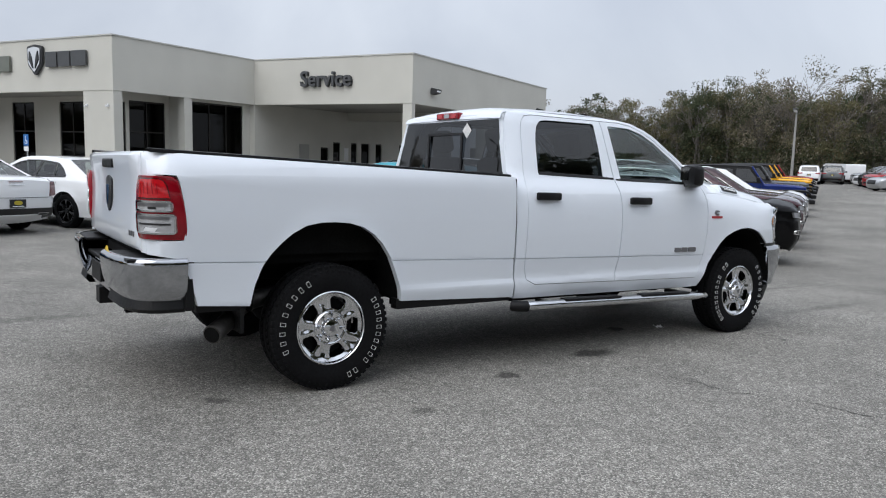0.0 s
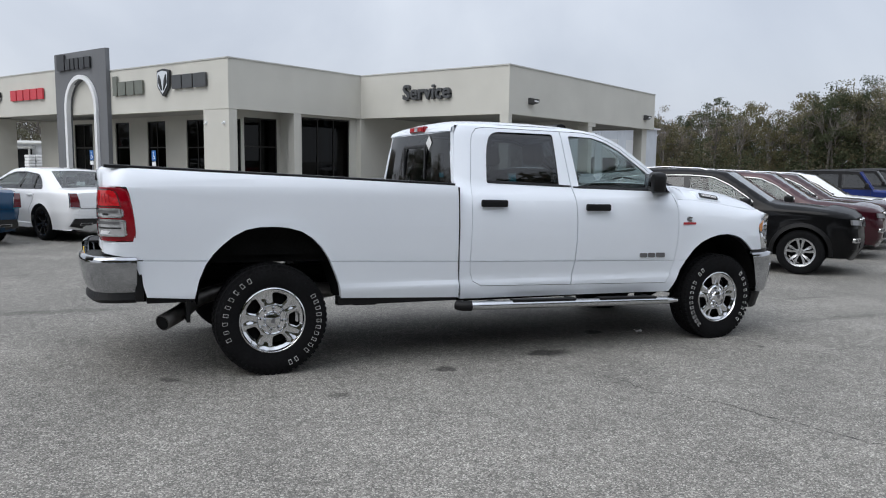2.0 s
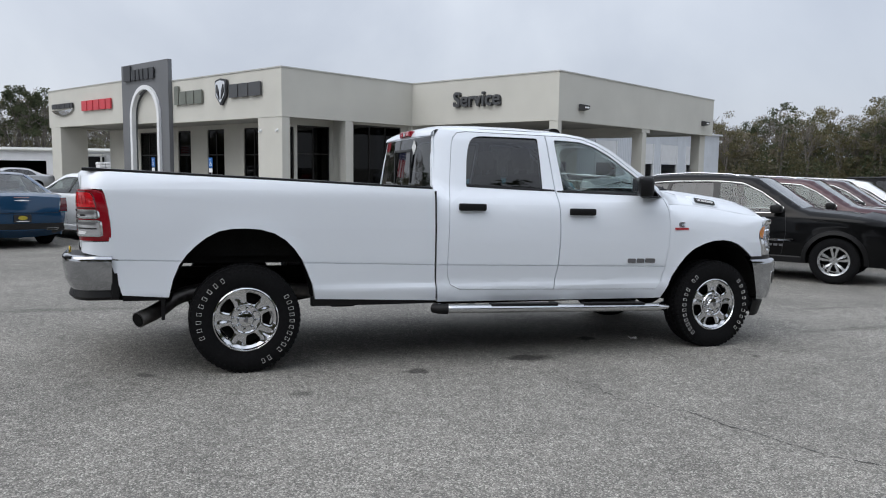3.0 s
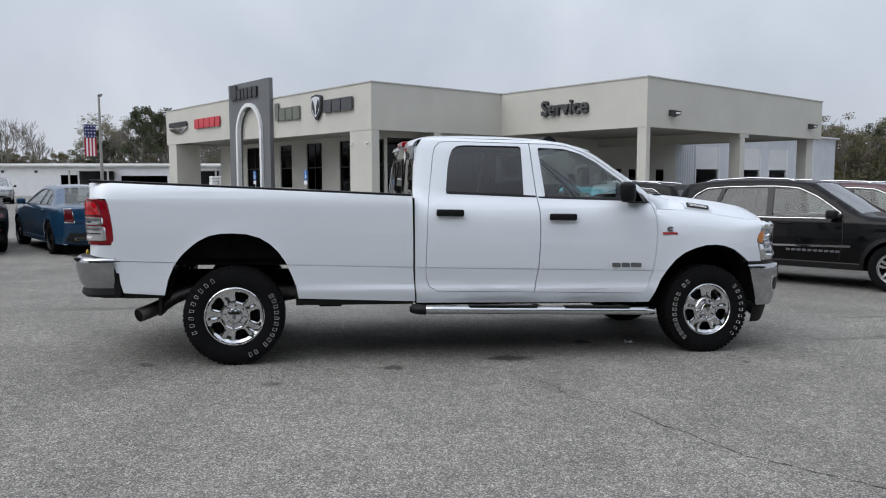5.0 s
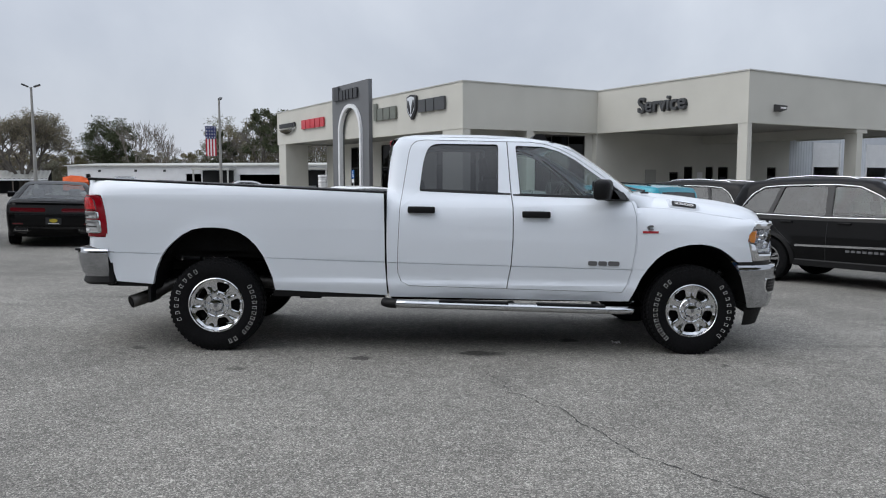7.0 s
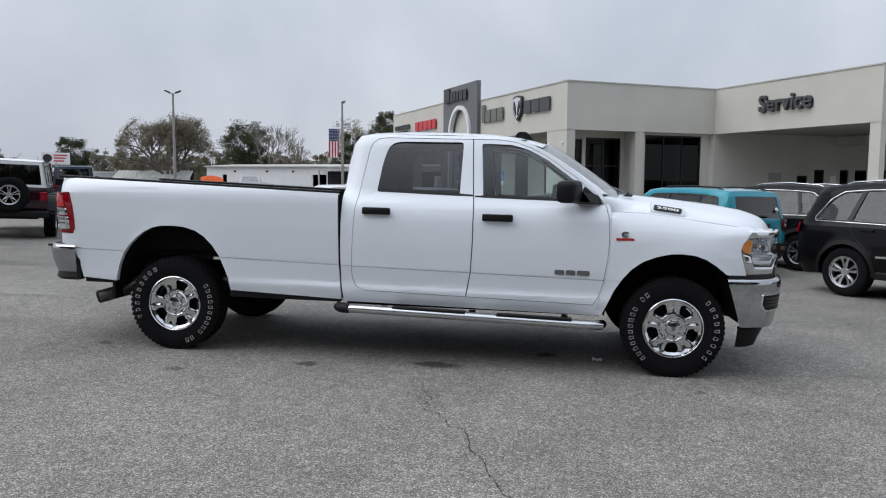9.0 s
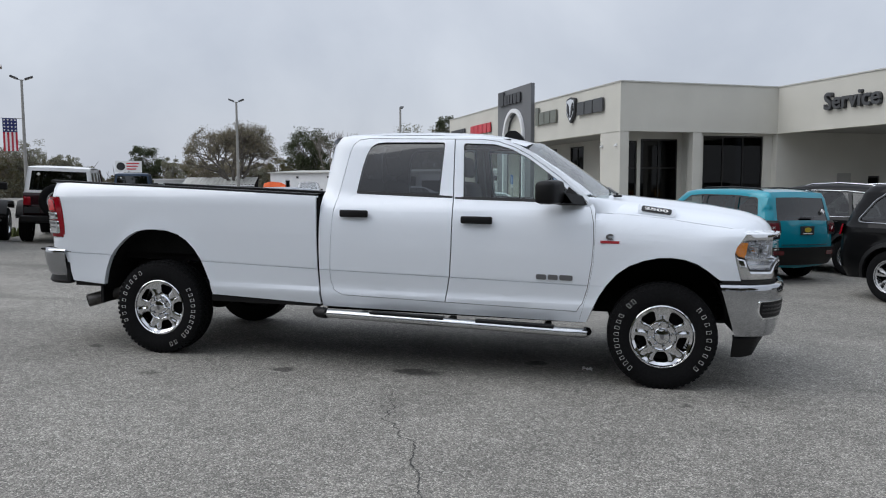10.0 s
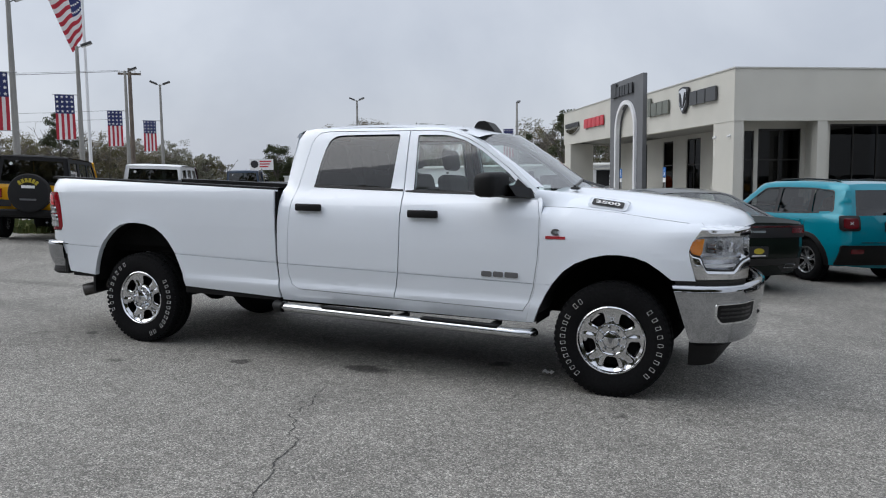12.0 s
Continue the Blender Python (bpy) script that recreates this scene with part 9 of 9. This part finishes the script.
# vehicles by the warehouse and behind the near row
for src, base, colour, word, x, y, hd in ((suv, PB, "silver", "silver", -20.0, 52.0, 290), (white_car, PW, "silver", "silver", -9.0, 48.0, 200), (white_car, PW, "silver", "pale grey", -24.0, 33.0, 120)):
    far_copy(src, x, y, hd, {base: P[colour]}, f"{word} {'sport utility car' if src is suv else 'saloon car'} parked further back on the lot")
van = thing("cargo_van", "white cargo van parked at the far end of the lot", "van", parked(73.2, 35.6, 56))
bm = bmesh.new()
prism(bm, rounded([(-1.0, 0.4), (-1.05, 1.95), (3.0, 2.0), (3.45, 1.85), (4.0, 1.2), (4.7, 1.05), (4.8, 0.4)], 0.15), -0.98, 0.98)
part("body", bm, P["white"], van, smooth=35)
for s in (-1, 1):
    part("side_window", box(bmesh.new(), 3.0, 3.7, min(s * 0.97, s * 0.99), max(s * 0.97, s * 0.99), 1.25, 1.7), M["dark_trim"], van)
    for x in (0.0, 3.6):
        road_wheel("suv", 0.375, 0.235, 0.25, 5, "silver_rim", van, pose(x, s * 0.86, 0.375, 0, 0, 0 if s < 0 else 180))


# ---- small things ----
def bundle_stack(x, y):
    """White wrapped bundles stacked on a pallet."""
    t = thing("bundle_stack", "stack of white wrapped bundles on a wooden pallet", "bundles", pose(x, y, ground_z(x, y), 0, 0, 20))
    part("pallet", box(bmesh.new(), -1.1, 1.1, -0.6, 0.6, 0.0, 0.14), M["wood_pole"], t)
    rng = random.Random(8)
    for i in range(4):
        for k in range(8):
            x0 = -1.08 + i * 0.54
            part("wrapped_pack", box(bmesh.new(), x0 + rng.uniform(0, 0.03), x0 + 0.51, -0.58, 0.58, 0.15 + k * 0.245, 0.38 + k * 0.245, 0.05), M["white_sign"], t)


bundle_stack(-5.78, 65.45)


def litter(x, y):
    """A crumpled scrap of white paper on the asphalt."""
    rng = np.random.default_rng(4)
    bm = bmesh.new()
    rows = [[Vector((x + (i - 3) * 0.014 + rng.normal() * 0.003, y + (j - 2) * 0.016 + rng.normal() * 0.003, ground_z(x, y) + 0.006 + abs(rng.normal()) * 0.011)) for j in range(5)] for i in range(7)]
    loft(bm, rows)
    tagged(part("paper_scrap", bm, M["white_sign"]), "crumpled scrap of white paper lying on asphalt", "litter")


litter(3.74, 0.47)


# a slate off-roader further along the row
P["slate"] = paint("slate_paint", (0.045, 0.065, 0.10), 0.2, coat=0.7)
off_roader("off_road_car", "slate blue boxy off-road car with a hard top", parked(-16.4, 23.4, 122), P["slate"], P["slate"], "black_rim", "tail-out row")


def lean_to(x, y, heading, length):
    """A long low lean-to with a ribbed pale roof on posts."""
    t = thing("lean_to_shed", "long low open shed with a pale ribbed metal roof", "building", pose(x, y, ground_z(x, y), 0, 0, heading))
    bm = bmesh.new()
    n = int(length / 0.12)
    loft(bm, [[Vector((length * k / n, yy, zz + (0.05 if k % 4 in (0, 1) else 0.0))) for k in range(n + 1)] for yy, zz in ((0, 1.75), (3.6, 2.75))])
    part("roof", bm, M["coping"], t)
    part("fascia", box(bmesh.new(), 0, length, -0.05, 0.05, 1.55, 1.74), M["white_metal"], t)
    part("back_wall", box(bmesh.new(), 0, length, 3.5, 3.6, -0.2, 2.7), M["shade_tone"], t)
    for k in range(6):
        part("post", box(bmesh.new(), length * k / 5.05, length * k / 5.05 + 0.12, 0.06, 0.18, -0.2, 1.72), M["wood_pole"], t)


lean_to(-50.6, 83.0, 18, 9.4)
